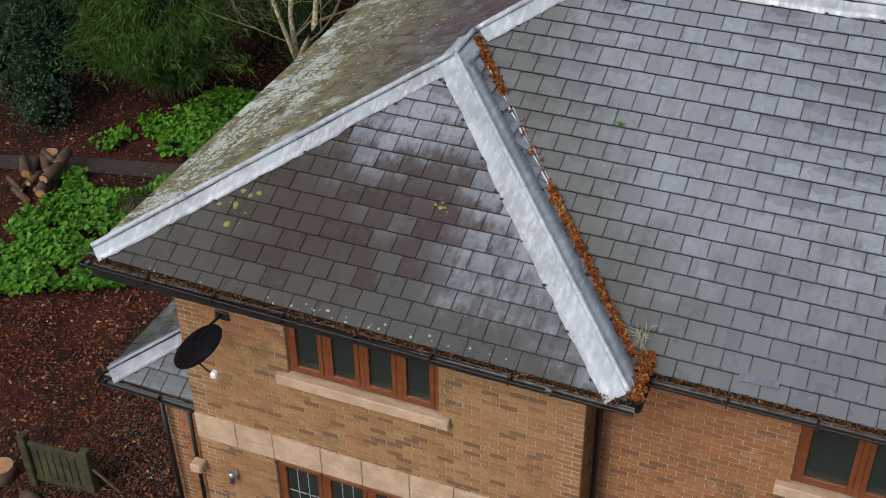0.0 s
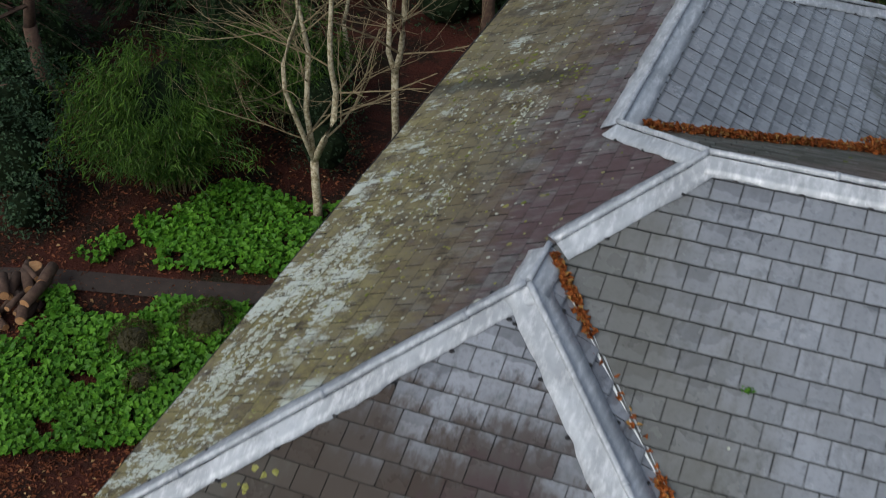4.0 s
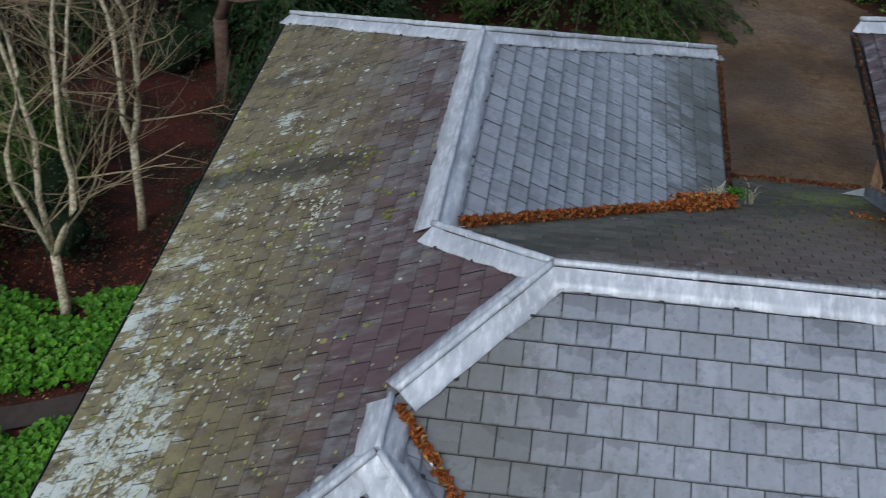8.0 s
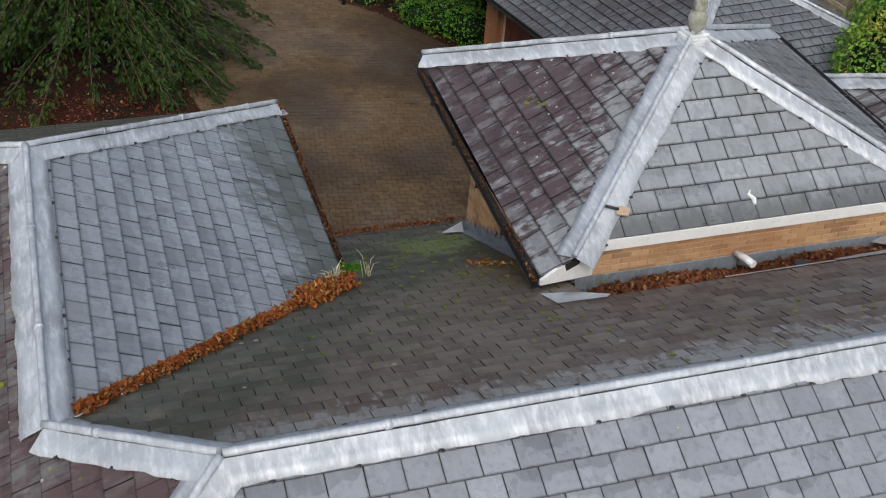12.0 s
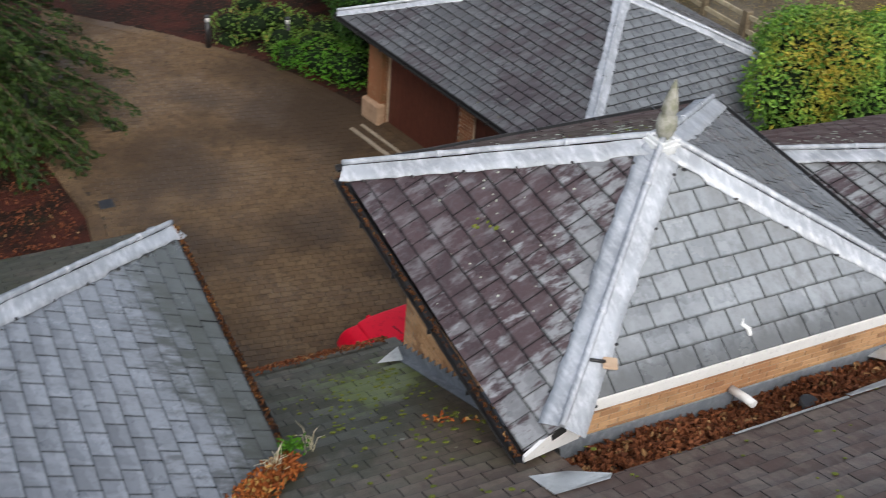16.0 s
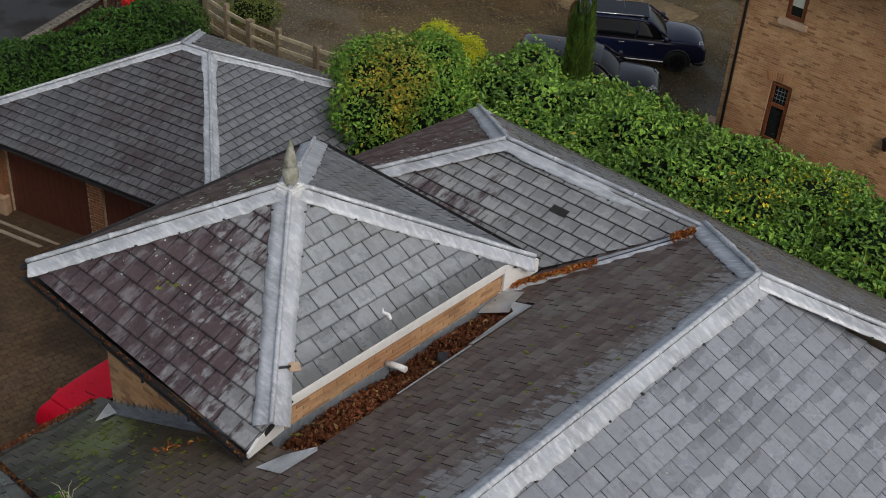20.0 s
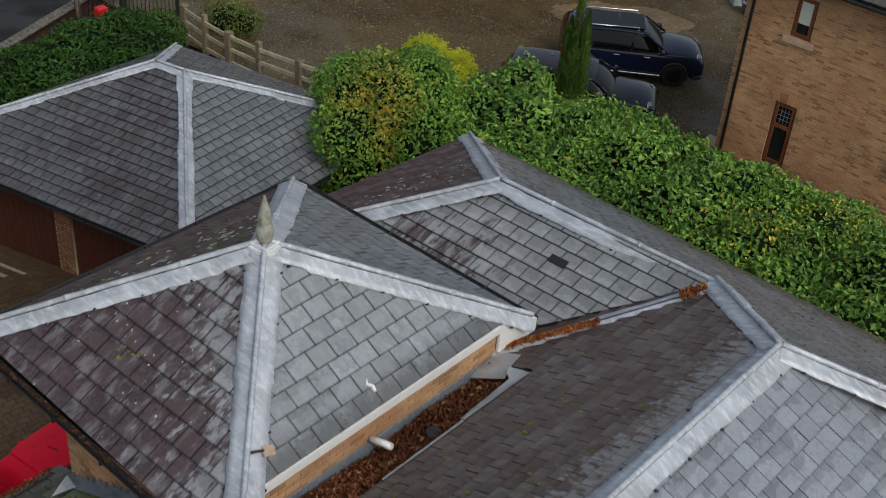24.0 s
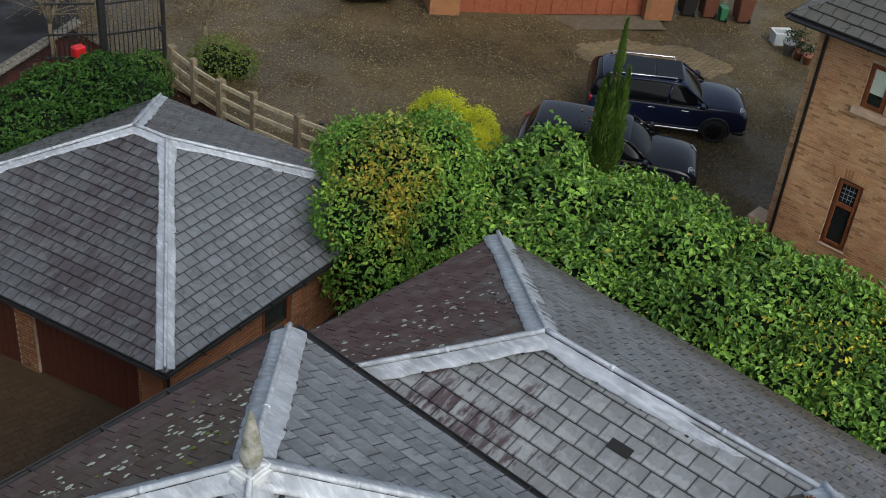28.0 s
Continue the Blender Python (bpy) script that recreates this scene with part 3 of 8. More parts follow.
def lead_line(house, p, q, left, right, width=0.215, name="ridge_flashing", roll=0.034, clips=True, seed=3, up=0.037, material=None):
    """A dressed lead hip or ridge: two wings that lie on the slopes left and right, a roll over a core, and tacks."""
    global CLIP
    rnd = random.Random(seed)
    p, q = Vector(p), Vector(q)
    run = (q - p).normalized()
    if p.z < q.z - 0.5 and width > 0.15:
        p = p + run * 0.09
    steps = max(2, int((q - p).length / 0.12))
    flash = None
    for side, other in ((left, right), (right, left)):
        d = side.n.cross(run)
        if d.dot(other.n) > 0:
            d = -d
        verts, faces = [], []
        for k in range(steps + 1):
            c = p + (q - p) * (k / steps)
            sheet = k * (q - p).length / steps / 1.6
            wob = width + rnd.uniform(-0.012, 0.012) + 0.022 * math.sin(9.0 * int(sheet)) * (width > 0.15)
            lap = 0.014 * (1 - sheet % 1.0) * (width > 0.15)
            for off, h in ((0.0, up + 0.006), (0.05, up + rnd.uniform(0, 0.004)), (0.12, up + rnd.uniform(-0.003, 0.006)), (wob, up - 0.004 + rnd.uniform(0, 0.005)), (wob, up - 0.016)):
                verts.append(c + d * off + side.n * (h + lap))
        for k in range(steps):
            for j in range(4):
                a = 5 * k + j
                faces.append((a, a + 1, a + 6, a + 5))
        ob = raw(name if flash is None else "flashing_wing", verts, faces, material or LEAD, house if flash is None else flash, "dressed grey lead over the joint" if flash is None else "", "", True)
        flash = flash or ob
        if clips:
            if CLIP is None:
                bm = bmesh.new()
                bmesh.ops.create_uvsphere(bm, u_segments=8, v_segments=4, radius=0.03)
                bmesh.ops.scale(bm, vec=(1, 1, 0.4), verts=bm.verts)
                CLIP = bpy.data.meshes.new("tack")
                bm.to_mesh(CLIP)
                bm.free()
                CLIP.materials.append(BLACK)
            count = int((q - p).length / 0.6)
            for k in range(count):
                c = p + (q - p) * ((k + 0.5) / count) + d * width + side.n * (up - 0.006)
                share("tack", CLIP, flash, Matrix.Translation(c))
    if roll:
        n = (left.n + right.n).normalized()
        bm = bmesh.new()
        pts = [p + (q - p) * (k / steps) + n * (up + 0.048 + rnd.uniform(-0.003, 0.003)) for k in range(steps + 1)]
        tube(bm, pts, roll, 8)
        part("roll", bm, material or LEAD, flash)
        for k in range(1, int((q - p).length / 1.5) + 1):
            c = p + run * (1.5 * k - 0.3)
            if (c - p).length < (q - p).length - 0.2:
                bm = bmesh.new()
                tube(bm, [c + n * (up + 0.048), c + run * 0.05 + n * (up + 0.048)], roll + 0.007, 8)
                part("lap_joint", bm, material or LEAD, flash)
    return flash


def gutter(house, p, q, r=0.06, drop=0.05):
    """A black half-round gutter with brackets under an eave."""
    p, q = Vector(p), Vector(q)
    run = (q - p).normalized()
    side = run.cross(Vector((0, 0, 1))).normalized()
    verts, faces, n = [], [], 8
    for rr in (r, r - 0.008):
        for c in (p, q):
            for k in range(n + 1):
                a = math.pi + math.pi * k / n
                verts.append(c + rr * math.cos(a) * side + (rr * math.sin(a) - drop) * Vector((0, 0, 1)))
    m = n + 1
    for k in range(n):
        faces.append((k, k + 1, m + k + 1, m + k))
        faces.append((2 * m + k + 1, 2 * m + k, 3 * m + k, 3 * m + k + 1))
    faces += [(0, m, 3 * m, 2 * m), (n, 2 * m + n, 3 * m + n, m + n)]
    g = raw("gutter", verts, faces, BLACK, house, "black half-round gutter holding wet leaves", "", True)
    for k in range(1, max(2, int((q - p).length / 0.9))):
        c = p + run * 0.9 * k
        bm = bmesh.new()
        box(bm, (-0.012, -r - 0.004, -r - 0.008 - drop), (0.012, r + 0.004, -drop + 0.002))
        ob = part("bracket", bm, BLACK, g)
        mm = Matrix((run, side, Vector((0, 0, 1)))).transposed().to_4x4()
        mm.translation = c
        ob.matrix_basis = mm
    return g


def pipe(house, points, r=0.035, name="downpipe", material=None):
    bm = bmesh.new()
    tube(bm, points, r, 10)
    return part(name, bm, material or BLACK, house)


def brick_wall(house, p, q, z0, z1, holes=(), material=None, most=300, near=None, top=None, thick=0.28, label="", name="wall", face=1, bricks=True, size=(0.215, 0.065)):
    """A brick wall from p to q in plan, its outer face to the right of p to q. holes: (along0, z0, along1, z1).
    top: a function of the length along that gives the upper edge."""
    material = material or BRICK
    p, q = Vector((*p, 0)), Vector((*q, 0))
    run = (q - p).normalized()
    out = run.cross(Vector((0, 0, 1)))
    length = (q - p).length
    us = sorted({0.0, length, *[h[0] for h in holes], *[h[2] for h in holes]})
    zs = sorted({z0, z1, *[h[1] for h in holes], *[h[3] for h in holes]})
    verts, faces, seen = [], [], {}

    def corner(u, z, d):
        key = (round(u, 4), round(z, 4), d)
        if key not in seen:
            seen[key] = len(verts)
            zz = min(z, top(u)) if top else z
            verts.append(p + run * u + Vector((0, 0, zz)) - out * (d * thick + 0.006))
        return seen[key]

    solid = {}
    for i in range(len(us) - 1):
        for j in range(len(zs) - 1):
            mu, mz = (us[i] + us[i + 1]) / 2, (zs[j] + zs[j + 1]) / 2
            solid[i, j] = not any(h[0] < mu < h[2] and h[1] < mz < h[3] for h in holes)
    for (i, j), full in solid.items():
        if not full:
            continue
        a, b, c, d = us[i], us[i + 1], zs[j], zs[j + 1]
        faces.append((corner(a, c, 0), corner(b, c, 0), corner(b, d, 0), corner(a, d, 0)))
        faces.append((corner(b, c, 1), corner(a, c, 1), corner(a, d, 1), corner(b, d, 1)))
        for di, dj, e in ((-1, 0, (a, c, a, d)), (1, 0, (b, d, b, c)), (0, -1, (b, c, a, c)), (0, 1, (a, d, b, d))):
            if not solid.get((i + di, j + dj), False):
                faces.append((corner(e[0], e[1], 0), corner(e[2], e[3], 0), corner(e[2], e[3], 1), corner(e[0], e[1], 1)))
    wall = raw(name, verts, faces, MORTAR, house, label)
    if not bricks:
        return wall
    bl, bh, joint = size[0], size[1], 0.010
    rnd = random.Random(int(1000 * (p.x + q.y)))
    todo, row, z = [], 0, z0
    while z + bh <= z1 + 0.001:
        u = -(bl + joint) / 2 if row % 2 else 0.0
        while u < length - 0.02:
            a, b = max(u, 0.0), min(u + bl, length)
            spans = [(a, b)]
            for h in holes:
                if h[1] - 0.02 < z + bh / 2 < h[3] + 0.02:
                    spans = [s for a0, b0 in spans for s in ((a0, min(b0, h[0])), (max(a0, h[2]), b0)) if s[1] - s[0] > 0.03]
            for a0, b0 in spans:
                if not top or z + bh < min(top(a0), top(b0)) + 0.05:
                    todo.append((a0, b0, z))
            u += bl + joint
        z += bh + joint
        row += 1
    m0 = Matrix((run, -out, Vector((0, 0, 1)))).transposed().to_4x4()
    m0.translation = p
    if near is not None:
        todo.sort(key=lambda b: (p + run * b[0] + Vector((0, 0, b[2])) - Vector(near)).length)
    shapes, verts, faces = {}, [], []
    for k, (a, b, z) in enumerate(todo):
        w, c = b - a, 0.004
        vs = [(0, 0.004, 0), (w, 0.004, 0), (w, 0.004, bh), (0, 0.004, bh), (c, -0.004, c), (w - c, -0.004, c), (w - c, -0.004, bh - c), (c, -0.004, bh - c)]
        fs = [(4, 5, 6, 7), (0, 1, 5, 4), (1, 2, 6, 5), (2, 3, 7, 6), (3, 0, 4, 7)]
        if k < most:
            key = round(w, 2)
            if key not in shapes:
                me = bpy.data.meshes.new("brick")
                me.from_pydata(vs, [], fs)
                me.materials.append(material)
                shapes[key] = me
            share("brick", shapes[key], wall, m0 @ Matrix.Translation((a, rnd.uniform(-0.002, 0.002), z)))
        else:
            n = len(verts)
            verts += [m0 @ Vector((x + a, y, zz + z)) for x, y, zz in vs]
            faces += [tuple(i + n for i in f) for f in fs]
    if faces:
        raw("brickwork", verts, faces, material, wall, "further courses of buff brick", "stuff")
    return wall


def leaves(name, spots, size, material, label, category="", kind="stuff", parent=None, shape="leaf", seed=5, flat=0.6, fold=0.25):
    """Many small folded leaves, each at (place, outward normal)."""
    rnd = np.random.RandomState(seed)
    n = len(spots)
    P = np.array([tuple(s[0]) for s in spots], float)
    N = np.array([tuple(s[1]) for s in spots], float)
    N = N / np.maximum(np.linalg.norm(N, axis=1, keepdims=True), 1e-6)
    N = N * flat + rnd.normal(0, 1 - flat, (n, 3)) + 1e-6
    N /= np.linalg.norm(N, axis=1, keepdims=True)
    T = np.cross(N, rnd.normal(0, 1, (n, 3)))
    if len(spots[0]) > 2:
        T = np.array([tuple(s[2]) for s in spots], float) + rnd.normal(0, 0.25, (n, 3))
    T /= np.maximum(np.linalg.norm(T, axis=1, keepdims=True), 1e-6)
    B = np.cross(N, T)
    S = (size * rnd.uniform(0.65, 1.25, n))[:, None]
    long, wide = (1.0, 0.55) if shape == "leaf" else (1.3, 0.22) if shape == "blade" else (0.9, 0.9)
    V = np.stack([P - T * S * long / 2, P + B * S * wide / 2 + N * S * fold * 0.5, P + T * S * long / 2 - N * S * fold * 0.6, P - B * S * wide / 2 + N * S * fold * 0.5], 1).reshape(-1, 3)
    q = 4 * np.arange(n)
    F = np.stack([q, q + 1, q + 2, q, q + 2, q + 3], 1).reshape(-1, 3)
    ob = raw(name, V.tolist(), F.tolist(), material, parent, label, kind)
    return tagged(ob, "", category)


def bush(name, label, category, clumps, size, density, material, core, shape="leaf", seed=1, flat=0.6, low=-0.5, group="", spread=0.07):
    """A shrub of many leaves over uneven clumps (x, y, z, rx, ry, rz), with an inner mass, mostly coloured as the shade
    between them.
    """
    rnd = np.random.RandomState(seed)
    ob = thing(name, label, category, group)
    C = np.array(clumps, float)
    spots = []
    for c in C:
        surface = 4 * math.pi * ((c[3] * c[4]) ** 1.6 + (c[3] * c[5]) ** 1.6 + (c[4] * c[5]) ** 1.6) ** (1 / 1.6) / 3 ** (1 / 1.6)
        d = rnd.normal(0, 1, (int(surface * density), 3))
        d /= np.linalg.norm(d, axis=1, keepdims=True)
        d = d[d[:, 2] > low]
        at = c[:3] + d * c[3:6] * (1 + rnd.normal(0, spread, (len(d), 1)))
        inside = np.zeros(len(at), bool)
        for e in C:
            if e is not c:
                inside |= (((at - e[:3]) / e[3:6]) ** 2).sum(1) < 0.78
        keep = ~inside & (at[:, 2] > 0.02 + low * 2)
        normal = d / c[3:6] + np.array((0.0, 0.0, 0.55))
        spots += list(zip(at[keep], normal[keep]))
    crown = leaves("crown", spots, size, material, "", "", "", ob, shape, seed + 1, flat)
    # filler lumps close the gaps; a dark core paints the shade inside
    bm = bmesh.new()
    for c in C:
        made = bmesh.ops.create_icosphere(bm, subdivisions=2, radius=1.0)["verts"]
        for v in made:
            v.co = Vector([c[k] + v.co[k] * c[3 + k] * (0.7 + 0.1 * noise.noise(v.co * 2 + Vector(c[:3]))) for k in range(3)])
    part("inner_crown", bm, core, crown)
    return ob


def grow(bm, p, d, length, r, depth, rnd, spread=0.5, sides=5, up=0.15, twigs=None):
    """A branching limb."""
    pts, radii, steps = [Vector(p)], [r], 5
    d = Vector(d).normalized()
    for k in range(steps):
        d = (d + Vector((rnd.gauss(0, 0.12), rnd.gauss(0, 0.12), rnd.gauss(0, 0.08) + up * 0.3))).normalized()
        pts.append(pts[-1] + d * length / steps)
        radii.append(r * (1 - 0.5 * (k + 1) / steps))
    tube(bm, pts, radii, sides, cap=False)
    if depth:
        for k in range(rnd.choice((3, 4, 4, 5))):
            at = rnd.randint(1, steps)
            side = Vector((rnd.gauss(0, 1), rnd.gauss(0, 1), rnd.gauss(0.25, 0.5))).normalized()
            grow(bm if depth > 1 or twigs is None else twigs, pts[at], d + side * spread * 2.0, length * rnd.uniform(0.45, 0.75), radii[at] * 0.55, depth - 1, rnd, spread, 4 if depth > 1 else 3, up, twigs)

# ---- the main house: plan and roof points ----
K, EAVE = 0.5, 5.2
SW, SE_A, A_TOP, A_BACK = (-0.03, 0.11, 5.235), (6.6, 0, EAVE), (3.39, 3.31, 6.905), (3.39, 3.937, 6.905)
M_WEST, M_EAST = (4.62, 5.161, 7.516), (14.13, 5.161, 7.516)
N_SOUTH, N_TOP = (3.4, 6.373, 6.91), (3.4, 10.64, 6.91)
NW, NE_N = (0, 13.98, 5.22), (6.68, 13.98, EAVE)
E_SOUTH, E_TOP, E_CORNER = (15.87, 6.85, 6.6), (15.8, 10.54, 6.56), (19.5, 14.1, 4.45)
E_EAVE_S = (19.5, 1.0, 4.45)
T_TOP, T_NW, T_SE, T_NE = (11.02, 10.43, 7.72), (8.47, 12.91, 6.36), (13.86, 8.35, 6.25), (13.83, 12.97, 6.26)


T_HIP, T_TIP = (8.86, 8.38, 6.275), (8.5, 8.4, 6.037)


def north_z(y):
    return 7.516 - K * (y - 5.161)


VALLEY_A = (6.6, 0.52, EAVE)
VALLEY_N = (6.68, 9.793, EAVE)
LOW = (6.68, 12.55, north_z(12.55))
house = thing("house", "large buff brick house with wet slate hipped roofs and lead hips", "house")
west = Slope([SW, A_TOP, A_BACK, M_WEST, N_SOUTH, N_TOP, NW], (0, -1, 0))
gable = Slope([SW, SE_A, A_TOP], (1, 0, 0))
a_east = Slope([SE_A, VALLEY_A, A_BACK, A_TOP], (0, 1, 0))
south = Slope([VALLEY_A, (16.6, 0.52, EAVE), M_EAST, M_WEST, A_BACK], (1, 0, 0))
n_east = Slope([VALLEY_N, NE_N, N_TOP, N_SOUTH], (0, 1, 0))
n_end = Slope([NE_N, NW, N_TOP], (-1, 0, 0))
north = Slope([M_EAST, E_SOUTH[:2] + (north_z(E_SOUTH[1]),), (13.3, 9.18, north_z(9.18)), (13.3, 8.52, north_z(8.52)), (13.06, 8.5, north_z(8.5)), (13.06, 7.72, north_z(7.72)), (8.84, 7.72, north_z(7.72)), (8.84, 8.5, north_z(8.5)), (8.96, 8.5, north_z(8.5)), (8.96, 11.92, north_z(11.92)), (9.14, 11.92, north_z(11.92)), (9.14, 12.55, north_z(12.55)), LOW, VALLEY_N, N_SOUTH, M_WEST], (-1, 0, 0))
e_west = Slope([E_SOUTH, E_TOP, (12.6, 13.99, 5.0), (12.6, 9.9, 5.3)], (0, -1, 0))
e_end = Slope([E_TOP, E_CORNER, (12.6, 13.99, 5.0)], (-1, 0, 0))
east = Slope([E_EAVE_S, E_CORNER, E_TOP, E_SOUTH, M_EAST, (16.6, 1.0, 6.1)], (0, 1, 0))
t_south, t_west = Slope([T_HIP, (9.15, 8.5, 6.368), (13.3, 8.5, 6.368), T_SE, T_TOP], (1, 0, 0)), Slope([T_NW, T_TIP, T_HIP, T_TOP], (0, -1, 0))
t_east, t_north = Slope([T_SE, T_NE, T_TOP], (0, 1, 0)), Slope([T_NE, T_NW, T_TOP], (-1, 0, 0))
SLOPES = [
    (west, SLATE_WEST, (2, 6, 6), "west roof slope thick with yellow and white lichen"),
    (gable, SLATE_GABLE, (3, 1.5, 6), "hipped end of wet slate with a brown stain"),
    (a_east, SLATE_GABLE, (4, 2, 6), "narrow slate slope beside the leaf-filled valley"),
    (south, SLATE_SOUTH, (7, 4, 7), "broad pale blue-grey slate slope with algae"),
    (n_east, SLATE_BLUE, (5, 10, 6), "blue-grey slate slope of the rear wing"),
    (n_end, SLATE_NORTH, (3, 12, 6), "rear hip of dark slate"),
    (north, SLATE_NORTH, (9, 7.5, 6), "rear slope of dark brown mossy slate"),
    (e_west, SLATE_MIXED, (15, 8.5, 6), "grey and purple slate slope with one slate missing"),
    (e_end, SLATE_SPOTTED, (15.5, 12, 5), "dark hip end of purple slate with pale lichen"),
    (east, SLATE_EAST, (17, 8, 5), "long grey slate slope above the hedge"),
]
# the long slope is gauged a little wider between two of its lifts
LIFTS = [0.206 + 0.2436 * k for k in range(-1, 13)] + [3.416, 3.703, 3.99, 4.236, 4.48, 4.716, 4.96, 5.2]
COURSE = (0.25, 0.252, 0.252, 0.2436, 0.23, 0.21, 0.21, 0.25, 0.23, 0.23)
for k, (slope, material, near, label) in enumerate(SLOPES):
    roof = deck(house, slope, "roof", label)
    slating(roof, slope, material, near, g=COURSE[k], seed=10 + k, w=0.29 if k == 3 else 0.3, u0=0.04 if k == 3 else 0.0, v0=0.04 if k == 7 else None, tails=LIFTS if k == 3 else ())
for k, (p, q, a, b) in enumerate((
    (SW, A_TOP, west, gable), (SE_A, A_TOP, gable, a_east), (A_TOP, A_BACK, west, a_east), (A_BACK, M_WEST, west, south),
    (M_WEST, M_EAST, south, north), (M_WEST, N_SOUTH, west, north), (N_SOUTH, N_TOP, west, n_east), (N_TOP, NW, west, n_end),
    (N_TOP, NE_N, n_east, n_end), (M_EAST, (15.87, 6.85, 6.67), north, east), (E_SOUTH, E_TOP, e_west, east), (E_TOP, E_CORNER, e_end, east),
    (E_TOP, (12.6, 13.99, 5.0), e_west, e_end), (M_EAST, (16.6, 1.0, 6.1), south, east))):
    lead_line(house, p, q, a, b, 0.25 if k == 1 else 0.205 if k < 3 else 0.215, seed=30 + k)

# tower
tower = thing("roof_tower", "square brick stair tower with pyramid slate roof and finial", "tower")
for k, (slope, material, near, label) in enumerate((
    (t_south, SLATE_TOWER_PALE, (11, 9, 6), "pale grey slate face"), (t_west, SLATE_TOWER, (9, 10, 6), "purple and grey slate face"),
    (t_east, SLATE_EAST, (12.5, 10, 6), "grey slate face"), (t_north, SLATE_SPOTTED, (11, 12, 6), "dark slate face with white lichen spots"))):
    roof = deck(tower, slope, "roof", label)
    slating(roof, slope, material, near, w=0.333 if k == 0 else 0.3, g=0.256 if k == 0 else 0.275, seed=50 + k, u0=0.115 if k == 0 else 0.0, v0=0.172 if k == 0 else None)
for k, (p, a, b) in enumerate(((T_HIP, t_west, t_south), (T_SE, t_south, t_east), (T_NE, t_east, t_north), (T_NW, t_north, t_west))):
    lead_line(tower, Vector(p).lerp(Vector(T_TOP), -0.035 if k == 0 else -0.01), T_TOP, a, b, seed=70 + k)

# walls of the house, set back under the eaves
brick_wall(house, (0.72, 0.6), (6.0, 0.6), 0.0, 5.12, holes=((1.16, 0.0, 3.2, 2.06), (1.52, 3.69, 3.52, 5.0)), near=(3, 0.6, 3.2), label="buff brick front wall with stone band")
brick_wall(house, (6.0, 0.6), (6.0, 1.1), 0.0, 5.12, most=60)
brick_wall(house, (6.0, 1.1), (16.2, 1.1), 0.0, 5.12, holes=((2.25, 3.6, 4.3, 4.85),), material=BRICK_RED, near=(7.2, 1.1, 4.5), label="orange brick wall under the long eave")
brick_wall(house, (0.72, 13.4), (0.72, 0.6), 0.0, 5.12, bricks=False)
brick_wall(house, (6.1, 13.4), (0.72, 13.4), 0.0, 5.12, bricks=False)
brick_wall(house, (6.1, 9.8), (6.1, 13.4), 0.0, 5.12, bricks=False)
brick_wall(house, (12.9, 12.1), (6.1, 12.1), 0.0, 3.7, bricks=False)
brick_wall(house, (16.2, 1.1), (16.2, 2.2), 0.0, 4.6, bricks=False)
brick_wall(house, (19.0, 1.5), (19.0, 13.4), 0.0, 4.3, bricks=False)
brick_wall(house, (19.0, 13.4), (13.2, 13.4), 0.0, 4.3, bricks=False)
brick_wall(house, (16.2, 1.5), (19.0, 1.5), 0.0, 4.3, bricks=False)
# stone band of separate blocks
u = 0.72
widths = (0.62, 0.55, 0.7, 0.58, 0.66, 0.6, 0.64, 0.58, 0.4)
for k, w in enumerate(widths):
    w = min(w, 6.0 - u)
    part("band_stone", boxes(((u + 0.004, 0.565, 2.3 if k % 2 else 2.28), (u + w - 0.004, 0.66, 2.52)), bevel=0.006), STONE, house, "pale pink cast-stone block")
    part("band_stone", boxes(((u + 0.004, 0.572, 2.08), (u + w - 0.004, 0.66, 2.276)), bevel=0.006), STONE, house, "pale pink cast-stone block")
    u += w


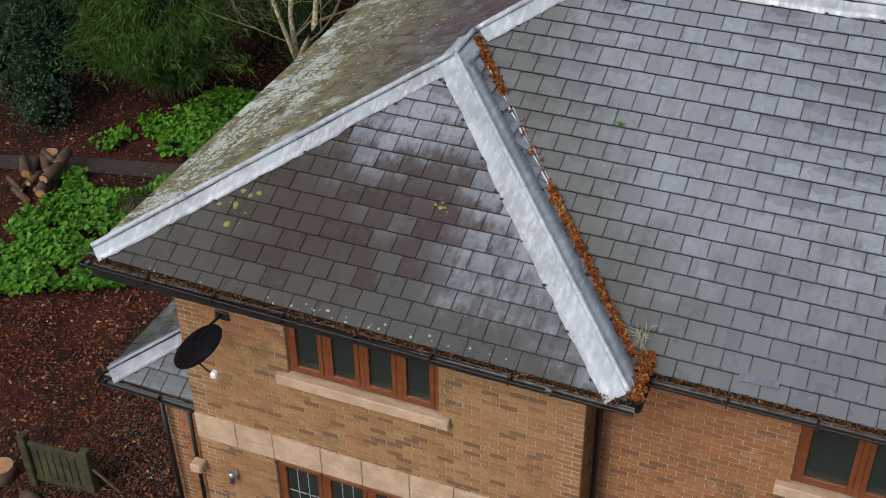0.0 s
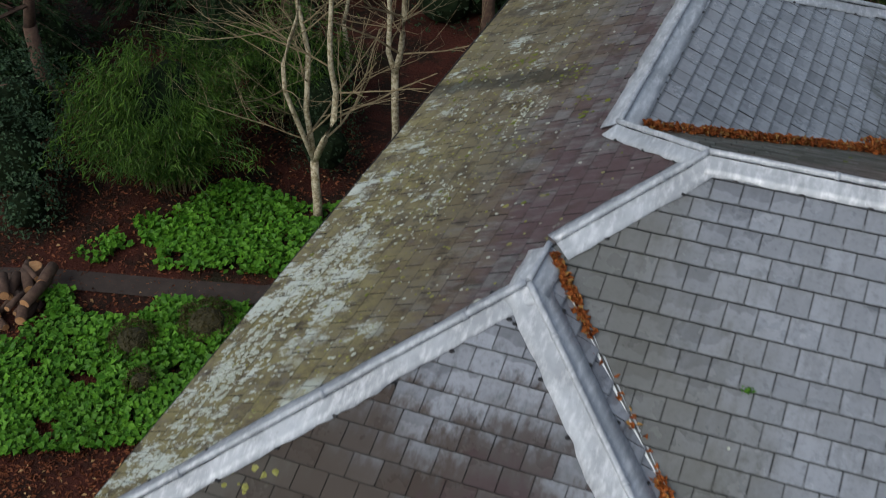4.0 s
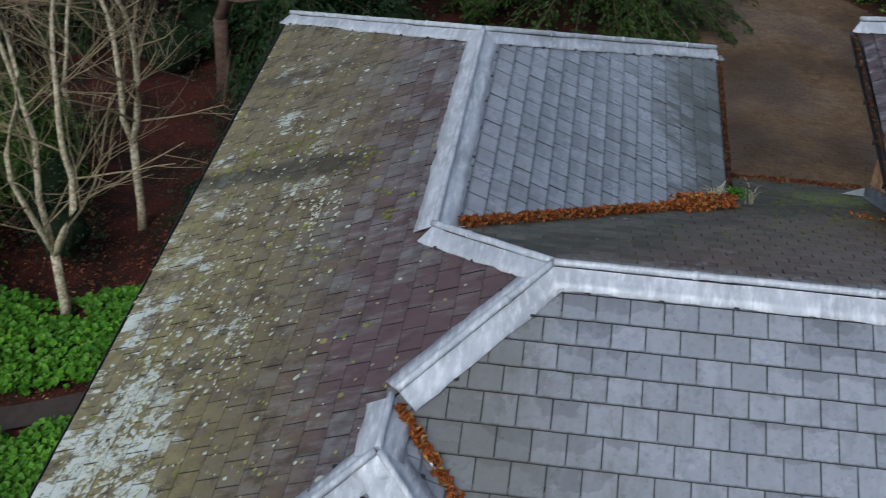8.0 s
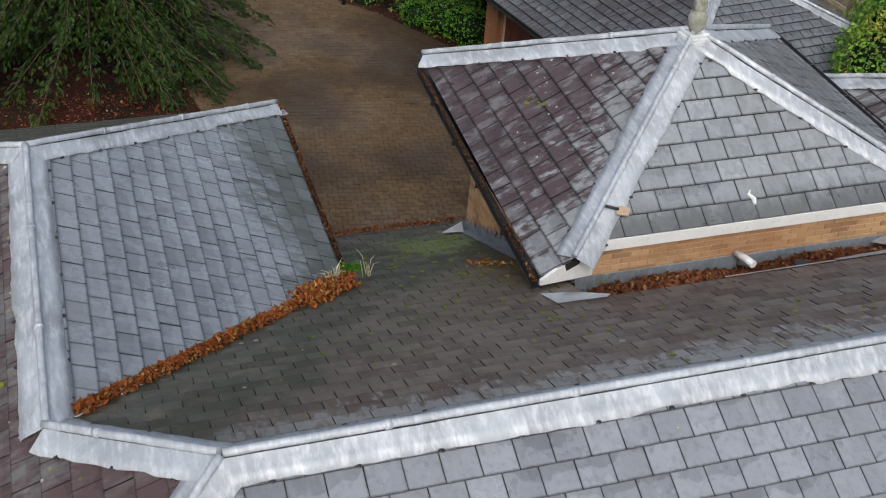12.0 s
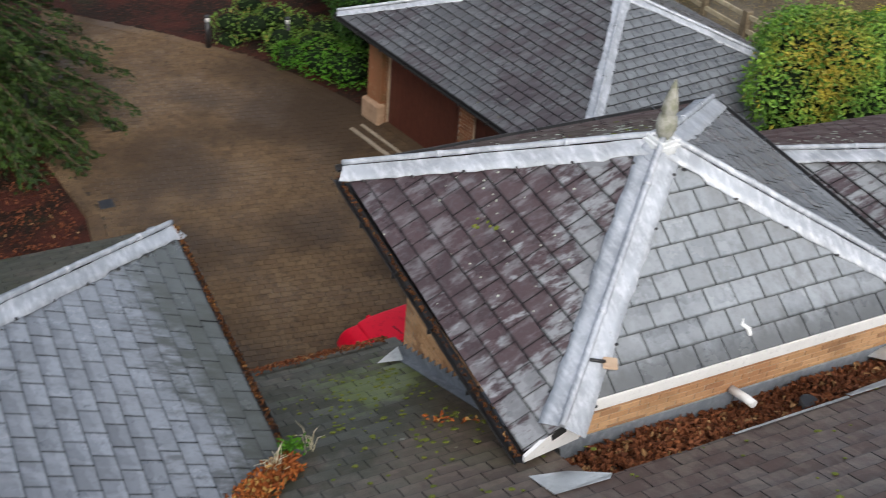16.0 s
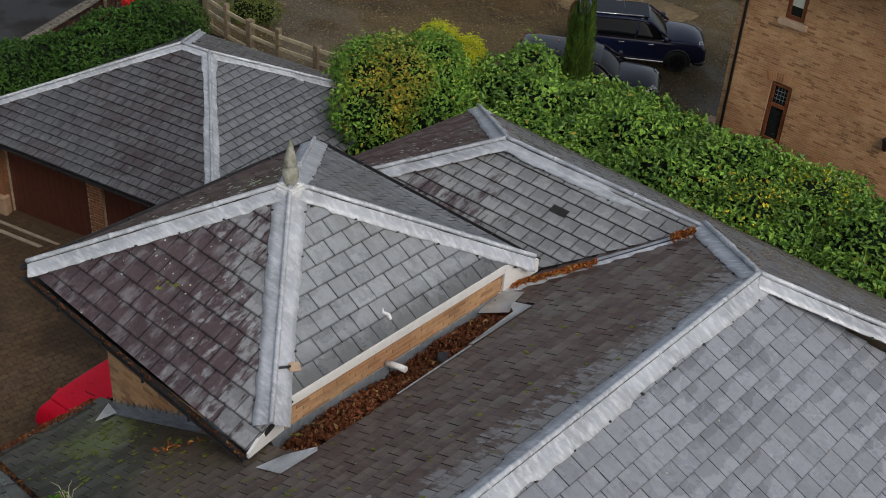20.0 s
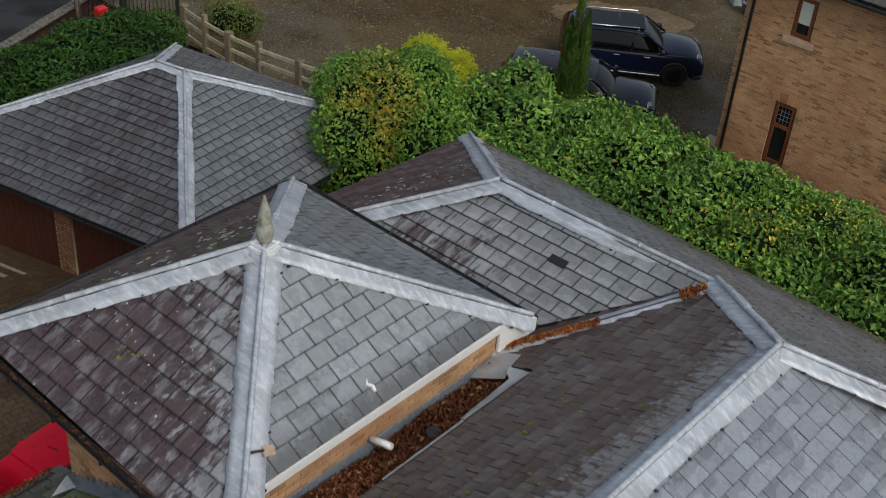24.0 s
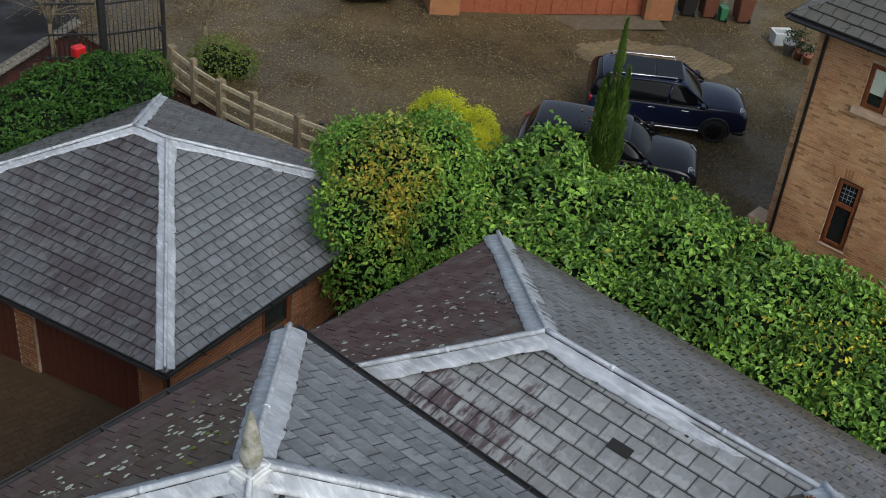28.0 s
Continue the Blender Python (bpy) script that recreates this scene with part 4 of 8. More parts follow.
def window(house, x0, x1, z0, z1, y, lights, name="window", leaded=False, sill=True, turn=None):
    """A stained timber casement window in a wall that faces -y; turn moves it to another wall."""
    w = part(name, boxes(((x0, y, z0), (x0 + 0.07, y + 0.1, z1)), ((x1 - 0.07, y, z0), (x1, y + 0.1, z1)), ((x0 + 0.07, y, z1 - 0.07), (x1 - 0.07, y + 0.1, z1)), ((x0 + 0.07, y, z0), (x1 - 0.07, y + 0.1, z0 + 0.07)), bevel=0.006), WOOD, house, "stained brown timber casement window")
    step = (x1 - x0 - 0.06) / lights
    for k in range(lights):
        a, b = x0 + 0.03 + k * step, x0 + 0.03 + (k + 1) * step
        if k:
            part("mullion", boxes(((a - 0.035, y - 0.004, z0 + 0.06), (a + 0.035, y + 0.1, z1 - 0.06)), bevel=0.006), WOOD, w)
        c, d = a + 0.036, b - 0.036
        part("casement", boxes(((c, y - 0.012, z0 + 0.06), (c + 0.06, y + 0.05, z1 - 0.06)), ((d - 0.06, y - 0.012, z0 + 0.06), (d, y + 0.05, z1 - 0.06)), ((c + 0.06, y - 0.012, z0 + 0.06), (d - 0.06, y + 0.05, z0 + 0.12)), ((c + 0.06, y - 0.012, z1 - 0.12), (d - 0.06, y + 0.05, z1 - 0.06)), bevel=0.005), WOOD, w)
        part("pane", boxes(((c + 0.05, y + 0.02, z0 + 0.11), (d - 0.05, y + 0.028, z1 - 0.11))), GLASS, w).visible_shadow = False
        if leaded:
            bm = bmesh.new()
            for j in range(1, 4):
                zz = z0 + 0.12 + (z1 - z0 - 0.24) * j / 4
                box(bm, (c + 0.06, y + 0.012, zz - 0.004), (d - 0.06, y + 0.019, zz + 0.004))
            for j in range(1, 3):
                xx = c + 0.06 + (d - c - 0.12) * j / 3
                box(bm, (xx - 0.004, y + 0.012, z0 + 0.12), (xx + 0.004, y + 0.019, z1 - 0.12))
            part("lead_came", bm, LEAD, w)
    # flat panel added behind the panes, its colour the dimness of the room
    part("room_shade", boxes(((x0 + 0.08, y + 0.16, z0 + 0.08), (x1 - 0.08, y + 0.18, z1 - 0.08))), ROOM_DARK, w, "dark panel in place of the unlit room")
    if sill:
        part("sill", boxes(((x0 - 0.15, y - 0.13, z0 - 0.16), (x1 + 0.15, y + 0.12, z0 - 0.004)), bevel=0.012), STONE, w, "pale stone sill")
    return w


window(house, 2.24, 4.24, 3.69, 4.98, 0.64, 4)
window(house, 8.25, 10.3, 3.6, 4.83, 1.14, 3)
window(house, 1.88, 3.92, 0.02, 2.05, 0.64, 3, "glazed_door", True, False)

# satellite dish
dish = thing("satellite_dish", "dark grey mesh satellite dish on a wall bracket", "satellite dish", at=(1.25, 0.12, 4.27))
bm = bmesh.new()
rings = []
for j in range(7):
    r = 0.36 * j / 6
    rings.append([bm.verts.new((r * math.cos(a), r * 0.86 * math.sin(a), 0.32 * r * r / 0.36)) for a in (2 * math.pi * k / 28 for k in range(28))] if j else [bm.verts.new((0, 0, 0))])
for k in range(28):
    bm.faces.new((rings[0][0], rings[1][k], rings[1][(k + 1) % 28]))
for a, b in zip(rings[1:], rings[2:]):
    for k in range(28):
        bm.faces.new((a[k], b[k], b[(k + 1) % 28], a[(k + 1) % 28])).smooth = True
bmesh.ops.solidify(bm, geom=bm.faces[:], thickness=0.01)
aim = Vector((0.89, -0.35, -0.16)).to_track_quat("Z", "Y").to_matrix().to_4x4()
bmesh.ops.transform(bm, matrix=aim, verts=bm.verts)
part("reflector", bm, simple_mat("dish_grey", (0.04, 0.042, 0.06), (0.052, 0.055, 0.075), 20, 0.5), dish)
bm = bmesh.new()
tube(bm, [(0.02, 0.0, 0.0), (0.12, 0.12, 0.12), (0.15, 0.46, 0.12)], 0.02, 8)
part("mast", bm, BLACK, dish)
part("wall_plate", boxes(((0.06, 0.44, 0.04), (0.24, 0.472, 0.16)), bevel=0.005), BLACK, dish)
bm = bmesh.new()
tube(bm, [(0.0, 0.0, -0.3), (0.2, -0.06, -0.36), (0.36, -0.14, -0.28)], 0.012, 6)
part("feed_arm", bm, BLACK, dish)
part("receiver", boxes(((0.31, -0.2, -0.33), (0.4, -0.1, -0.24)), bevel=0.02), WHITE, dish, "small pale receiver head")

# wall lamp
lamp = thing("wall_light", "brushed steel up-and-down wall light on brick", "wall light", at=(1.22, 0.5, 1.55))
bm = bmesh.new()
tube(bm, [(0, 0, -0.1), (0, 0, 0.1)], 0.04, 14)
part("barrel", bm, simple_mat("brushed_steel", (0.45, 0.45, 0.44), (0.55, 0.55, 0.54), 20, 0.35, 0, 0, 0.9), lamp)
part("back_plate", boxes(((-0.035, 0.03, -0.04), (0.035, 0.096, 0.04)), bevel=0.005), WHITE, lamp)

# lean-to roof beside the front wing
LX, LZ = -0.7, 2.65
lean_w = Slope([(LX, 0.64, LZ), (0.72, 1.9, 3.35), (0.72, 5.5, 3.35), (LX, 5.5, LZ)], (0, -1, 0))
lean_s = Slope([(LX, 0.64, LZ), (0.72, 0.62, LZ), (0.72, 1.9, 3.35)], (1, 0, 0))
for k, s in enumerate((lean_w, lean_s)):
    slating(deck(house, s, "porch_roof", "small slate lean-to roof"), s, SLATE_NORTH if k == 0 else SLATE_EAST, (0, 1, 3), seed=90 + k)
lead_line(house, (LX, 0.64, LZ), (0.72, 1.9, 3.35), lean_w, lean_s, 0.2, seed=95, roll=0.025, material=LEAD_DULL)
brick_wall(house, (-0.1, 5.4), (-0.1, 0.95), -0.3, 2.55, bricks=False, label="brick side of the lean-to")
brick_wall(house, (-0.1, 0.95), (0.72, 0.95), -0.3, 2.55, material=BRICK_RED, most=120)
gutter(house, (LX - 0.03, 0.6, LZ - 0.02), (0.72, 0.58, LZ - 0.02))
gutter(house, (LX - 0.05, 5.5, LZ - 0.02), (LX - 0.05, 0.6, LZ - 0.02))
pipe(house, [(-0.02, 0.85, 2.5), (0.02, 0.86, 0.0)])
pipe(house, [(0.42, 0.85, 2.5), (0.42, 0.86, 0.0)], 0.03)
part("corbel", boxes(((0.6, 0.42, 1.5), (0.78, 0.6, 1.64)), bevel=0.02), STONE, house)

# gutters and downpipes
for p, q in (((-0.08, 0.05, 5.22), (6.65, -0.05, 5.2)), ((6.66, 0.0, 5.2), (6.66, 0.45, 5.2)), ((6.6, 0.46, 5.2), (16.5, 0.46, 5.2)), ((-0.06, 14.0, 5.2), (-0.06, 0.0, 5.2)),
             ((6.74, 9.9, 5.2), (6.74, 14.0, 5.2)), ((6.7, 14.04, 5.2), (-0.02, 14.04, 5.2)), ((12.7, 12.6, 3.68), (6.66, 12.6, 3.68)), ((19.55, 1.0, 4.45), (19.55, 14.1, 4.45)), ((19.5, 14.12, 4.45), (12.6, 14.05, 4.98))):
    gutter(house, p, q)
pipe(house, [(6.3, 0.0, 5.12), (6.22, 0.3, 4.85), (6.1, 0.85, 4.75), (6.1, 0.9, 0.0)], 0.038)
pipe(house, [(5.75, -0.05, 5.12), (5.75, 0.08, 4.98), (5.75, 0.14, 4.94)], 0.04, "outlet")
part("fascia", boxes(((0.05, 0.02, 5.0), (6.5, 0.045, 5.14)), ((6.6, 0.53, 5.0), (16.4, 0.555, 5.14))), BLACK, house)
part("soffit", boxes(((0.05, 0.045, 5.0), (6.5, 0.6, 5.02)), ((6.0, 0.6, 5.0), (16.4, 1.1, 5.02))), BLACK, house)
part("verge_board", boxes(((6.66, 9.75, 4.9), (6.7, 13.95, 5.14))), BLACK, house)
# a lead slate and the missing slate
part("roof_vent", boxes(((7.55, 0.62, 5.31), (7.95, 0.85, 5.33)), m=None), LEAD_DARK, house, "grey vent tile near the eave")
HOLE = (15.2, 8.89)
m = e_west.m.copy()
f = e_west.at((Vector((*HOLE, 6.1)) - e_west.o).dot(e_west.u), (Vector((*HOLE, 6.1)) - e_west.o).dot(e_west.v), 0.03)
m.translation = f
part("slipped_slate_gap", boxes(((-0.15, -0.07, -0.004), (0.15, 0.07, 0.003)), m=m), UNDERLAY, house, "dark gap where a slate has slipped")

# ---- valleys and their leaves ----
for a, b, s1, s2, w in ((VALLEY_A, A_BACK, a_east, south, 0.148), (VALLEY_N, N_SOUTH, n_east, north, 0.13)):
    lead_line(house, a, b, s1, s2, w, "valley_lining", 0, False, 97, 0.03, LEAD_BRIGHT)
lead_line(house, (13.3, 8.55, north_z(8.55) + 0.03), (15.55, 6.8, north_z(6.8)), e_west, north, 0.13, "valley_lining", 0, False, 98, 0.05)


def drift(name, a, b, width, thick, count, label, seed, size=0.075, gaps=(), material=None):
    """Dead leaves heaped along a line."""
    rnd = random.Random(seed)
    a, b = Vector(a), Vector(b)
    side = (b - a).cross(Vector((0, 0, 1))).normalized()
    spots = []
    while len(spots) < count:
        f = rnd.random()
        if any(lo < f < hi for lo, hi in gaps) and rnd.random() < 0.94:
            continue
        w = rnd.gauss(0, 0.38)
        h = thick * max(0.0, 1 - w * w) * rnd.random()
        spots.append((a + (b - a) * f + side * w * width + Vector((0, 0, 0.04 + h)), (rnd.gauss(0, 0.6), rnd.gauss(0, 0.6), 1)))
    return leaves(name, spots, size, material or AUTUMN_LEAF, label, "leaf litter", "stuff", None, "leaf", seed, 0.55, 0.4)


drift("leaf_litter", (6.53, 0.52, 5.22), Vector(VALLEY_A).lerp(Vector(A_BACK), 0.98), 0.08, 0.07, 950, "russet leaves packed into the front valley", 1, gaps=((0.0, 0.02), (0.5, 0.8)))
drift("leaf_litter", VALLEY_N, Vector(VALLEY_N).lerp(Vector(N_SOUTH), 0.93), 0.1, 0.1, 1500, "orange leaves packed into the rear valley", 2)
drift("leaf_litter", (6.75, 9.7, 5.25), (6.0, 9.05, 5.6), 0.26, 0.16, 500, "heap of brown leaves at the valley foot", 3)
drift("leaf_litter", (13.3, 8.6, north_z(8.6) + 0.05), (14.35, 7.65, north_z(7.65) + 0.05), 0.07, 0.05, 1100, "russet leaves in the far valley", 4, 0.055)
drift("leaf_litter", (9.2, 10.3, north_z(10.3)), (8.9, 9.6, north_z(9.6)), 0.16, 0.03, 70, "few rusty leaves caught on the mossy slope", 15)
drift("leaf_litter", (8.2, 9.9, north_z(9.9)), (8.7, 9.4, north_z(9.4)), 0.12, 0.02, 26, "few rusty leaves caught on the mossy slope", 16)
drift("leaf_litter", (6.64, 0.0, 5.2), (6.6, 0.7, 5.26), 0.1, 0.06, 260, "russet leaves spilling from the valley foot", 17)
drift("leaf_litter", (15.2, 7.0, 6.66), (15.5, 6.82, 6.75), 0.1, 0.06, 140, "few leaves at the valley head", 14)
for k, (p, q, n_, w) in enumerate((((-0.05, 0.05, 5.15), (6.5, -0.05, 5.135), 1300, 0.05), ((6.6, 0.46, 5.14), (16.5, 0.46, 5.14), 2000, 0.055), ((6.74, 9.9, 5.13), (6.74, 14.0, 5.13), 800, 0.05),
                                   ((12.7, 12.6, 3.6), (6.66, 12.6, 3.6), 500, 0.06), ((6.66, 0.0, 5.12), (6.66, 0.5, 5.12), 160, 0.06))):
    drift("leaf_litter", p, q, w, 0.09, n_, "wet brown leaves lying in the gutter", 20 + k, 0.042, (), WET_LEAF)


def tuft(at, count, h, material, name, label, seed, droop=0.4):
    """A small clump of grass or weed."""
    rnd = random.Random(seed)
    bm = bmesh.new()
    for k in range(count):
        a, l = rnd.uniform(0, 6.28), h * rnd.uniform(0.6, 1.1)
        d = Vector((math.cos(a), math.sin(a), 0)) * rnd.uniform(0.15, droop)
        p = Vector((rnd.gauss(0, 0.03), rnd.gauss(0, 0.03), 0))
        tube(bm, [p, p + d * l * 0.5 + Vector((0, 0, l * 0.7)), p + d * l * 1.3 + Vector((0, 0, l * rnd.uniform(0.6, 1)))], [0.006, 0.005, 0.002], 3, False)
    ob = part(name, bm, material)
    ob.matrix_basis = Matrix.Translation(at)
    return tagged(ob, label, "weed")


STRAW = simple_mat("dry_straw", (0.4, 0.36, 0.24), (0.52, 0.47, 0.34), 9, 0.8, 0)
tuft((6.5, 9.55, 5.36), 26, 0.34, STRAW, "dry_grass", "tuft of bleached dry grass in the valley leaves", 1)
tuft((6.95, 9.9, 5.2), 8, 0.3, STRAW, "dry_grass", "few dry stalks at the gutter corner", 2)
tuft((6.5, 0.75, 5.3), 16, 0.34, STRAW, "dry_grass", "pale dry stalks at the valley foot", 3, 0.8)
rnd = random.Random(8)
leaves("weed", [((6.78 + rnd.gauss(0, 0.07), 9.85 + rnd.gauss(0, 0.06), 5.33 + rnd.random() * 0.1), (0, 0, 1)) for k in range(90)], 0.07, IVY_LEAF, "bright green seedling weeds at the valley foot", "weed", "")
leaves("seedling", [((5.54 + rnd.gauss(0, 0.02), 3.05 + rnd.gauss(0, 0.02), 6.55 + rnd.random() * 0.05), (0, 0, 1)) for k in range(20)], 0.05, IVY_LEAF, "tiny green seedling between slates", "weed", "")


def moss(slope, place, r, count, name="moss", seed=1, squash=0.35):
    """Cushions of moss on a slope."""
    rnd = random.Random(seed)
    bm = bmesh.new()
    c = Vector(place)
    for k in range(count):
        u, v = rnd.gauss(0, r), rnd.gauss(0, r)
        s = rnd.uniform(0.012, 0.03)
        made = bmesh.ops.create_icosphere(bm, subdivisions=1, radius=s)["verts"]
        p = c + slope.u * u + slope.v * v
        p -= slope.n * ((p - slope.o).dot(slope.n) - 0.025)
        f = ((p - slope.o).dot(slope.u), (p - slope.o).dot(slope.v))
        if not clip(slope.poly, (f[0] - 0.02, f[1] - 0.02, f[0] + 0.02, f[1] + 0.02)):
            bmesh.ops.delete(bm, geom=made, context="VERTS")
            continue
        for w in made:
            w.co = p + slope.u * w.co.x * rnd.uniform(0.8, 1.6) + slope.v * w.co.y * 1.5 + slope.n * w.co.z * squash
    ob = part(name, bm, MOSS)
    return tagged(ob, "yellow-green moss cushions on the slates", "moss", "", "stuff")


MOSS = simple_mat("moss", (0.09, 0.12, 0.012), (0.16, 0.17, 0.02), 14, 0.95, 0.5)
moss(north, (9.6, 7.0, 6.5), 1.3, 70, seed=3)
moss(north, (7.8, 8.0, 6), 0.8, 45, seed=4)
moss(north, (12.5, 6.8, 6), 1.2, 45, seed=5)
moss(north, (8.2, 11.0, 4.5), 0.5, 90, seed=6)
moss(north, (8.3, 9.6, 5.2), 0.5, 80, seed=23)
moss(north, (7.6, 10.6, 4.8), 0.6, 60, seed=24)
moss(west, (2.14, 8.38, 6.7), 0.16, 26, seed=7)
moss(west, (1.5, 7.0, 6.0), 1.6, 60, seed=8)
moss(west, (2.7, 7.4, 6.6), 0.06, 8, seed=18)
moss(t_west, (9.25, 10.9, 6.7), 0.14, 7, seed=9)
moss(t_north, (11.2, 11.5, 7.0), 0.5, 22, seed=19)
moss(west, (1.2, 9.25, 5.9), 0.12, 20, seed=20)
moss(west, (0.6, 9.3, 5.5), 0.15, 16, seed=21)
moss(west, (2.8, 6.95, 6.7), 0.05, 8, seed=22)
moss(east, (17.6, 7.4, 5.4), 0.3, 8, seed=10)

LICHEN = simple_mat("lichen", (0.2, 0.2, 0.04), (0.27, 0.27, 0.09), 20, 0.95, 0.3)
LICHEN_PALE = simple_mat("lichen_pale", (0.3, 0.33, 0.26), (0.46, 0.49, 0.42), 20, 0.95, 0.3)


def lichen(slope, place, spread, count, material, seed, size=(0.02, 0.05), label="round lichen patches on the slates"):
    rnd = random.Random(seed)
    verts, faces = [], []
    c = Vector(place)
    for k in range(count):
        p = c + slope.u * rnd.gauss(0, spread[0]) + slope.v * rnd.gauss(0, spread[1])
        f = ((p - slope.o).dot(slope.u), (p - slope.o).dot(slope.v))
        if not clip(slope.poly, (f[0] - 0.02, f[1] - 0.02, f[0] + 0.02, f[1] + 0.02)):
            continue
        p -= slope.n * ((p - slope.o).dot(slope.n) - 0.031)
        s, n0 = rnd.uniform(*size), len(verts)
        ring = [p + (slope.u * math.cos(a) + slope.v * math.sin(a)) * s * rnd.uniform(0.7, 1.15) - slope.n * 0.006 for a in (0.785 * j for j in range(8))]
        verts += ring + [p + slope.n * 0.002]
        faces += [(n0 + j, n0 + (j + 1) % 8, n0 + 8) for j in range(8)]
    return tagged(raw("lichen", verts, faces, material), label, "lichen", "", "stuff")


lichen(gable, (1.55, 1.0, 5.75), (0.14, 0.16), 12, LICHEN, 1, (0.015, 0.045), "yellow-green lichen rosettes on the stained slates")
lichen(gable, (3.9, 1.5, 6.0), (0.05, 0.07), 5, LICHEN, 2, (0.015, 0.035), "yellow-green lichen rosettes on the stained slates")
lichen(gable, (2.9, 0.1, 5.25), (1.4, 0.03), 40, LICHEN_PALE, 3, (0.005, 0.02), "white lichen along the eave slates")
lichen(west, (1.0, 6.0, 5.7), (3.6, 0.7), 900, LICHEN_PALE, 4, (0.006, 0.034), "white lichen spots over the west slope")
lichen(west, (1.5, 6.5, 5.9), (3.0, 0.8), 500, LICHEN, 5, (0.008, 0.028), "yellow lichen spots over the west slope")
lichen(west, (0.5, 2.6, 5.4), (0.9, 0.2), 520, LICHEN_PALE, 6, (0.008, 0.05), "broad white lichen crusts near the eave")
lichen(west, (0.7, 4.6, 5.5), (0.6, 0.2), 320, LICHEN_PALE, 7, (0.008, 0.045), "broad white lichen crusts near the eave")
lichen(west, (1.6, 5.4, 6.0), (0.3, 0.1), 90, LICHEN_PALE, 8, (0.006, 0.03), "white lichen crust on a mid course")
lichen(west, (2.0, 7.4, 6.2), (0.3, 0.15), 110, LICHEN_PALE, 9, (0.006, 0.03), "white lichen crust on a mid course")
lichen(t_north, (11.0, 11.7, 6.9), (1.2, 0.45), 150, LICHEN_PALE, 10, (0.012, 0.05), "white lichen spots on the tower roof")
lichen(e_end, (15.9, 12.4, 5.5), (0.9, 0.4), 90, LICHEN_PALE, 11, (0.014, 0.05), "white lichen spots on the hip end")
lichen(t_west, (9.3, 10.4, 6.7), (0.9, 0.4), 40, LICHEN_PALE, 12, (0.008, 0.02), "fine white lichen flecks")
lichen(south, (11.0, 2.6, 6.3), (2.5, 1.2), 26, LICHEN_PALE, 13, (0.01, 0.02), "few pale lichen flecks")

# ---- tower details ----
WX0, WX1, WY0, WY1 = 8.94, 13.4, 8.53, 11.9
brick_wall(tower, (WX0, WY0), (WX1, WY0), 5.62, 6.26, material=BRICK_TOWER, label="orange brick wall under a white fascia")
brick_wall(tower, (WX0, WY1), (WX0, WY0), 3.6, 6.2, material=BRICK_TOWER, label="orange brick tower side")
brick_wall(tower, (WX1, WY0), (WX1, WY1), 3.6, 6.1, bricks=False)
brick_wall(tower, (WX1, WY1), (WX0, WY1), 0.0, 6.1, bricks=False)
part("fascia", boxes(((9.13, 8.475, 6.235), (13.32, 8.508, 6.375)), bevel=0.004), WHITE, tower, "white painted fascia board")
for xa, xb, za, deep in ((8.46, 9.14, 6.06, 0.05), (13.9, 13.31, 6.27, 0.2)):
    bm = bmesh.new()
    front = [bm.verts.new(v) for v in ((xa, 8.325, za - deep), (xb, 8.47, 5.93), (xb, 8.47, 6.378), (xa, 8.325, za + 0.012))]
    back = [bm.verts.new((v.co.x, v.co.y + 0.04, v.co.z)) for v in front]
    bm.faces.new(front), bm.faces.new(back[::-1])
    for k in range(4):
        bm.faces.new((front[(k + 1) % 4], front[k], back[k], back[(k + 1) % 4]))
    bmesh.ops.recalc_face_normals(bm, faces=bm.faces)
    part("box_end", bm, WHITE, tower, "white boxed eave end")
part("soffit", boxes(((8.55, 8.8, 6.0), (9.12, 12.9, 6.02)), ((13.4, 8.8, 6.06), (13.84, 12.9, 6.08)), ((8.5, 12.3, 6.14), (13.8, 12.9, 6.16))), BLACK, tower)
gutter(tower, (8.42, 12.95, 6.3), (8.45, 8.36, 6.02))
gutter(tower, (13.93, 8.36, 6.29), (13.93, 13.0, 6.29))
gutter(tower, (13.85, 13.06, 6.3), (8.45, 13.0, 6.38))
drift("leaf_litter", (8.45, 8.4, 5.94), (8.42, 12.9, 6.22), 0.03, 0.05, 260, "wet leaves lying in the tower gutter", 40, 0.05, (), WET_LEAF)
# lead apron and stepped flashing
part("lead_apron", boxes(((8.95, 8.5, 5.6), (11.0, 8.52, 5.89)), ((11.02, 8.497, 5.6), (13.3, 8.52, 5.88)), bevel=0.004), LEAD_DARK, tower, "blue-grey lead apron below the brick")
for k in range(23):
    y = 8.5 + k * 0.15
    z = north_z(y)
    lo, hi = WX0 - 0.03, WX0 - 0.009
    prof = [(y, z + 0.02), (y + 0.15, z - 0.06), (y + 0.15, z + 0.07), (y + 0.12, z + 0.09), (y, z + 0.23)]
    verts = [(x, a, b) for x in (lo, hi) for a, b in prof]
    faces = [(0, 1, 2, 3, 4), (9, 8, 7, 6, 5)] + [((j + 1) % 5, j, 5 + j, 5 + (j + 1) % 5) for j in range(5)]
    raw("step_flashing", verts, faces, LEAD_DARK, tower, "saw-tooth lead step flashing")
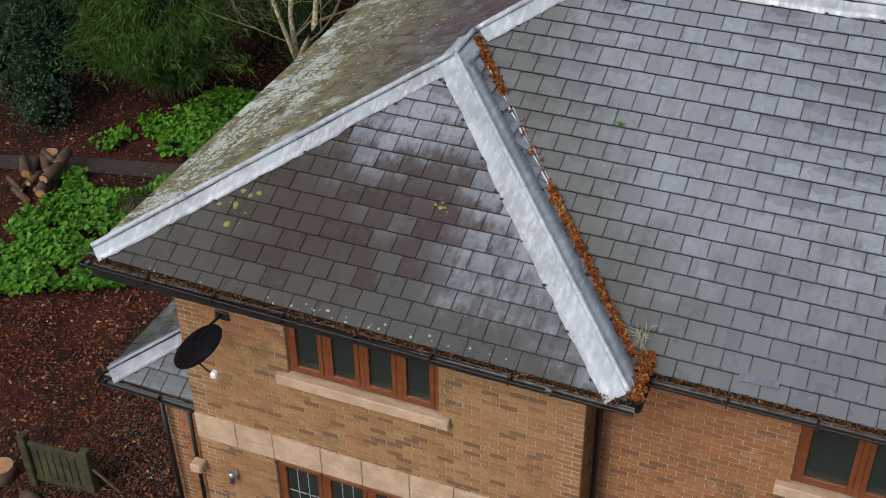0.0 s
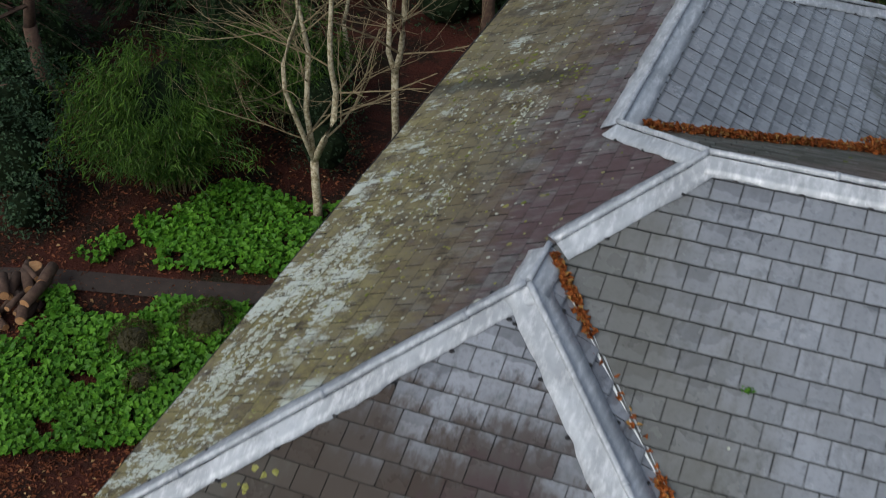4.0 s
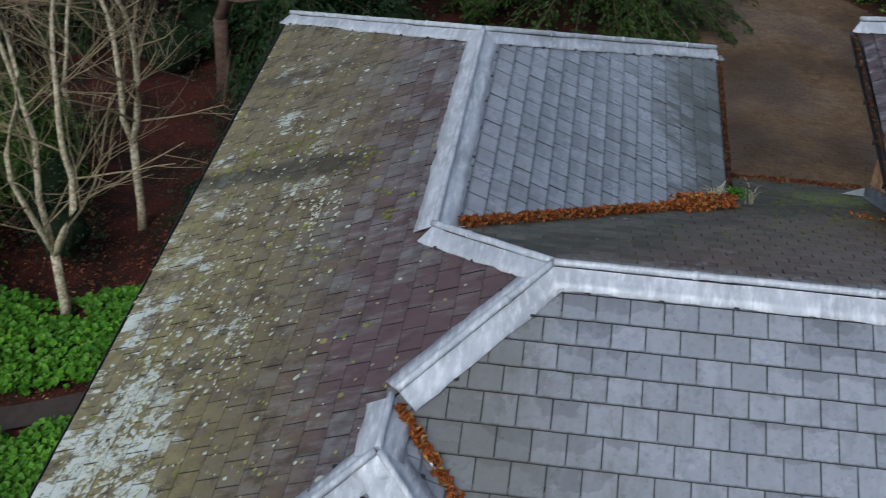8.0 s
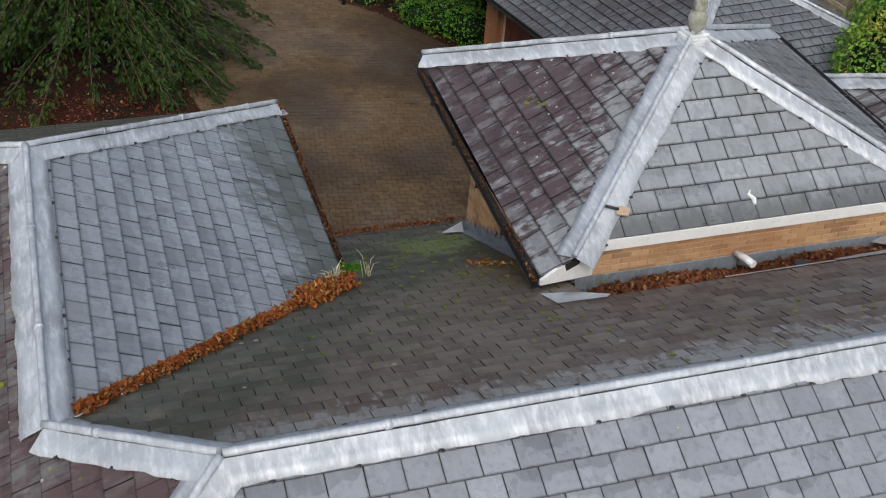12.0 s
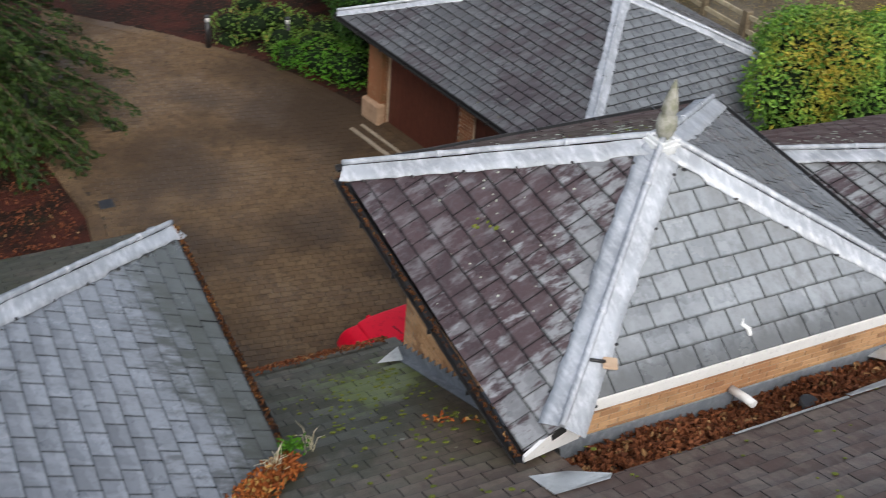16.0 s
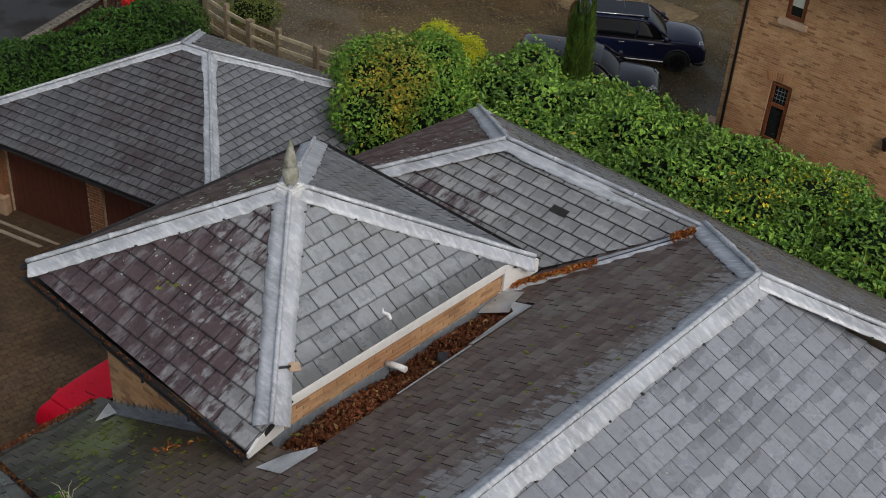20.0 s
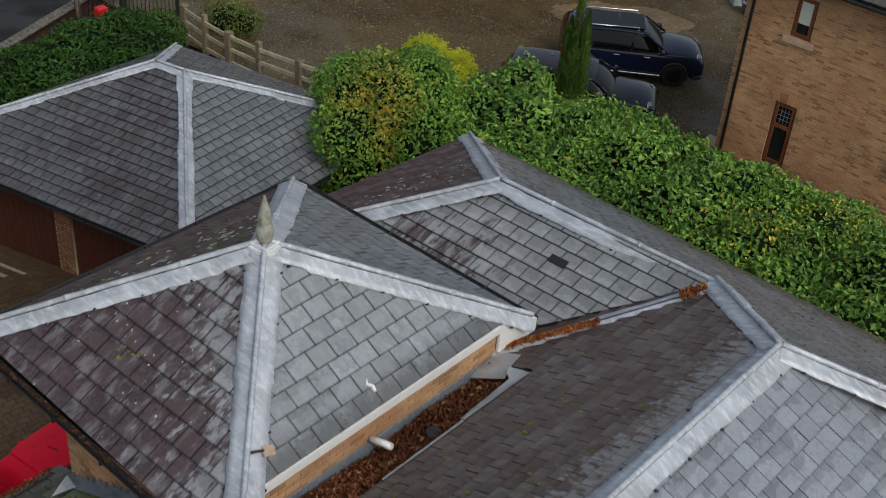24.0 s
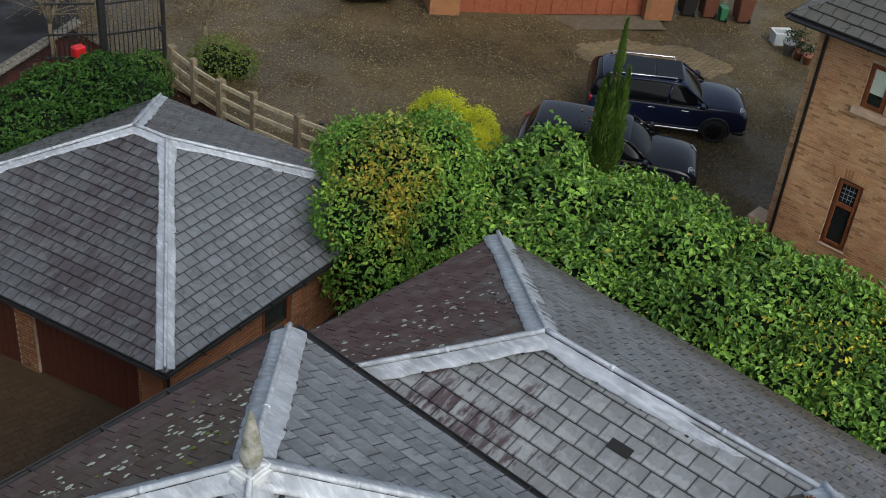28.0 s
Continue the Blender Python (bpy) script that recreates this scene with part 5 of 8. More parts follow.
raw("soaker", [(x, y, north_z(y) + h) for h in (0.045, 0.036) for x, y in ((WX0 - 0.16, 8.5), (WX0 - 0.02, 8.5), (WX0 - 0.02, 11.9), (WX0 - 0.14, 11.9))], [(0, 1, 2, 3), (7, 6, 5, 4), (0, 4, 5, 1), (1, 5, 6, 2), (2, 6, 7, 3), (3, 7, 4, 0)], LEAD_DARK, tower, "lead soaker strip along the wall foot")
bm = bmesh.new()
vs = [(WX0 - 0.05, 11.95, north_z(11.95) + 0.16), (8.54, 11.78, north_z(11.78) + 0.05), (WX0 - 0.12, 11.64, north_z(11.64) + 0.06)]
f = bm.faces.new([bm.verts.new(v) for v in vs])
bmesh.ops.solidify(bm, geom=[f], thickness=0.01)
part("flashing_corner", bm, LEAD_BRIGHT, tower, "loose pale lead corner")
# the leaf-filled box gutter behind the tower
GY0, GY1 = 7.72, 8.5
part("box_gutter", boxes(((8.75, GY0, 5.5), (13.3, GY1, 5.56))), LEAD_DARK, tower, "lead box gutter full of leaves")
for pts in ([(8.37, 8.1), (8.36, 7.66), (8.9, 7.63), (8.98, 7.71), (8.7, 7.98)], [(11.7, 7.7), (12.93, 7.68), (13.02, 8.06), (12.88, 8.0), (12.72, 7.84), (11.7, 7.77)]):
    bm = bmesh.new()
    f = bm.faces.new([bm.verts.new((x, y, north_z(y) + 0.05)) for x, y in pts])
    bmesh.ops.solidify(bm, geom=bm.faces[:], thickness=0.008)
    part("gutter_flashing", bm, LEAD_BRIGHT, tower, "bright lead skirt lapped over the slates")
bm = bmesh.new()
f = bm.faces.new([bm.verts.new((x, y, north_z(y) + 0.05)) for x, y in ((10.3, 7.685), (11.68, 7.68), (11.68, 7.73), (10.3, 7.72))])
bmesh.ops.solidify(bm, geom=bm.faces[:], thickness=0.008)
part("gutter_lip", bm, LEAD_BRIGHT, tower, "lead turned over the gutter edge")
bm = bmesh.new()
vs = [bm.verts.new(v) for v in ((12.78, 8.49, 5.8), (12.8, 7.96, 6.1), (13.02, 8.04, north_z(8.04) + 0.055), (12.92, 8.49, 5.87), (13.34, 8.12, north_z(8.12) + 0.055), (13.36, 8.5, north_z(8.5) + 0.05))]
bm.faces.new((vs[0], vs[1], vs[2], vs[3])), bm.faces.new((vs[3], vs[2], vs[4], vs[5]))
bmesh.ops.solidify(bm, geom=bm.faces[:], thickness=0.008)
part("gutter_end", bm, LEAD_BRIGHT, tower, "crumpled pale lead tray at the gutter end")
rnd = random.Random(77)
spots = []
for k in range(3400):
    x, f = rnd.uniform(8.85, 13.02), rnd.random()
    y = GY0 - 0.03 + f * (GY1 - GY0)
    z = 6.19 - 0.45 * f + rnd.uniform(-0.05, 0.04) - 0.04 * math.sin(3 * x)
    spots.append(((x, y, z), (rnd.gauss(0, 0.5), rnd.gauss(0, 0.5), 1)))
leaves("leaf_litter", spots, 0.085, RUST_LEAF, "deep drift of brown leaves in the box gutter", "leaf litter", "stuff", None, "leaf", 78, 0.5, 0.45)
raw("leaf_mould", [(8.85, GY0, 6.1), (13.04, GY0, 6.1), (13.04, GY1, 5.66), (8.85, GY1, 5.66)], [(0, 1, 2, 3)], simple_mat("leaf_mould", (0.05, 0.022, 0.01), (0.1, 0.045, 0.02), 12, 0.9), None, "dark rotted leaf mould in the gutter", "stuff")
pipe(tower, [(10.95, 8.5, 5.93), (10.98, 8.32, 5.96), (11.0, 8.2, 5.97)], 0.045, "overflow_spout", WHITE)
pipe(tower, [(11.45, 7.95, 5.9), (11.45, 7.95, 6.1)], 0.09, "leaf_guard", IRON)
# finial
fin = thing("finial", "mossy pointed stone finial on the tower roof", "finial", at=(11.02, 10.43, 7.71))
part("spike", lathe([(0.07, 0.0), (0.07, 0.04), (0.06, 0.06), (0.09, 0.1), (0.11, 0.17), (0.112, 0.23), (0.095, 0.3), (0.068, 0.33), (0.075, 0.345), (0.087, 0.37), (0.08, 0.43), (0.06, 0.53), (0.033, 0.64), (0.01, 0.72)]), simple_mat("mossy_stone", (0.17, 0.175, 0.12), (0.32, 0.32, 0.28), 9, 0.9, 0.4), fin)
bm = bmesh.new()
tube(bm, [(0, 0, -0.08), (0, 0, 0.05)], [0.2, 0.125], 12)
box(bm, (-0.15, -0.15, -0.03), (0.15, 0.15, 0.02), Matrix.Rotation(0.1, 4, "Z"), 0.01)
collar = part("lead_collar", bm, LEAD_BRIGHT, fin, "crumpled lead collar")
for k in range(4):
    part("rim", boxes(((-0.13, 0.105, -0.02), (0.13, 0.135, 0.07)), m=Matrix.Rotation(0.1 + 1.5708 * k, 4, "Z"), bevel=0.01), LEAD_BRIGHT, collar)
# small finds on the tower roof
brush = thing("hand_brush", "small worn paint brush lying on the lead hip", "brush", at=(9.5, 8.68, 6.58), rz=60)
part("bristles", boxes(((-0.08, -0.07, 0.0), (0.08, 0.07, 0.03)), bevel=0.01), STONE, brush)
bm = bmesh.new()
tube(bm, [(0, 0.05, 0.03), (-0.03, 0.2, 0.06)], 0.017, 6)
part("handle", bm, BLACK, brush)
clipm = thing("lead_scrap", "curled bright scrap of lead on the slates", "lead scrap", at=(11.12, 8.62, 6.5))
bm = bmesh.new()
tube(bm, [(0, 0, 0), (0.02, 0.06, 0.02), (-0.03, 0.12, 0.05), (0.01, 0.16, 0.08)], [0.02, 0.03, 0.028, 0.012], 6)
part("curl", bm, WHITE, clipm)

# leaves along the low eave
drift("leaf_litter", (6.85, 12.5, north_z(12.5) + 0.03), (9.0, 12.5, north_z(12.5) + 0.03), 0.06, 0.05, 420, "brown leaves lying along the low eave", 41, 0.06, (), RUST_LEAF)

# ---- ground, drive and court ----
def smooth(a, b, x):
    f = min(max((x - a) / (b - a), 0.0), 1.0)
    return f * f * (3 - 2 * f)


def land(x, y):
    """Height of the ground: it falls away west and north of the house and rises to the court in the east."""
    low = -0.6 * smooth(-0.8, -4.5, x) * (1 - smooth(17, 24, y)) + 0.05 * noise.noise(Vector((x * 0.4, y * 0.4, 0))) * smooth(-0.5, -2, x)
    low += (fall(y) - 0.02) * smooth(-1, 3, x)
    east = max(smooth(20.8, 22.4, x), smooth(27.0, 29.0, y) * smooth(13, 18, x))
    return low + (rise(x) - 0.06 - low) * east


def fall(y):
    """The drive runs down to the garage and then lies level."""
    return 0.02 - 0.043 * (min(max(y, 12.0), 22.45) - 12.0)


def rise(x):
    """The court lies higher than the drive and drops gently eastwards."""
    return 0.6 - 0.05 * (min(max(x, 22.6), 42.6) - 22.6)


def soil_mat():
    m = mat("leafy_soil", (0.04, 0.022, 0.014), 0.95, 0, 0.2)
    n = Nodes(m)
    c = n.mix(n.band(n.noise(1.1, 5), 0.4, 0.62), (0.014, 0.008, 0.005), (0.05, 0.014, 0.009))
    c = n.mix(n.band(n.noise(9, 6, rough=0.7), 0.52, 0.66), c, (0.075, 0.024, 0.013))
    c = n.mix(n.band(n.noise(0.35, 4), 0.55, 0.7, 0, 0.7), c, (0.018, 0.022, 0.009))
    n.color(c)
    n.bump(n.noise(14, 6), 0.8, 0.05)
    return m


SOIL = soil_mat()
xs = [-400, -120, -60] + [-30 + 1.0 * k for k in range(76)] + [60, 120, 400]
ys = [-400, -120, -60, -30, -15] + [-6 + 1.0 * k for k in range(37)] + [40, 60, 120, 400]
verts = [(x, y, land(x, y)) for x in xs for y in ys]
ny = len(ys)
faces = [(i * ny + j, (i + 1) * ny + j, (i + 1) * ny + j + 1, i * ny + j + 1) for i in range(len(xs) - 1) for j in range(ny - 1)]
ground = raw("ground", verts, faces, SOIL, None, "dark soil covered with fallen red-brown leaves", "structure", True)
tagged(ground, "", "ground")


def paving_mat(name, a, b, dark, darkened=None, grain=None):
    m = mat(name, a, 0.75, 0, 0.18)
    n = Nodes(m)
    c = n.mix(n.chance(), a, b)
    c = n.mix(n.band(n.noise(0.3, 5), 0.42, 0.6, 0, 0.8), c, dark)
    c = n.mix(n.band(n.noise(12, 6), 0.5, 0.7, 0, 0.5), c, dark)
    c = n.mix(n.band(n.noise(5, 8, rough=0.8), 0.5, 0.62, 0, 0.6), c, dark)
    if grain:
        c = n.mix(n.band(n.noise(11, 3, rough=0.8), 0.5, 0.62, 0, 0.75), c, grain)
        c = n.mix(n.band(n.noise(23, 3, rough=0.8), 0.54, 0.66, 0, 0.8), c, tuple(1.5 * v for v in grain))
        c = n.mix(n.band(n.noise(15, 3, rough=0.8), 0.48, 0.38, 0, 0.6), c, tuple(0.6 * v for v in dark))
    # darker along x, with a ragged edge, towards the garage
    if darkened:
        wet = n.band(n.calc("ADD", n.axis(0), n.calc("MULTIPLY", n.noise(0.5, 3), 3.0)), *darkened)
        c = n.mix(n.calc("MULTIPLY", wet, 0.7), c, tuple(0.7 * v for v in dark))
    n.color(c)
    n.rough(n.band(n.noise(0.5, 3), 0.4, 0.6, 0.45, 0.85))
    n.bump(n.noise(40, 5), 0.5, 0.004)
    return m


PAVER = paving_mat("block_paving", (0.112, 0.071, 0.038), (0.158, 0.105, 0.056), (0.048, 0.032, 0.02), (12.2, 15.0))
COURT = paving_mat("court_paving", (0.077, 0.056, 0.028), (0.118, 0.088, 0.044), (0.034, 0.025, 0.014), None, (0.15, 0.115, 0.055))
# block-paved drive beside the rear wing
EDGE = [(6.75, 12.0), (14.6, 12.0), (15.6, 17.3), (14.43, 22.45), (14.1, 23.9), (13.15, 25.9), (12.75, 26.6), (11.9, 27.9), (10.4, 29.5), (8.0, 31.6), (7.2, 28.5), (6.65, 25.4), (7.1, 22.45), (6.75, 18.0)]
drive = raw("road", [(x, y, fall(y)) for x, y in EDGE], [(0, 1, 2, 3, 12, 13), tuple(range(3, 13))],
            paving_mat("paving_bed", (0.06, 0.045, 0.028), (0.075, 0.055, 0.035), (0.03, 0.024, 0.016)), None, "brown block-paved drive, darker towards the garage", "structure")
tagged(drive, "", "drive")


def within(x, y):
    hit = False
    for (ax, ay), (bx, by) in zip(EDGE, EDGE[1:] + EDGE[:1]):
        if (ay > y) != (by > y) and x < ax + (y - ay) / (by - ay) * (bx - ax):
            hit = not hit
    return hit


rnd = random.Random(5)
PL, PW, PH = 0.235, 0.155, 0.016
me = bpy.data.meshes.new("paver")
c = 0.006
me.from_pydata([(0, 0, 0), (PL - 0.005, 0, 0), (PL - 0.005, PW - 0.005, 0), (0, PW - 0.005, 0), (c, c, PH), (PL - 0.005 - c, c, PH), (PL - 0.005 - c, PW - 0.005 - c, PH), (c, PW - 0.005 - c, PH)], [],
               [(4, 5, 6, 7), (0, 1, 5, 4), (1, 2, 6, 5), (2, 3, 7, 6), (3, 0, 4, 7)])
me.materials.append(PAVER)
turn = Matrix.Rotation(radians(-9), 4, "Z")
singles, verts, faces = 0, [], []
shape = [v.co.copy() for v in me.vertices]
for row in range(-10, 130):
    for k in range(-30, 70):
        p = turn @ Vector((k * PL + (PL / 2 if row % 2 else 0), row * PW, 0)) + Vector((5, 13, 0))
        p.z = fall(p.y) - 0.002
        if not within(p.x, p.y) or p.y < 13.0:
            continue
        m = Matrix.Translation(p + Vector((0, 0, rnd.uniform(-0.003, 0.003)))) @ turn
        if singles < 300 and 7.2 < p.x < 9.8 and p.y > 17.5:
            share("paver", me, drive, m)
            singles += 1
        else:
            n0 = len(verts)
            verts += [m @ v for v in shape]
            faces += [tuple(i + n0 for i in f) for f in ((4, 5, 6, 7), (0, 1, 5, 4), (1, 2, 6, 5), (2, 3, 7, 6), (3, 0, 4, 7))]
raw("paving", verts, faces, PAVER, drive, "further brown paving blocks", "stuff")
part("drain_cover", boxes(((7.28, 22.6, fall(23) + 0.01), (7.58, 22.9, fall(23) + 0.03)), bevel=0.006), IRON, drive, "small square iron drain")
edge_verts, edge_faces = [], []
for lift, ((ax, ay), (bx, by)) in enumerate(zip(EDGE[2:], EDGE[3:])):
    d = Vector((bx - ax, by - ay, 0)).normalized()
    side = Vector((-d.y, d.x, 0))
    n0 = len(edge_verts)
    for p, e in (((ax, ay), -0.13), ((bx, by), 0.13)):
        for w, z in ((-0.16, 0.0), (-0.14, 0.046), (0.14, 0.046), (0.16, 0.0)):
            edge_verts.append(Vector((*p, fall(p[1]) - 0.02 + z + 0.005 * (lift % 2))) + side * w + d * e)
    edge_faces += [(n0 + k, n0 + k + 1, n0 + k + 5, n0 + k + 4) for k in range(3)]
raw("edging", edge_verts, edge_faces, PAVER, drive, "edging course along the drive")
# kerb stones along the planting bed
for k in range(14):
    a = Vector((7.08, 22.4, 0)).lerp(Vector((6.62, 25.2, 0)), k / 14)
    part("kerb_stone", boxes(((a.x - 0.12, a.y, fall(23) - 0.02), (a.x + 0.0, a.y + 0.19, fall(23) + 0.05)), bevel=0.01), PAVER, drive)
# the shared court behind the hedge
court = raw("pavement", [(x, y, rise(x)) for x, y in ((23.2, 21.5), (26.5, 8.0), (42.6, 1.0), (42.6, 50), (22.6, 50), (22.8, 28), (60, -5), (60, 50))], [(0, 1, 2, 3, 4, 5), (2, 6, 7, 3)], COURT, None, "damp brown paved court strewn with small leaves", "structure")
tagged(court, "", "courtyard")
verts, faces = [], []
skew = Matrix.Rotation(radians(-42), 4, "Z")
for row in range(-13, 14):
    for k in range(-15, 16):
        u, v = (k + 0.5 * (row % 2)) * 0.205, row * 0.115
        reach = math.hypot(u / 2.55, v / 1.35) + 0.22 * noise.noise(Vector((u * 1.1, v * 1.1, 4.0)))
        if reach > 0.95 + 0.06 * noise.noise(Vector((u * 9, v * 9, 1.0))):
            continue
        n0 = len(verts)
        for z, e in ((0.006, 0.0), (0.024, 0.008)):
            verts += [skew @ Vector((u + i, v + j, z)) + Vector((35.45, 20.85, 0)) for i, j in ((e, e), (0.192 - e, e), (0.192 - e, 0.102 - e), (e, 0.102 - e))]
        for v in verts[n0:]:
            v.z += rise(v.x)
        faces += [tuple(n0 + i for i in f) for f in ((4, 5, 6, 7), (0, 1, 5, 4), (1, 2, 6, 5), (2, 3, 7, 6), (3, 0, 4, 7))]
raw("dry_patch", verts, faces, paving_mat("dry_paving", (0.2, 0.15, 0.08), (0.27, 0.205, 0.118), (0.13, 0.1, 0.058)), court, "paler dry paving blocks", "stuff")
rnd = random.Random(12)
spots = []
for k in range(25000):
    x = rnd.uniform(22.6, 44)
    spots.append(((x, rnd.uniform(14, 36), rise(x) + 0.014), (rnd.gauss(0, 0.3), rnd.gauss(0, 0.3), 1)))
leaves("fallen_leaves", spots, 0.056, leaf_mat("pale_leaf", (0.16, 0.11, 0.04), (0.46, 0.37, 0.18), None, 0, 0.7), "small pale leaves strewn over the court", "leaf litter", "stuff", None, "leaf", 13, 0.8)
lane = raw("lane", [(x, y, rise(x) + 0.008) for x, y in ((14, 28.4), (19.7, 30.55), (22.6, 31.7), (23.3, 32.0), (24.5, 34), (24.5, 60), (22.6, 60), (14, 60))], [(0, 1, 2, 6, 7), (2, 3, 4, 5, 6)], paving_mat("asphalt", (0.02, 0.018, 0.017), (0.029, 0.027, 0.026), (0.012, 0.011, 0.01)), None, "dark asphalt lane behind the gate", "structure")
tagged(lane, "", "road")
SETT = simple_mat("granite_sett", (0.1, 0.092, 0.072), (0.18, 0.165, 0.13), 9, 0.85)
for row in (0.0, 0.2):
    for k in range(34):
        a = Vector((17.0, 29.3 + row, 0.58)).lerp(Vector((23.3, 31.75 + row, 0.56)), k / 34)
        m = Matrix.Translation(a) @ Matrix.Rotation(0.37, 4, "Z")
        part("sett", boxes(((0, 0, 0.0), (0.17, 0.17, 0.06)), m=m, bevel=0.015), SETT, lane)

# leaf litter in the garden
spots = []
for k in range(15000):
    x, y = rnd.uniform(-13, 0.5), rnd.uniform(0, 16)
    spots.append(((x, y, land(x, y) + 0.025), (rnd.gauss(0, 0.4), rnd.gauss(0, 0.4), 1)))
for k in range(9000):
    x, y = rnd.uniform(-9, 0.3), rnd.uniform(0.3, 6.8)
    spots.append(((x, y, land(x, y) + 0.025), (rnd.gauss(0, 0.4), rnd.gauss(0, 0.4), 1)))
for k in range(4500):
    x, y = rnd.uniform(-1, 6.7), rnd.uniform(18.5, 25)
    spots.append(((x, y, land(x, y) + 0.025), (rnd.gauss(0, 0.4), rnd.gauss(0, 0.4), 1)))
leaves("leaf_litter", spots, 0.09, leaf_mat("red_leaf", (0.09, 0.027, 0.014), (0.22, 0.08, 0.034), (0.4, 0.26, 0.12), 0.05, 0.7), "fallen red and brown leaves over the garden", "leaf litter", "stuff", None, "leaf", 14, 0.75)
path = raw("garden_path", [(x, y + w, land(x, y + w) + 0.03) for x, y in ((-10, 8.5), (-8.0, 9.1), (-6.0, 9.6), (-4.27, 10.05), (-2, 10.6), (0.4, 11.0)) for w in (-0.3, 0.3)], [(2 * k, 2 * k + 2, 2 * k + 3, 2 * k + 1) for k in range(5)],
           simple_mat("dark_path", (0.03, 0.022, 0.018), (0.045, 0.032, 0.026), 4, 0.9), None, "narrow dark earth path through green leaves", "structure")
gravel = []
for k in range(5000):
    x, y = rnd.uniform(-2.6, 0.0), rnd.uniform(0.2, 2.8)
    gravel.append(((x, y, land(x, y) + 0.01), (0, 0, 1)))
leaves("gravel", gravel, 0.035, simple_mat("gravel_stone", (0.07, 0.06, 0.045), (0.14, 0.12, 0.1), 30, 0.9, 0), "grey gravel strip beside the house", "gravel", "stuff", None, "round", 15, 0.5)

# ---- garage beside the drive ----
garage = thing("garage", "double garage with slate hipped roof and brown doors", "garage", at=(0, 0, -0.42))
GZ, GR = 2.17, 3.7
GC = [(15.17, 17.5, GZ), (22.58, 18.33, GZ), (21.07, 25.32, GZ), (13.36, 25.36, GZ)]
R1, R2 = (18.42, 21.56, GR), (18.24, 22.36, GR)
g_south, g_east = Slope([GC[0], GC[1], R1], (7.41, 0.83, 0)), Slope([GC[1], GC[2], R2, R1], (-1.51, 6.99, 0))
g_north, g_west = Slope([GC[2], GC[3], R2], (-7.71, 0.04, 0)), Slope([GC[3], GC[0], R1, R2], (1.81, -7.86, 0))
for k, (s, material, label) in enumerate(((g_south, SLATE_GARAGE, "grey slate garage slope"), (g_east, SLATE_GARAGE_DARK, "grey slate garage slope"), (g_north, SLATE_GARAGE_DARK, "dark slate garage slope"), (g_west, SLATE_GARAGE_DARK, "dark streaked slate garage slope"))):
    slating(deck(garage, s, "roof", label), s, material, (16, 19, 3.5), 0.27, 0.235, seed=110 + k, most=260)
for k, (p, q, a, b) in enumerate(((GC[0], R1, g_south, g_west), (GC[1], R1, g_south, g_east), (GC[2], R2, g_east, g_north), (GC[3], R2, g_north, g_west), (R1, R2, g_west, g_east))):
    lead_line(garage, p, q, a, b, 0.16, seed=120 + k)
GW = [(15.6, 18.0), (22.0, 18.75), (20.55, 24.85), (13.95, 24.4)]
brick_wall(garage, GW[0], GW[1], -0.1, 2.12, holes=((2.45, 0.75, 3.35, 1.75),), material=BRICK_SHADED, near=(18, 18, 1.5), most=200, label="orange brick garage side")
brick_wall(garage, GW[1], GW[2], -0.1, 2.12, bricks=False)
brick_wall(garage, GW[2], GW[3], -0.1, 2.12, bricks=False)
brick_wall(garage, GW[3], GW[0], -0.1, 2.12, holes=((0.55, -0.1, 3.0, 1.9), (3.45, -0.1, 5.9, 1.9)), material=BRICK_SHADED, near=(14.6, 21, 1), most=200, label="brick front with two garage doors")
run = (Vector((*GW[0], 0)) - Vector((*GW[3], 0))).normalized()
mg = Matrix((run, run.cross(Vector((0, 0, 1))) * -1, Vector((0, 0, 1)))).transposed().to_4x4()
mg.translation = Vector((*GW[3], 0))
for u in (0.55, 3.45):
    d = part("garage_door", boxes(((u, 0.08, 0.0), (u + 2.45, 0.12, 1.9)), m=mg), DOOR_BROWN, garage, "dark red-brown boarded garage door")
    for k in range(14):
        part("board", boxes(((u + 0.175 * k + 0.004, 0.065, 0.02), (u + 0.175 * k + 0.171, 0.09, 1.88)), m=mg, bevel=0.004), DOOR_BROWN, d)
PIER_STONE = simple_mat("weathered_stone", (0.26, 0.165, 0.1), (0.33, 0.22, 0.14), 5, 0.85)
for u in (0.0, 6.1):
    part("pier", boxes(((u - 0.02, -0.12, -0.1), (u + 0.46, 0.0, 2.12)), m=mg), BRICK_SHADED, garage)
    part("pier_foot", boxes(((u - 0.1, -0.24, -0.1), (u + 0.54, -0.0, 0.5)), m=mg, bevel=0.04), PIER_STONE, garage, "stone-capped pier foot")
side = Vector((*GW[1], 0)) - Vector((*GW[0], 0))
win = window(garage, -0.45, 0.45, 0.75, 1.75, 0.05, 1, "window", False, False)
win.matrix_basis = Matrix.Translation(Vector((*GW[0], 0)) + side.normalized() * 2.9) @ Matrix.Rotation(math.atan2(side.y, side.x), 4, "Z")
part("threshold", boxes(((0.3, -0.85, 0.0), (6.2, -0.75, 0.045)), ((0.3, -0.55, 0.0), (6.2, -0.47, 0.045)), m=Matrix.Translation((0, 0, fall(23) - 0.01)) @ mg), simple_mat("pale_concrete", (0.22, 0.18, 0.13), (0.28, 0.24, 0.18), 5, 0.8), drive, "pale edging before the garage doors")
for a, b in zip(GC, GC[1:] + GC[:1]):
    gutter(garage, a, b)
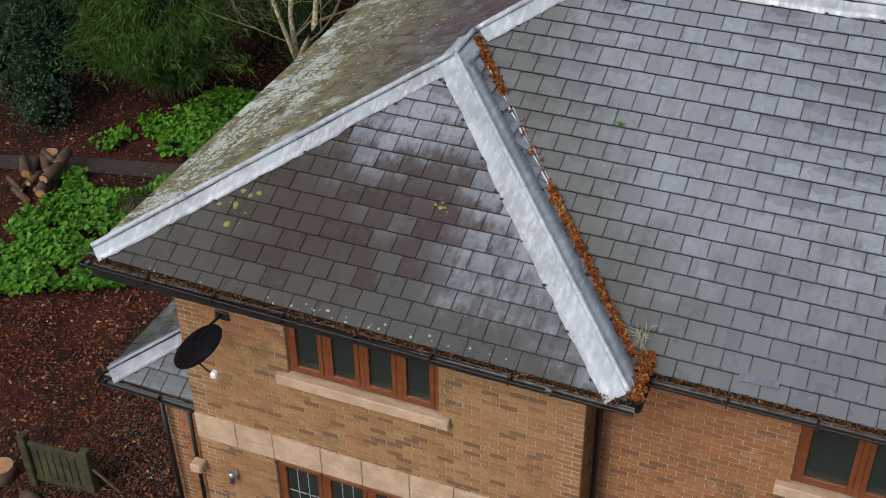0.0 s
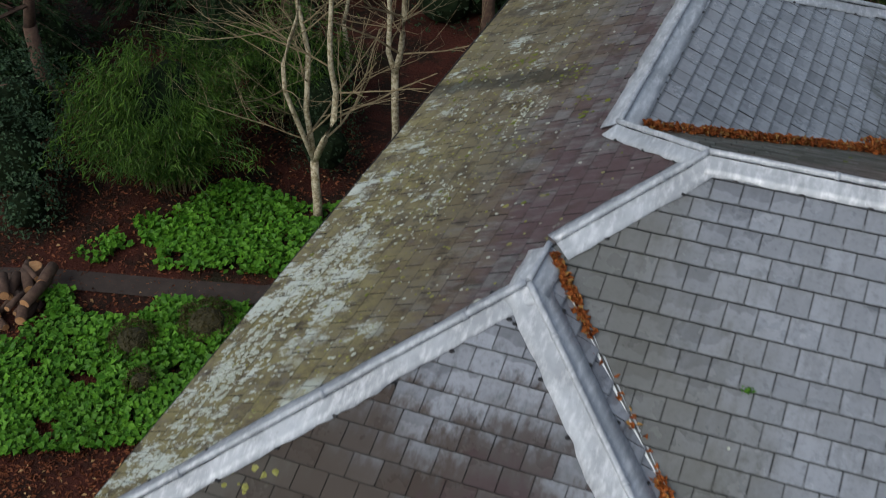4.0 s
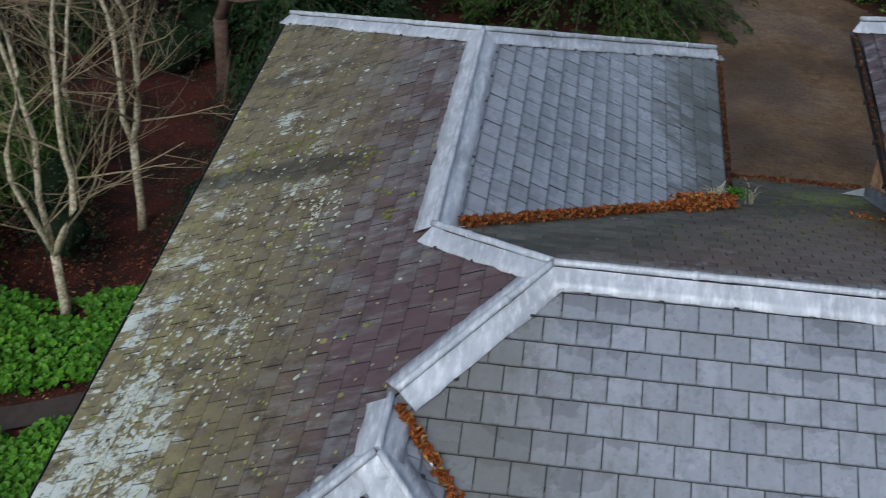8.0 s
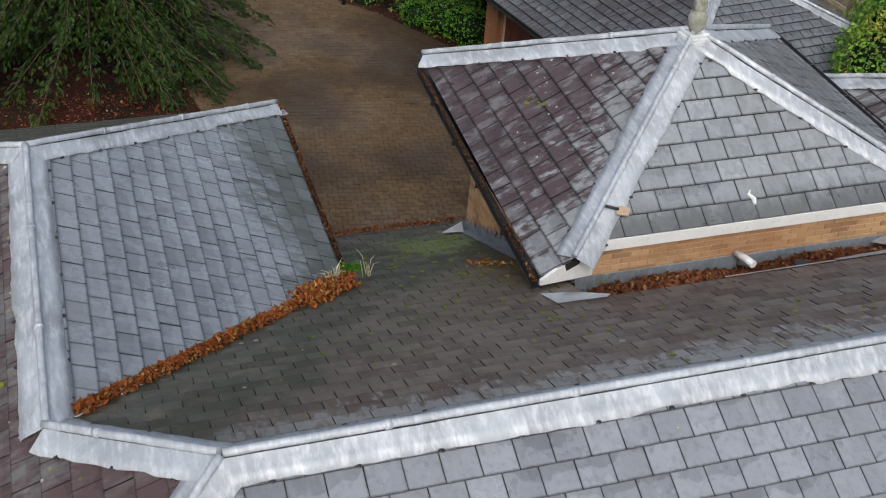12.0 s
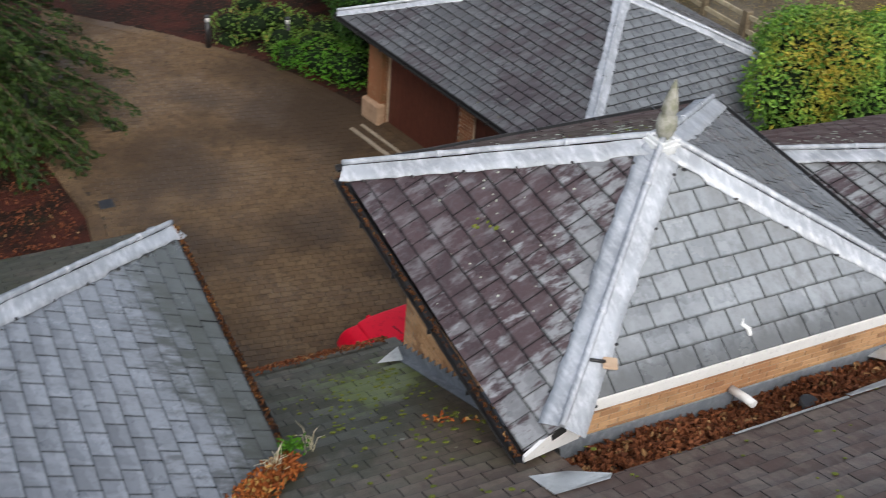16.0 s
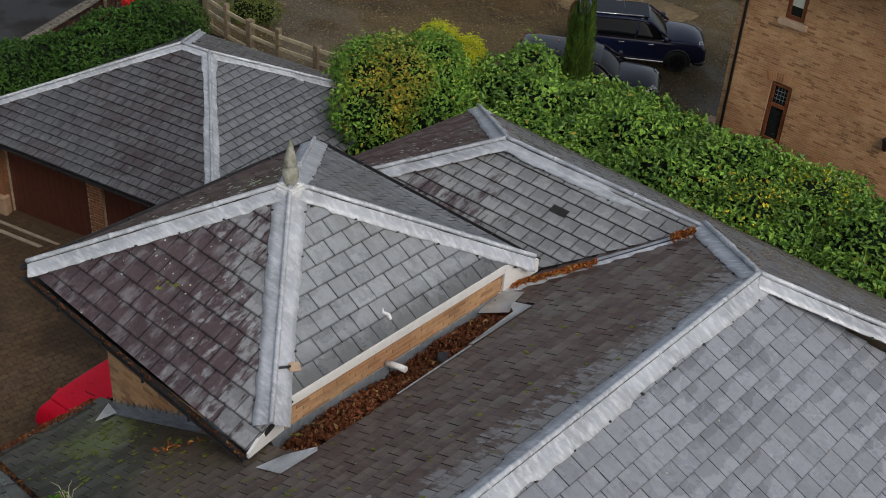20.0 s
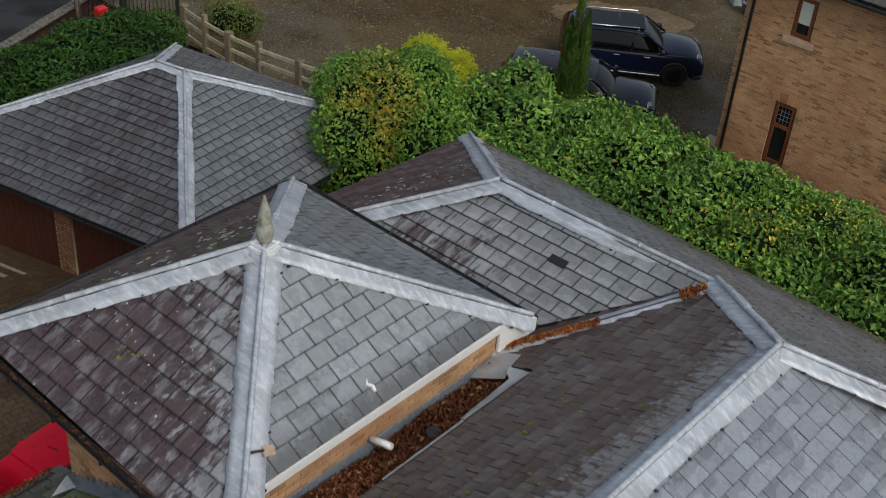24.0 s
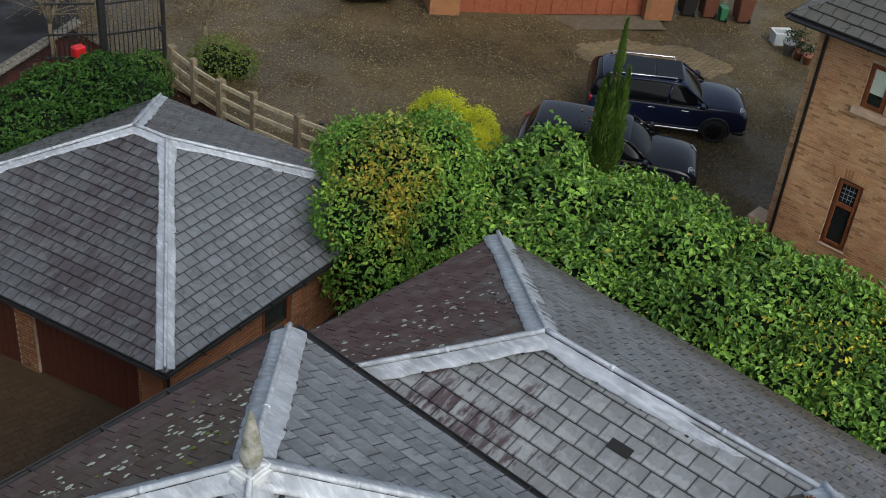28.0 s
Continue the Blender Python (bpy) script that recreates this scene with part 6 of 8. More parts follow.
pipe(garage, [(15.3, 17.65, 2.1), (15.52, 17.9, 1.85), (15.53, 17.92, 0.0)], 0.035)

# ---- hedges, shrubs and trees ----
# near-black green that stands in for shade deep between the leaves
CORE = simple_mat("inner_shade", (0.006, 0.012, 0.005), (0.012, 0.02, 0.008), 6, 0.95, 0, 0.01, 0, 0.1)


def along(points, step, width, height, rnd, r=(0.55, 0.8), squash=0.8):
    """Clumps set along a hedge line."""
    out = []
    for (ax, ay), (bx, by) in zip(points, points[1:]):
        d = math.hypot(bx - ax, by - ay)
        for k in range(int(d / step) + 1):
            f = k * step / d
            for side in np.arange(-width / 2, width / 2 + 0.01, 0.75):
                s = rnd.uniform(*r)
                nx, ny_ = -(by - ay) / d, (bx - ax) / d
                h = height * (1 - 0.3 * abs(side) / max(width, 0.1)) + rnd.gauss(0, 0.2)
                out.append((ax + (bx - ax) * f + nx * side + rnd.gauss(0, 0.12), ay + (by - ay) * f + ny_ * side + rnd.gauss(0, 0.12), h - s * squash, s, s, s * squash))
                if abs(side) > width / 2 - 0.8:
                    out.append((ax + (bx - ax) * f + nx * side * 1.03, ay + (by - ay) * f + ny_ * side * 1.03, h * 0.45, s, s, max(h * 0.5, 0.3)))
    return out


rnd = random.Random(31)
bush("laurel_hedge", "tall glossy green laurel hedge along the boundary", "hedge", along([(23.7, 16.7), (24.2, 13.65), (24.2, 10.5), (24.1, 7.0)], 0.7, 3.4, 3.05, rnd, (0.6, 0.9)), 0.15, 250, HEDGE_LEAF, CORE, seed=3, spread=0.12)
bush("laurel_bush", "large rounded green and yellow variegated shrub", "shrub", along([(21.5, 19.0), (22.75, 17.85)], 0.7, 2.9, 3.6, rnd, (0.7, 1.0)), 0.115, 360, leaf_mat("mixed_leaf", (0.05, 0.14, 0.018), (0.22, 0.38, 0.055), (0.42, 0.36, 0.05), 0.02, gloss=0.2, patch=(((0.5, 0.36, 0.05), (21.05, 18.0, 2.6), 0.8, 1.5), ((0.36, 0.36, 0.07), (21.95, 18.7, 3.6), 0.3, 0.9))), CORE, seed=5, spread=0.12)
bush("low_shrub", "bright green low shrub at the garage corner", "shrub", [(20.6, 16.3, 0.75, 0.8, 0.7, 1.1), (20.95, 17.1, 1.15, 0.7, 0.7, 0.9)], 0.07, 260, leaf_mat("small_leaf", (0.05, 0.12, 0.02), (0.1, 0.2, 0.03)), CORE, seed=7)
bush("golden_shrub", "clipped golden yellow conifer shrub", "shrub", [(25.1, 20.1, 1.45, 0.75, 0.9, 1.15), (25.5, 19.35, 1.3, 0.6, 0.6, 1.1)], 0.07, 900, YELLOW_LEAF, simple_mat("golden_core", (0.4, 0.4, 0.01), (0.48, 0.46, 0.02), 6, 0.9, 0), "blade", 9)
bush("yellow_sprays", "yellow flowering sprays among dark leaves", "shrub", [(23.25, 9.35, 2.5, 0.7, 0.8, 0.6), (24.7, 8.65, 2.6, 0.7, 0.8, 0.6)], 0.11, 320, leaf_mat("spray_leaf", (0.07, 0.16, 0.025), (0.2, 0.3, 0.05), (0.62, 0.52, 0.04), 0.16), CORE, seed=11, spread=0.2)
# darker leaf for this hedge; its lesser light is put into the colour
bush("laurel_hedge", "dense green laurel hedge behind the garage", "hedge", along([(14.9, 27.5), (17.1, 26.9), (20.05, 26.9), (21.5, 26.9)], 0.8, 2.6, 1.9, rnd, (0.6, 0.85)), 0.13, 190, leaf_mat("shaded_hedge_leaf", (0.016, 0.05, 0.009), (0.062, 0.14, 0.022)), CORE, seed=13)
bush("ivy_bank", "ivy tumbling over the fence end", "shrub", [(21.8, 27.5, 0.95, 0.8, 0.7, 0.6), (22.5, 27.8, 0.95, 0.6, 0.7, 0.5)], 0.1, 200, leaf_mat("ivy_leaf", (0.03, 0.08, 0.014), (0.11, 0.21, 0.035)), CORE, seed=15)
bush("court_shrub", "small green shrub beside the fence in the court", "shrub", [(24.4, 27.4, 0.85, 0.6, 0.6, 0.55), (24.7, 26.9, 0.8, 0.5, 0.5, 0.45)], 0.09, 480, leaf_mat("olive_leaf", (0.07, 0.11, 0.025), (0.17, 0.2, 0.045)), CORE, seed=17, spread=0.16)
# plants north of the drive
bush("bedding_shrub", "low bright green shrubs edging the drive", "shrub", along([(14.3, 26.2), (13.6, 27.3), (12.6, 28.5), (11.7, 29.8)], 0.8, 1.2, 0.15, rnd, (0.35, 0.55)), 0.09, 110, leaf_mat("bed_leaf", (0.06, 0.12, 0.018), (0.15, 0.25, 0.045), (0.3, 0.26, 0.06), 0.06), CORE, seed=19)
bush("dark_shrub", "deep green shrub by the drive", "shrub", [(14.0, 25.9, 0.0, 0.7, 0.7, 0.5), (13.6, 26.5, -0.05, 0.7, 0.7, 0.45), (13.0, 27.1, -0.15, 0.5, 0.5, 0.35)], 0.08, 220, IVY_LEAF, CORE, seed=21)

# slim cypress in the hedge
cyp = thing("cypress", "slim dark green upright cypress rising from the hedge", "tree", at=(27.2, 16.95, rise(27.2)))
bm = bmesh.new()
tube(bm, [(0, 0, 0), (0.02, 0, 2), (0, 0.03, 4.2)], [0.1, 0.07, 0.02], 7)
part("trunk", bm, BARK_BROWN, cyp)
spots = []
leaders = [(0, 0, 4.75, 0.3)] + [(0.26 * math.cos(q), 0.26 * math.sin(q), rnd.uniform(2.9, 4.0), rnd.uniform(0.2, 0.3)) for q in (0.3, 1.4, 2.5, 3.6, 4.6, 5.6)]
for k in range(12000):
    ox, oy, top, wide = leaders[k % 7]
    f = rnd.random() ** 0.85
    z = 0.4 + (top - 0.4) * f
    r = wide * min(1, 2.5 * f + 0.4) * (1 - f) ** 0.6 * (0.7 + 0.7 * abs(noise.noise(Vector((z * 2.2, ox * 9, oy * 9)))))
    a = rnd.uniform(0, 6.283)
    d = Vector((math.cos(a), math.sin(a), 0))
    spots.append((Vector((ox, oy, z)) + d * r * rnd.uniform(0.5, 1.15), d, d * 0.4 + Vector((0, 0, 1))))
leaves("crown", spots, 0.13, leaf_mat("cypress_leaf", (0.035, 0.082, 0.014), (0.14, 0.22, 0.036)), "", "", "", cyp, "blade", 41, 0.7, 0.1)

# ground cover in the garden
spots = []
for k in range(33000):
    x, y = rnd.uniform(-8.7, -0.6), rnd.uniform(4.0, 13.8)
    band = 9.72 + 0.24 * (x + 5.5)
    edge = noise.noise(Vector((x * 0.5, y * 0.5, 3.0)))
    one = 4.55 + 0.5 * (x + 6.5) < y < band - 0.45 and x > -7.9 + 0.6 * edge + 0.6 * max(0, 6.6 - y)
    two = band + 0.5 < y < 13.0 + edge and x > -8.1 + edge + 0.4 * (y - 10)
    thin = noise.noise(Vector((x * 1.7, y * 1.7, 7.0)))
    if (one or two) and edge > -0.45 and thin > -0.4 + 0.3 * (x < -7.2):
        spots.append(((x, y, land(x, y) + rnd.uniform(0.1, 0.3) + 0.1 * edge), (0, -0.2, 1)))
leaves("ground_cover", spots, 0.145, IVY_LEAF, "bright green broad-leaved ground cover", "ground cover", "stuff", None, "round", 43, 0.75, 0.2)
DOME_LEAF = leaf_mat("brown_leaf", (0.045, 0.045, 0.016), (0.09, 0.075, 0.028))
for k, (x, y, s) in enumerate(((-5.5, 7.85, 0.52), (-4.5, 8.75, 0.6), (-4.75, 7.0, 0.35))):
    bush("dome_shrub", "small brownish dome-shaped shrub in green leaves", "shrub", [(x, y, land(x, y) + 0.22, s * 0.85, s * 0.85, s * 0.8)], 0.09, 420, DOME_LEAF, simple_mat("dome_core%d" % k, (0.04, 0.035, 0.015), (0.05, 0.045, 0.02), 6, 0.9, 0), "blade", 60 + k, group="dome shrubs")


def bamboo(x, y, h, r, count, seed, material, label, name="bamboo"):
    """An arching evergreen of many canes with narrow leaves."""
    rnd = random.Random(seed)
    ob = thing(name, label, "shrub")
    z0 = land(x, y)
    spots = []
    canes = bmesh.new()
    for k in range(count):
        a, lean, l = rnd.uniform(0, 6.283), rnd.uniform(0.1, 1.0), h * rnd.uniform(0.55, 1.05)
        d = Vector((math.cos(a), math.sin(a), 0))
        p = Vector((x, y, z0)) + d * rnd.uniform(0, 0.35 * r)
        pts = []
        for j in range(9):
            f = j / 8
            pts.append(p + d * r * lean * f ** 1.6 + Vector((0, 0, l * (f - 0.42 * lean * f ** 3))))
        tube(canes, pts, [0.014 * (1 - 0.8 * j / 8) for j in range(9)], 3, False)
        for j in range(2, 9):
            for q in range(20):
                c = pts[j] + Vector((rnd.gauss(0, 0.16), rnd.gauss(0, 0.16), rnd.gauss(0, 0.12)))
                spots.append((c, Vector((rnd.gauss(0, 0.5), rnd.gauss(0, 0.5), 1)), d * 0.6 + Vector((rnd.gauss(0, 0.6), rnd.gauss(0, 0.6), -0.7))))
    part("cane", canes, BARK_TWIG, ob)
    leaves("crown", spots, 0.17, material, "", "", "", ob, "blade", seed, 0.7, 0.15)
    # filler lump in the shade colour, behind the canes
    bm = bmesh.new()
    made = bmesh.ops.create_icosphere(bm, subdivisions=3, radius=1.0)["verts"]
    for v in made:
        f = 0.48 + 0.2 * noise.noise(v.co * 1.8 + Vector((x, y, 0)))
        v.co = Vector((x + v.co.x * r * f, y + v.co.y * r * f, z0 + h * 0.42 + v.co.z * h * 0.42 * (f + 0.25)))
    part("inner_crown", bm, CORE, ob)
    return ob


bamboo(-7.9, 13.0, 3.6, 2.1, 170, 3, BAMBOO_LEAF, "tall arching bamboo with narrow green leaves")
bamboo(-6.7, 16.3, 3.0, 1.5, 60, 4, BAMBOO_LEAF, "darker arching bamboo behind the shrubs")
bush("evergreen_shrub", "dark blue-green evergreen shrub under the trees", "shrub", [(-10.4, 11.1, 0.4, 0.9, 0.9, 1.0), (-11.1, 12.3, 0.8, 1.0, 1.0, 1.2), (-11.8, 11.2, 0.6, 0.9, 0.8, 1.0), (-9.7, 10.3, -0.1, 0.6, 0.6, 0.6)], 0.1, 300, leaf_mat("blue_leaf", (0.022, 0.05, 0.026), (0.07, 0.125, 0.06)), CORE, "leaf", 71, spread=0.2)
bush("evergreen_shrub", "loose dark evergreen shrub in deep shade", "shrub", [(-4.8, 14.2, 0.2, 0.7, 0.7, 0.7), (-5.6, 15.4, 0.4, 0.9, 0.9, 0.9), (-2.4, 15.6, 0.2, 0.7, 0.7, 0.8)], 0.08, 120, SHRUB_LEAF, CORE, "leaf", 72, spread=0.18)


def bare_tree(name, label, x, y, stems, height, r, seed, bark, twig, depth=3, spread=0.42, bend=0.09, low=0.24, reach=1.0):
    """A leafless tree. bend: how crooked its stems are. low: where the trunk forks. reach: how far the limbs go out."""
    rnd = random.Random(seed)
    ob = thing(name, label, "tree", at=(x, y, land(x, y)))
    trunk, limbs, twigs = bmesh.new(), bmesh.new(), bmesh.new()
    fork = height * low
    foot = Vector((rnd.uniform(-0.1, 0.1), rnd.uniform(-0.1, 0.1), fork))
    tube(trunk, [(0, 0, -0.1), foot * 0.3 + Vector((0.02, 0, 0)), foot * 0.6, foot], [r * 1.3, r * 1.05, r, r * 0.95], 8)
    for k in range(stems):
        a = 6.283 * k / stems + rnd.uniform(-0.4, 0.4)
        out = 0.17 + bend * 1.2 * (stems > 1)
        d = Vector((math.cos(a) * out, math.sin(a) * out, 1)).normalized()
        pts, radii = [foot.copy()], [r * (0.85 - 0.1 * k)]
        for j in range(1, 13):
            d = (d + Vector((rnd.gauss(0, bend), rnd.gauss(0, bend), 0.07))).normalized()
            pts.append(pts[-1] + d * (height - fork) / 12)
            radii.append(radii[0] * (1 - 0.07 * j))
        tube(trunk, pts, radii, 7)
        for j in range(1, 12):
            for q in range(rnd.choice((1, 1, 1, 2))):
                b = rnd.uniform(0, 6.283)
                side = Vector((math.cos(b), math.sin(b), rnd.uniform(0.0, 0.9)))
                grow(limbs, pts[j], side, reach * height * rnd.uniform(0.16, 0.36) * (1.15 - 0.06 * j), radii[j] * rnd.uniform(0.25, 0.45), depth - 1, rnd, spread, 4, 0.1, twigs)
    part("trunk", trunk, bark, ob)
    part("limb", limbs, twig, ob)
    part("twig", twigs, twig, ob, "", "stuff")
    return ob


bare_tree("birch_tree", "bare birch with pale bark and several stems", -4.25, 12.65, 3, 8.6, 0.09, 5, BARK_PALE, BARK_TWIG, bend=0.13, low=0.17, reach=0.9)
bare_tree("birch_tree", "bare birch leaning beside the roof", -3.78, 15.5, 2, 8.0, 0.085, 6, BARK_PALE, BARK_TWIG, bend=0.13, low=0.25, reach=0.9)
bare_tree("birch_tree", "slender bare birch further into the wood", -6.3, 18.4, 1, 6.0, 0.06, 7, BARK_PALE, BARK_TWIG)
for k, (x, y, h) in enumerate(((-12.35, 14.5, 9), (-14.5, 17.5, 9), (-8.5, 19.5, 9), (-12, 9.5, 8), (-3.5, 20.5, 8), (-15.5, 13, 9), (-6.6, 23.0, 9), (-11.5, 24.0, 9))):
    bare_tree("woodland_tree", "dark bare woodland tree with rough brown bark", x, y, 1, h, 0.17, 80 + k, BARK_BROWN, BARK_BROWN, 2)
for k, (x, y) in enumerate(((-12.5, 20.5), (-7.5, 17.0), (-10.5, 18.0), (-2.0, 18.4), (-0.5, 17.0), (-14, 15.5), (-5, 21.5), (-9, 22.5), (-13.5, 11.5), (-0.5, 21.5), (1.2, 16.8))):
    bush("woodland_shrub", "dark evergreen undergrowth in the wood", "shrub", [(x, y, land(x, y) + 0.5, 1.1, 1.0, 0.9), (x + 0.8, y + 0.6, land(x, y) + 0.7, 0.9, 0.9, 1.0)], 0.11, 70, SHRUB_LEAF, CORE, "leaf", 90 + k, spread=0.2)


def conifer(x, y, h, r, seed, label, leaf=None):
    """A drooping evergreen with layered sprays."""
    rnd = random.Random(seed)
    ob = thing("conifer", label, "tree", at=(x, y, land(x, y)))
    bm = bmesh.new()
    tube(bm, [(0, 0, 0), (0.05, 0, h * 0.5), (0, 0, h)], [0.22, 0.14, 0.03], 8)
    part("trunk", bm, BARK_BROWN, ob)
    limbs, spots = bmesh.new(), []
    for k in range(200):
        f = rnd.random() ** 1.5
        z, l = h * (0.12 + 0.86 * f), r * (1.05 - f) * rnd.uniform(0.7, 1.1)
        a = rnd.uniform(0, 6.283)
        d = Vector((math.cos(a), math.sin(a), 0))
        pts = [Vector((0, 0, z)) + d * l * q / 6 + Vector((0, 0, 0.1 * l * q / 6 - 0.45 * l * (q / 6) ** 2)) for q in range(7)]
        tube(limbs, pts, [0.03 * (1 - q / 7) + 0.004 for q in range(7)], 4, False)
        side = d.cross(Vector((0, 0, 1)))
        for q in range(int(260 * l / r) + 20):
            g = rnd.uniform(0.2, 1.02) * 6
            i = min(int(g), 5)
            p = pts[i].lerp(pts[i + 1], g - i)
            w = rnd.gauss(0, 0.3) * (1.1 - g / 8)
            spots.append((p + side * w + Vector((0, 0, -0.35 * abs(w) + rnd.gauss(0, 0.03))), Vector((0, 0, 1)) + d * 0.3, d + side * w * 3 + Vector((0, 0, -0.5))))
    part("limb", limbs, BARK_BROWN, ob, "", "stuff")
    leaves("crown", spots, 0.15, leaf or CONIFER_LEAF, "", "", "", ob, "leaf", seed, 0.75, 0.15)
    return ob


conifer(4.7, 27.2, 8.4, 4.5, 3, "drooping dark green conifer beside the drive")
conifer(-0.5, 27.0, 8.0, 3.8, 4, "large dark conifer in the wood")
DEEP_LEAF = leaf_mat("deep_conifer_leaf", (0.008, 0.022, 0.006), (0.025, 0.055, 0.014))
# trees added to keep sky light off the woodland floor
for k, (x, y, h) in enumerate(((-11.5, 20.5, 11), (-15.5, 15.5, 11), (-6.5, 24.0, 10), (-2.5, 23.5, 9))):
    conifer(x, y, h, 3.4, 10 + k, "added tall dark conifer that shades the wood", DEEP_LEAF)
# bare shrub near the gate
bare_tree("bare_shrub", "bare straw-coloured shrub by the gate", 25.0, 28.5, 4, 3.4, 0.05, 121, BARK_DULL, BARK_DULL, 3, 0.6)
bare_tree("bare_shrub", "bare weeping shrub beside the lane", 21.5, 30.5, 5, 4.2, 0.07, 122, BARK_DULL, BARK_DULL, 3, 0.6)

# ---- log pile, planter and garden odds ----
rnd = random.Random(44)
stack = [(-6.9, 6.9), (-7.0, 7.3), (-6.7, 7.55), (-7.2, 7.7), (-6.9, 7.95), (-7.15, 8.2), (-6.75, 7.2), (-7.3, 7.2), (-7.05, 7.6), (-6.8, 7.75), (-7.4, 7.9), (-7.1, 7.0), (-6.85, 7.4), (-7.25, 7.5), (-7.0, 7.8), (-7.3, 8.1), (-6.6, 7.0), (-6.7, 7.3), (-6.95, 7.1), (-7.2, 7.35), (-6.75, 7.9), (-7.0, 8.05)]
for k, (x, y) in enumerate(stack):
    r, l = rnd.uniform(0.05, 0.12), rnd.uniform(0.4, 0.8)
    x, y = x - 1.15, y + 0.55
    log = thing("log", "sawn log with pale orange cut end in a pile", "log", "log pile", at=(x, y, land(x, y) + r + (0.16 if k > 9 else 0.0) + (0.14 if k > 16 else 0.0)), rz=rnd.uniform(0, 75))
    bm = bmesh.new()
    tube(bm, [(0, 0, 0), (0, l * 0.5, 0.01), (0, l, 0)], [r, r * 1.03, r * 0.96], 10)
    part("bark", bm, BARK_BROWN, log)
    bm = bmesh.new()
    tube(bm, [(0, -0.006, 0), (0, 0.004, 0)], r * 0.88, 12)
    part("cut_end", bm, CUT_WOOD, log)
stump = thing("tree_stump", "low sawn stump with pale top", "stump", at=(-8.5, 8.9, land(-8.5, 8.9)))
bm = bmesh.new()
tube(bm, [(0, 0, 0), (0, 0, 0.32)], [0.26, 0.2], 12)
part("bark", bm, BARK_BROWN, stump)
bm = bmesh.new()
tube(bm, [(0, 0, 0.32), (0, 0, 0.335)], 0.185, 12)
part("cut_end", bm, CUT_WOOD, stump)
stump = thing("log_round", "thick sawn log round lying on gravel", "log", at=(-3.24, 0.69, land(-3.24, 0.69)))
bm = bmesh.new()
tube(bm, [(0, 0, 0), (0, 0, 0.3)], 0.2, 14)
part("bark", bm, BARK_BROWN, stump)
bm = bmesh.new()
tube(bm, [(0, 0, 0.3), (0, 0, 0.312)], 0.185, 14)
part("cut_end", bm, CUT_WOOD, stump)
gate = thing("garden_gate", "small mossy wooden gate between two posts", "gate", at=(-2.62, 0.7, -0.33), rz=3)
for x in (0.0, 1.08):
    part("post", boxes(((x - 0.07, -0.07, 0.0), (x + 0.07, 0.07, 1.12)), bevel=0.015), MOSSY_WOOD, gate)
part("top_rail", boxes(((0.07, -0.03, 0.9), (1.01, 0.03, 1.0)), bevel=0.01), MOSSY_WOOD, gate)
part("bottom_rail", boxes(((0.07, -0.03, 0.2), (1.01, 0.03, 0.3)), bevel=0.01), MOSSY_WOOD, gate)
for k in range(7):
    part("slat", boxes(((0.09 + 0.132 * k, -0.012, 0.16), (0.205 + 0.132 * k, 0.012, 0.92)), bevel=0.005), MOSSY_WOOD, gate)
brace = bmesh.new()
tube(brace, [(1.15, 0, 0.75), (1.75, 0.1, 0.02)], 0.025, 6)
part("brace", brace, BARK_BROWN, gate)
for k, (x, y) in enumerate(((-2.4, 0.35), (-2.05, 0.33))):
    log = thing("log", "short split log against the garden gate", "log", "gate logs", at=(x, y, -0.22), rz=75 + 20 * k)
    bm = bmesh.new()
    tube(bm, [(0, -0.2, 0), (0, 0.2, 0)], 0.11, 10)
    part("bark", bm, BARK_BROWN if not k else CUT_WOOD, log)

# ---- drive lights, railing ----
for x, y in ((11.32, 28.6), (13.16, 27.93)):
    b = thing("bollard_light", "black bollard light with pale head beside the drive", "bollard light", "drive lights", at=(x, y, land(x, y)))
    bm = bmesh.new()
    tube(bm, [(0, 0, 0), (0, 0, 0.75)], 0.06, 12)
    part("post", bm, IRON, b)
    bm = bmesh.new()
    tube(bm, [(0, 0, 0.75), (0, 0, 0.86)], 0.055, 12)
    part("lens", bm, WHITE, b)
    bm = bmesh.new()
    tube(bm, [(0, 0, 0.86), (0, 0, 0.9)], 0.065, 12)
    part("cap", bm, IRON, b)
rail = thing("railing", "black iron railing at the edge of the drive", "railing", at=(6.5, 25.55, fall(25)), rz=100)
for x in (0.0, 0.9, 1.8):
    part("post", boxes(((x - 0.03, -0.03, 0), (x + 0.03, 0.03, 1.25)), bevel=0.006), IRON, rail)
for z in (0.3, 0.55, 0.8, 1.05):
    part("bar", boxes(((0.03, -0.015, z), (1.77, 0.015, z + 0.03))), IRON, rail)

# ---- fence and gate to the court ----
RAIL_WOOD = simple_mat("bleached_rail", (0.32, 0.27, 0.17), (0.46, 0.4, 0.27), 6, 0.85)
fence = thing("fence", "weathered post and rail fence with wire", "fence", at=(0, 0, 0.56))
FP = [(22.95, 27.35), (22.8, 26.3), (22.75, 25.2), (22.83, 24.08), (23.05, 22.72), (23.35, 21.4)]
for k, (x, y) in enumerate(FP):
    w = 0.075 if k % 2 else 0.1
    part("post", boxes(((x - w, y - w, 0), (x + w, y + w, 1.15 + 0.1 * (k % 2))), bevel=0.015), FENCE_WOOD, fence)
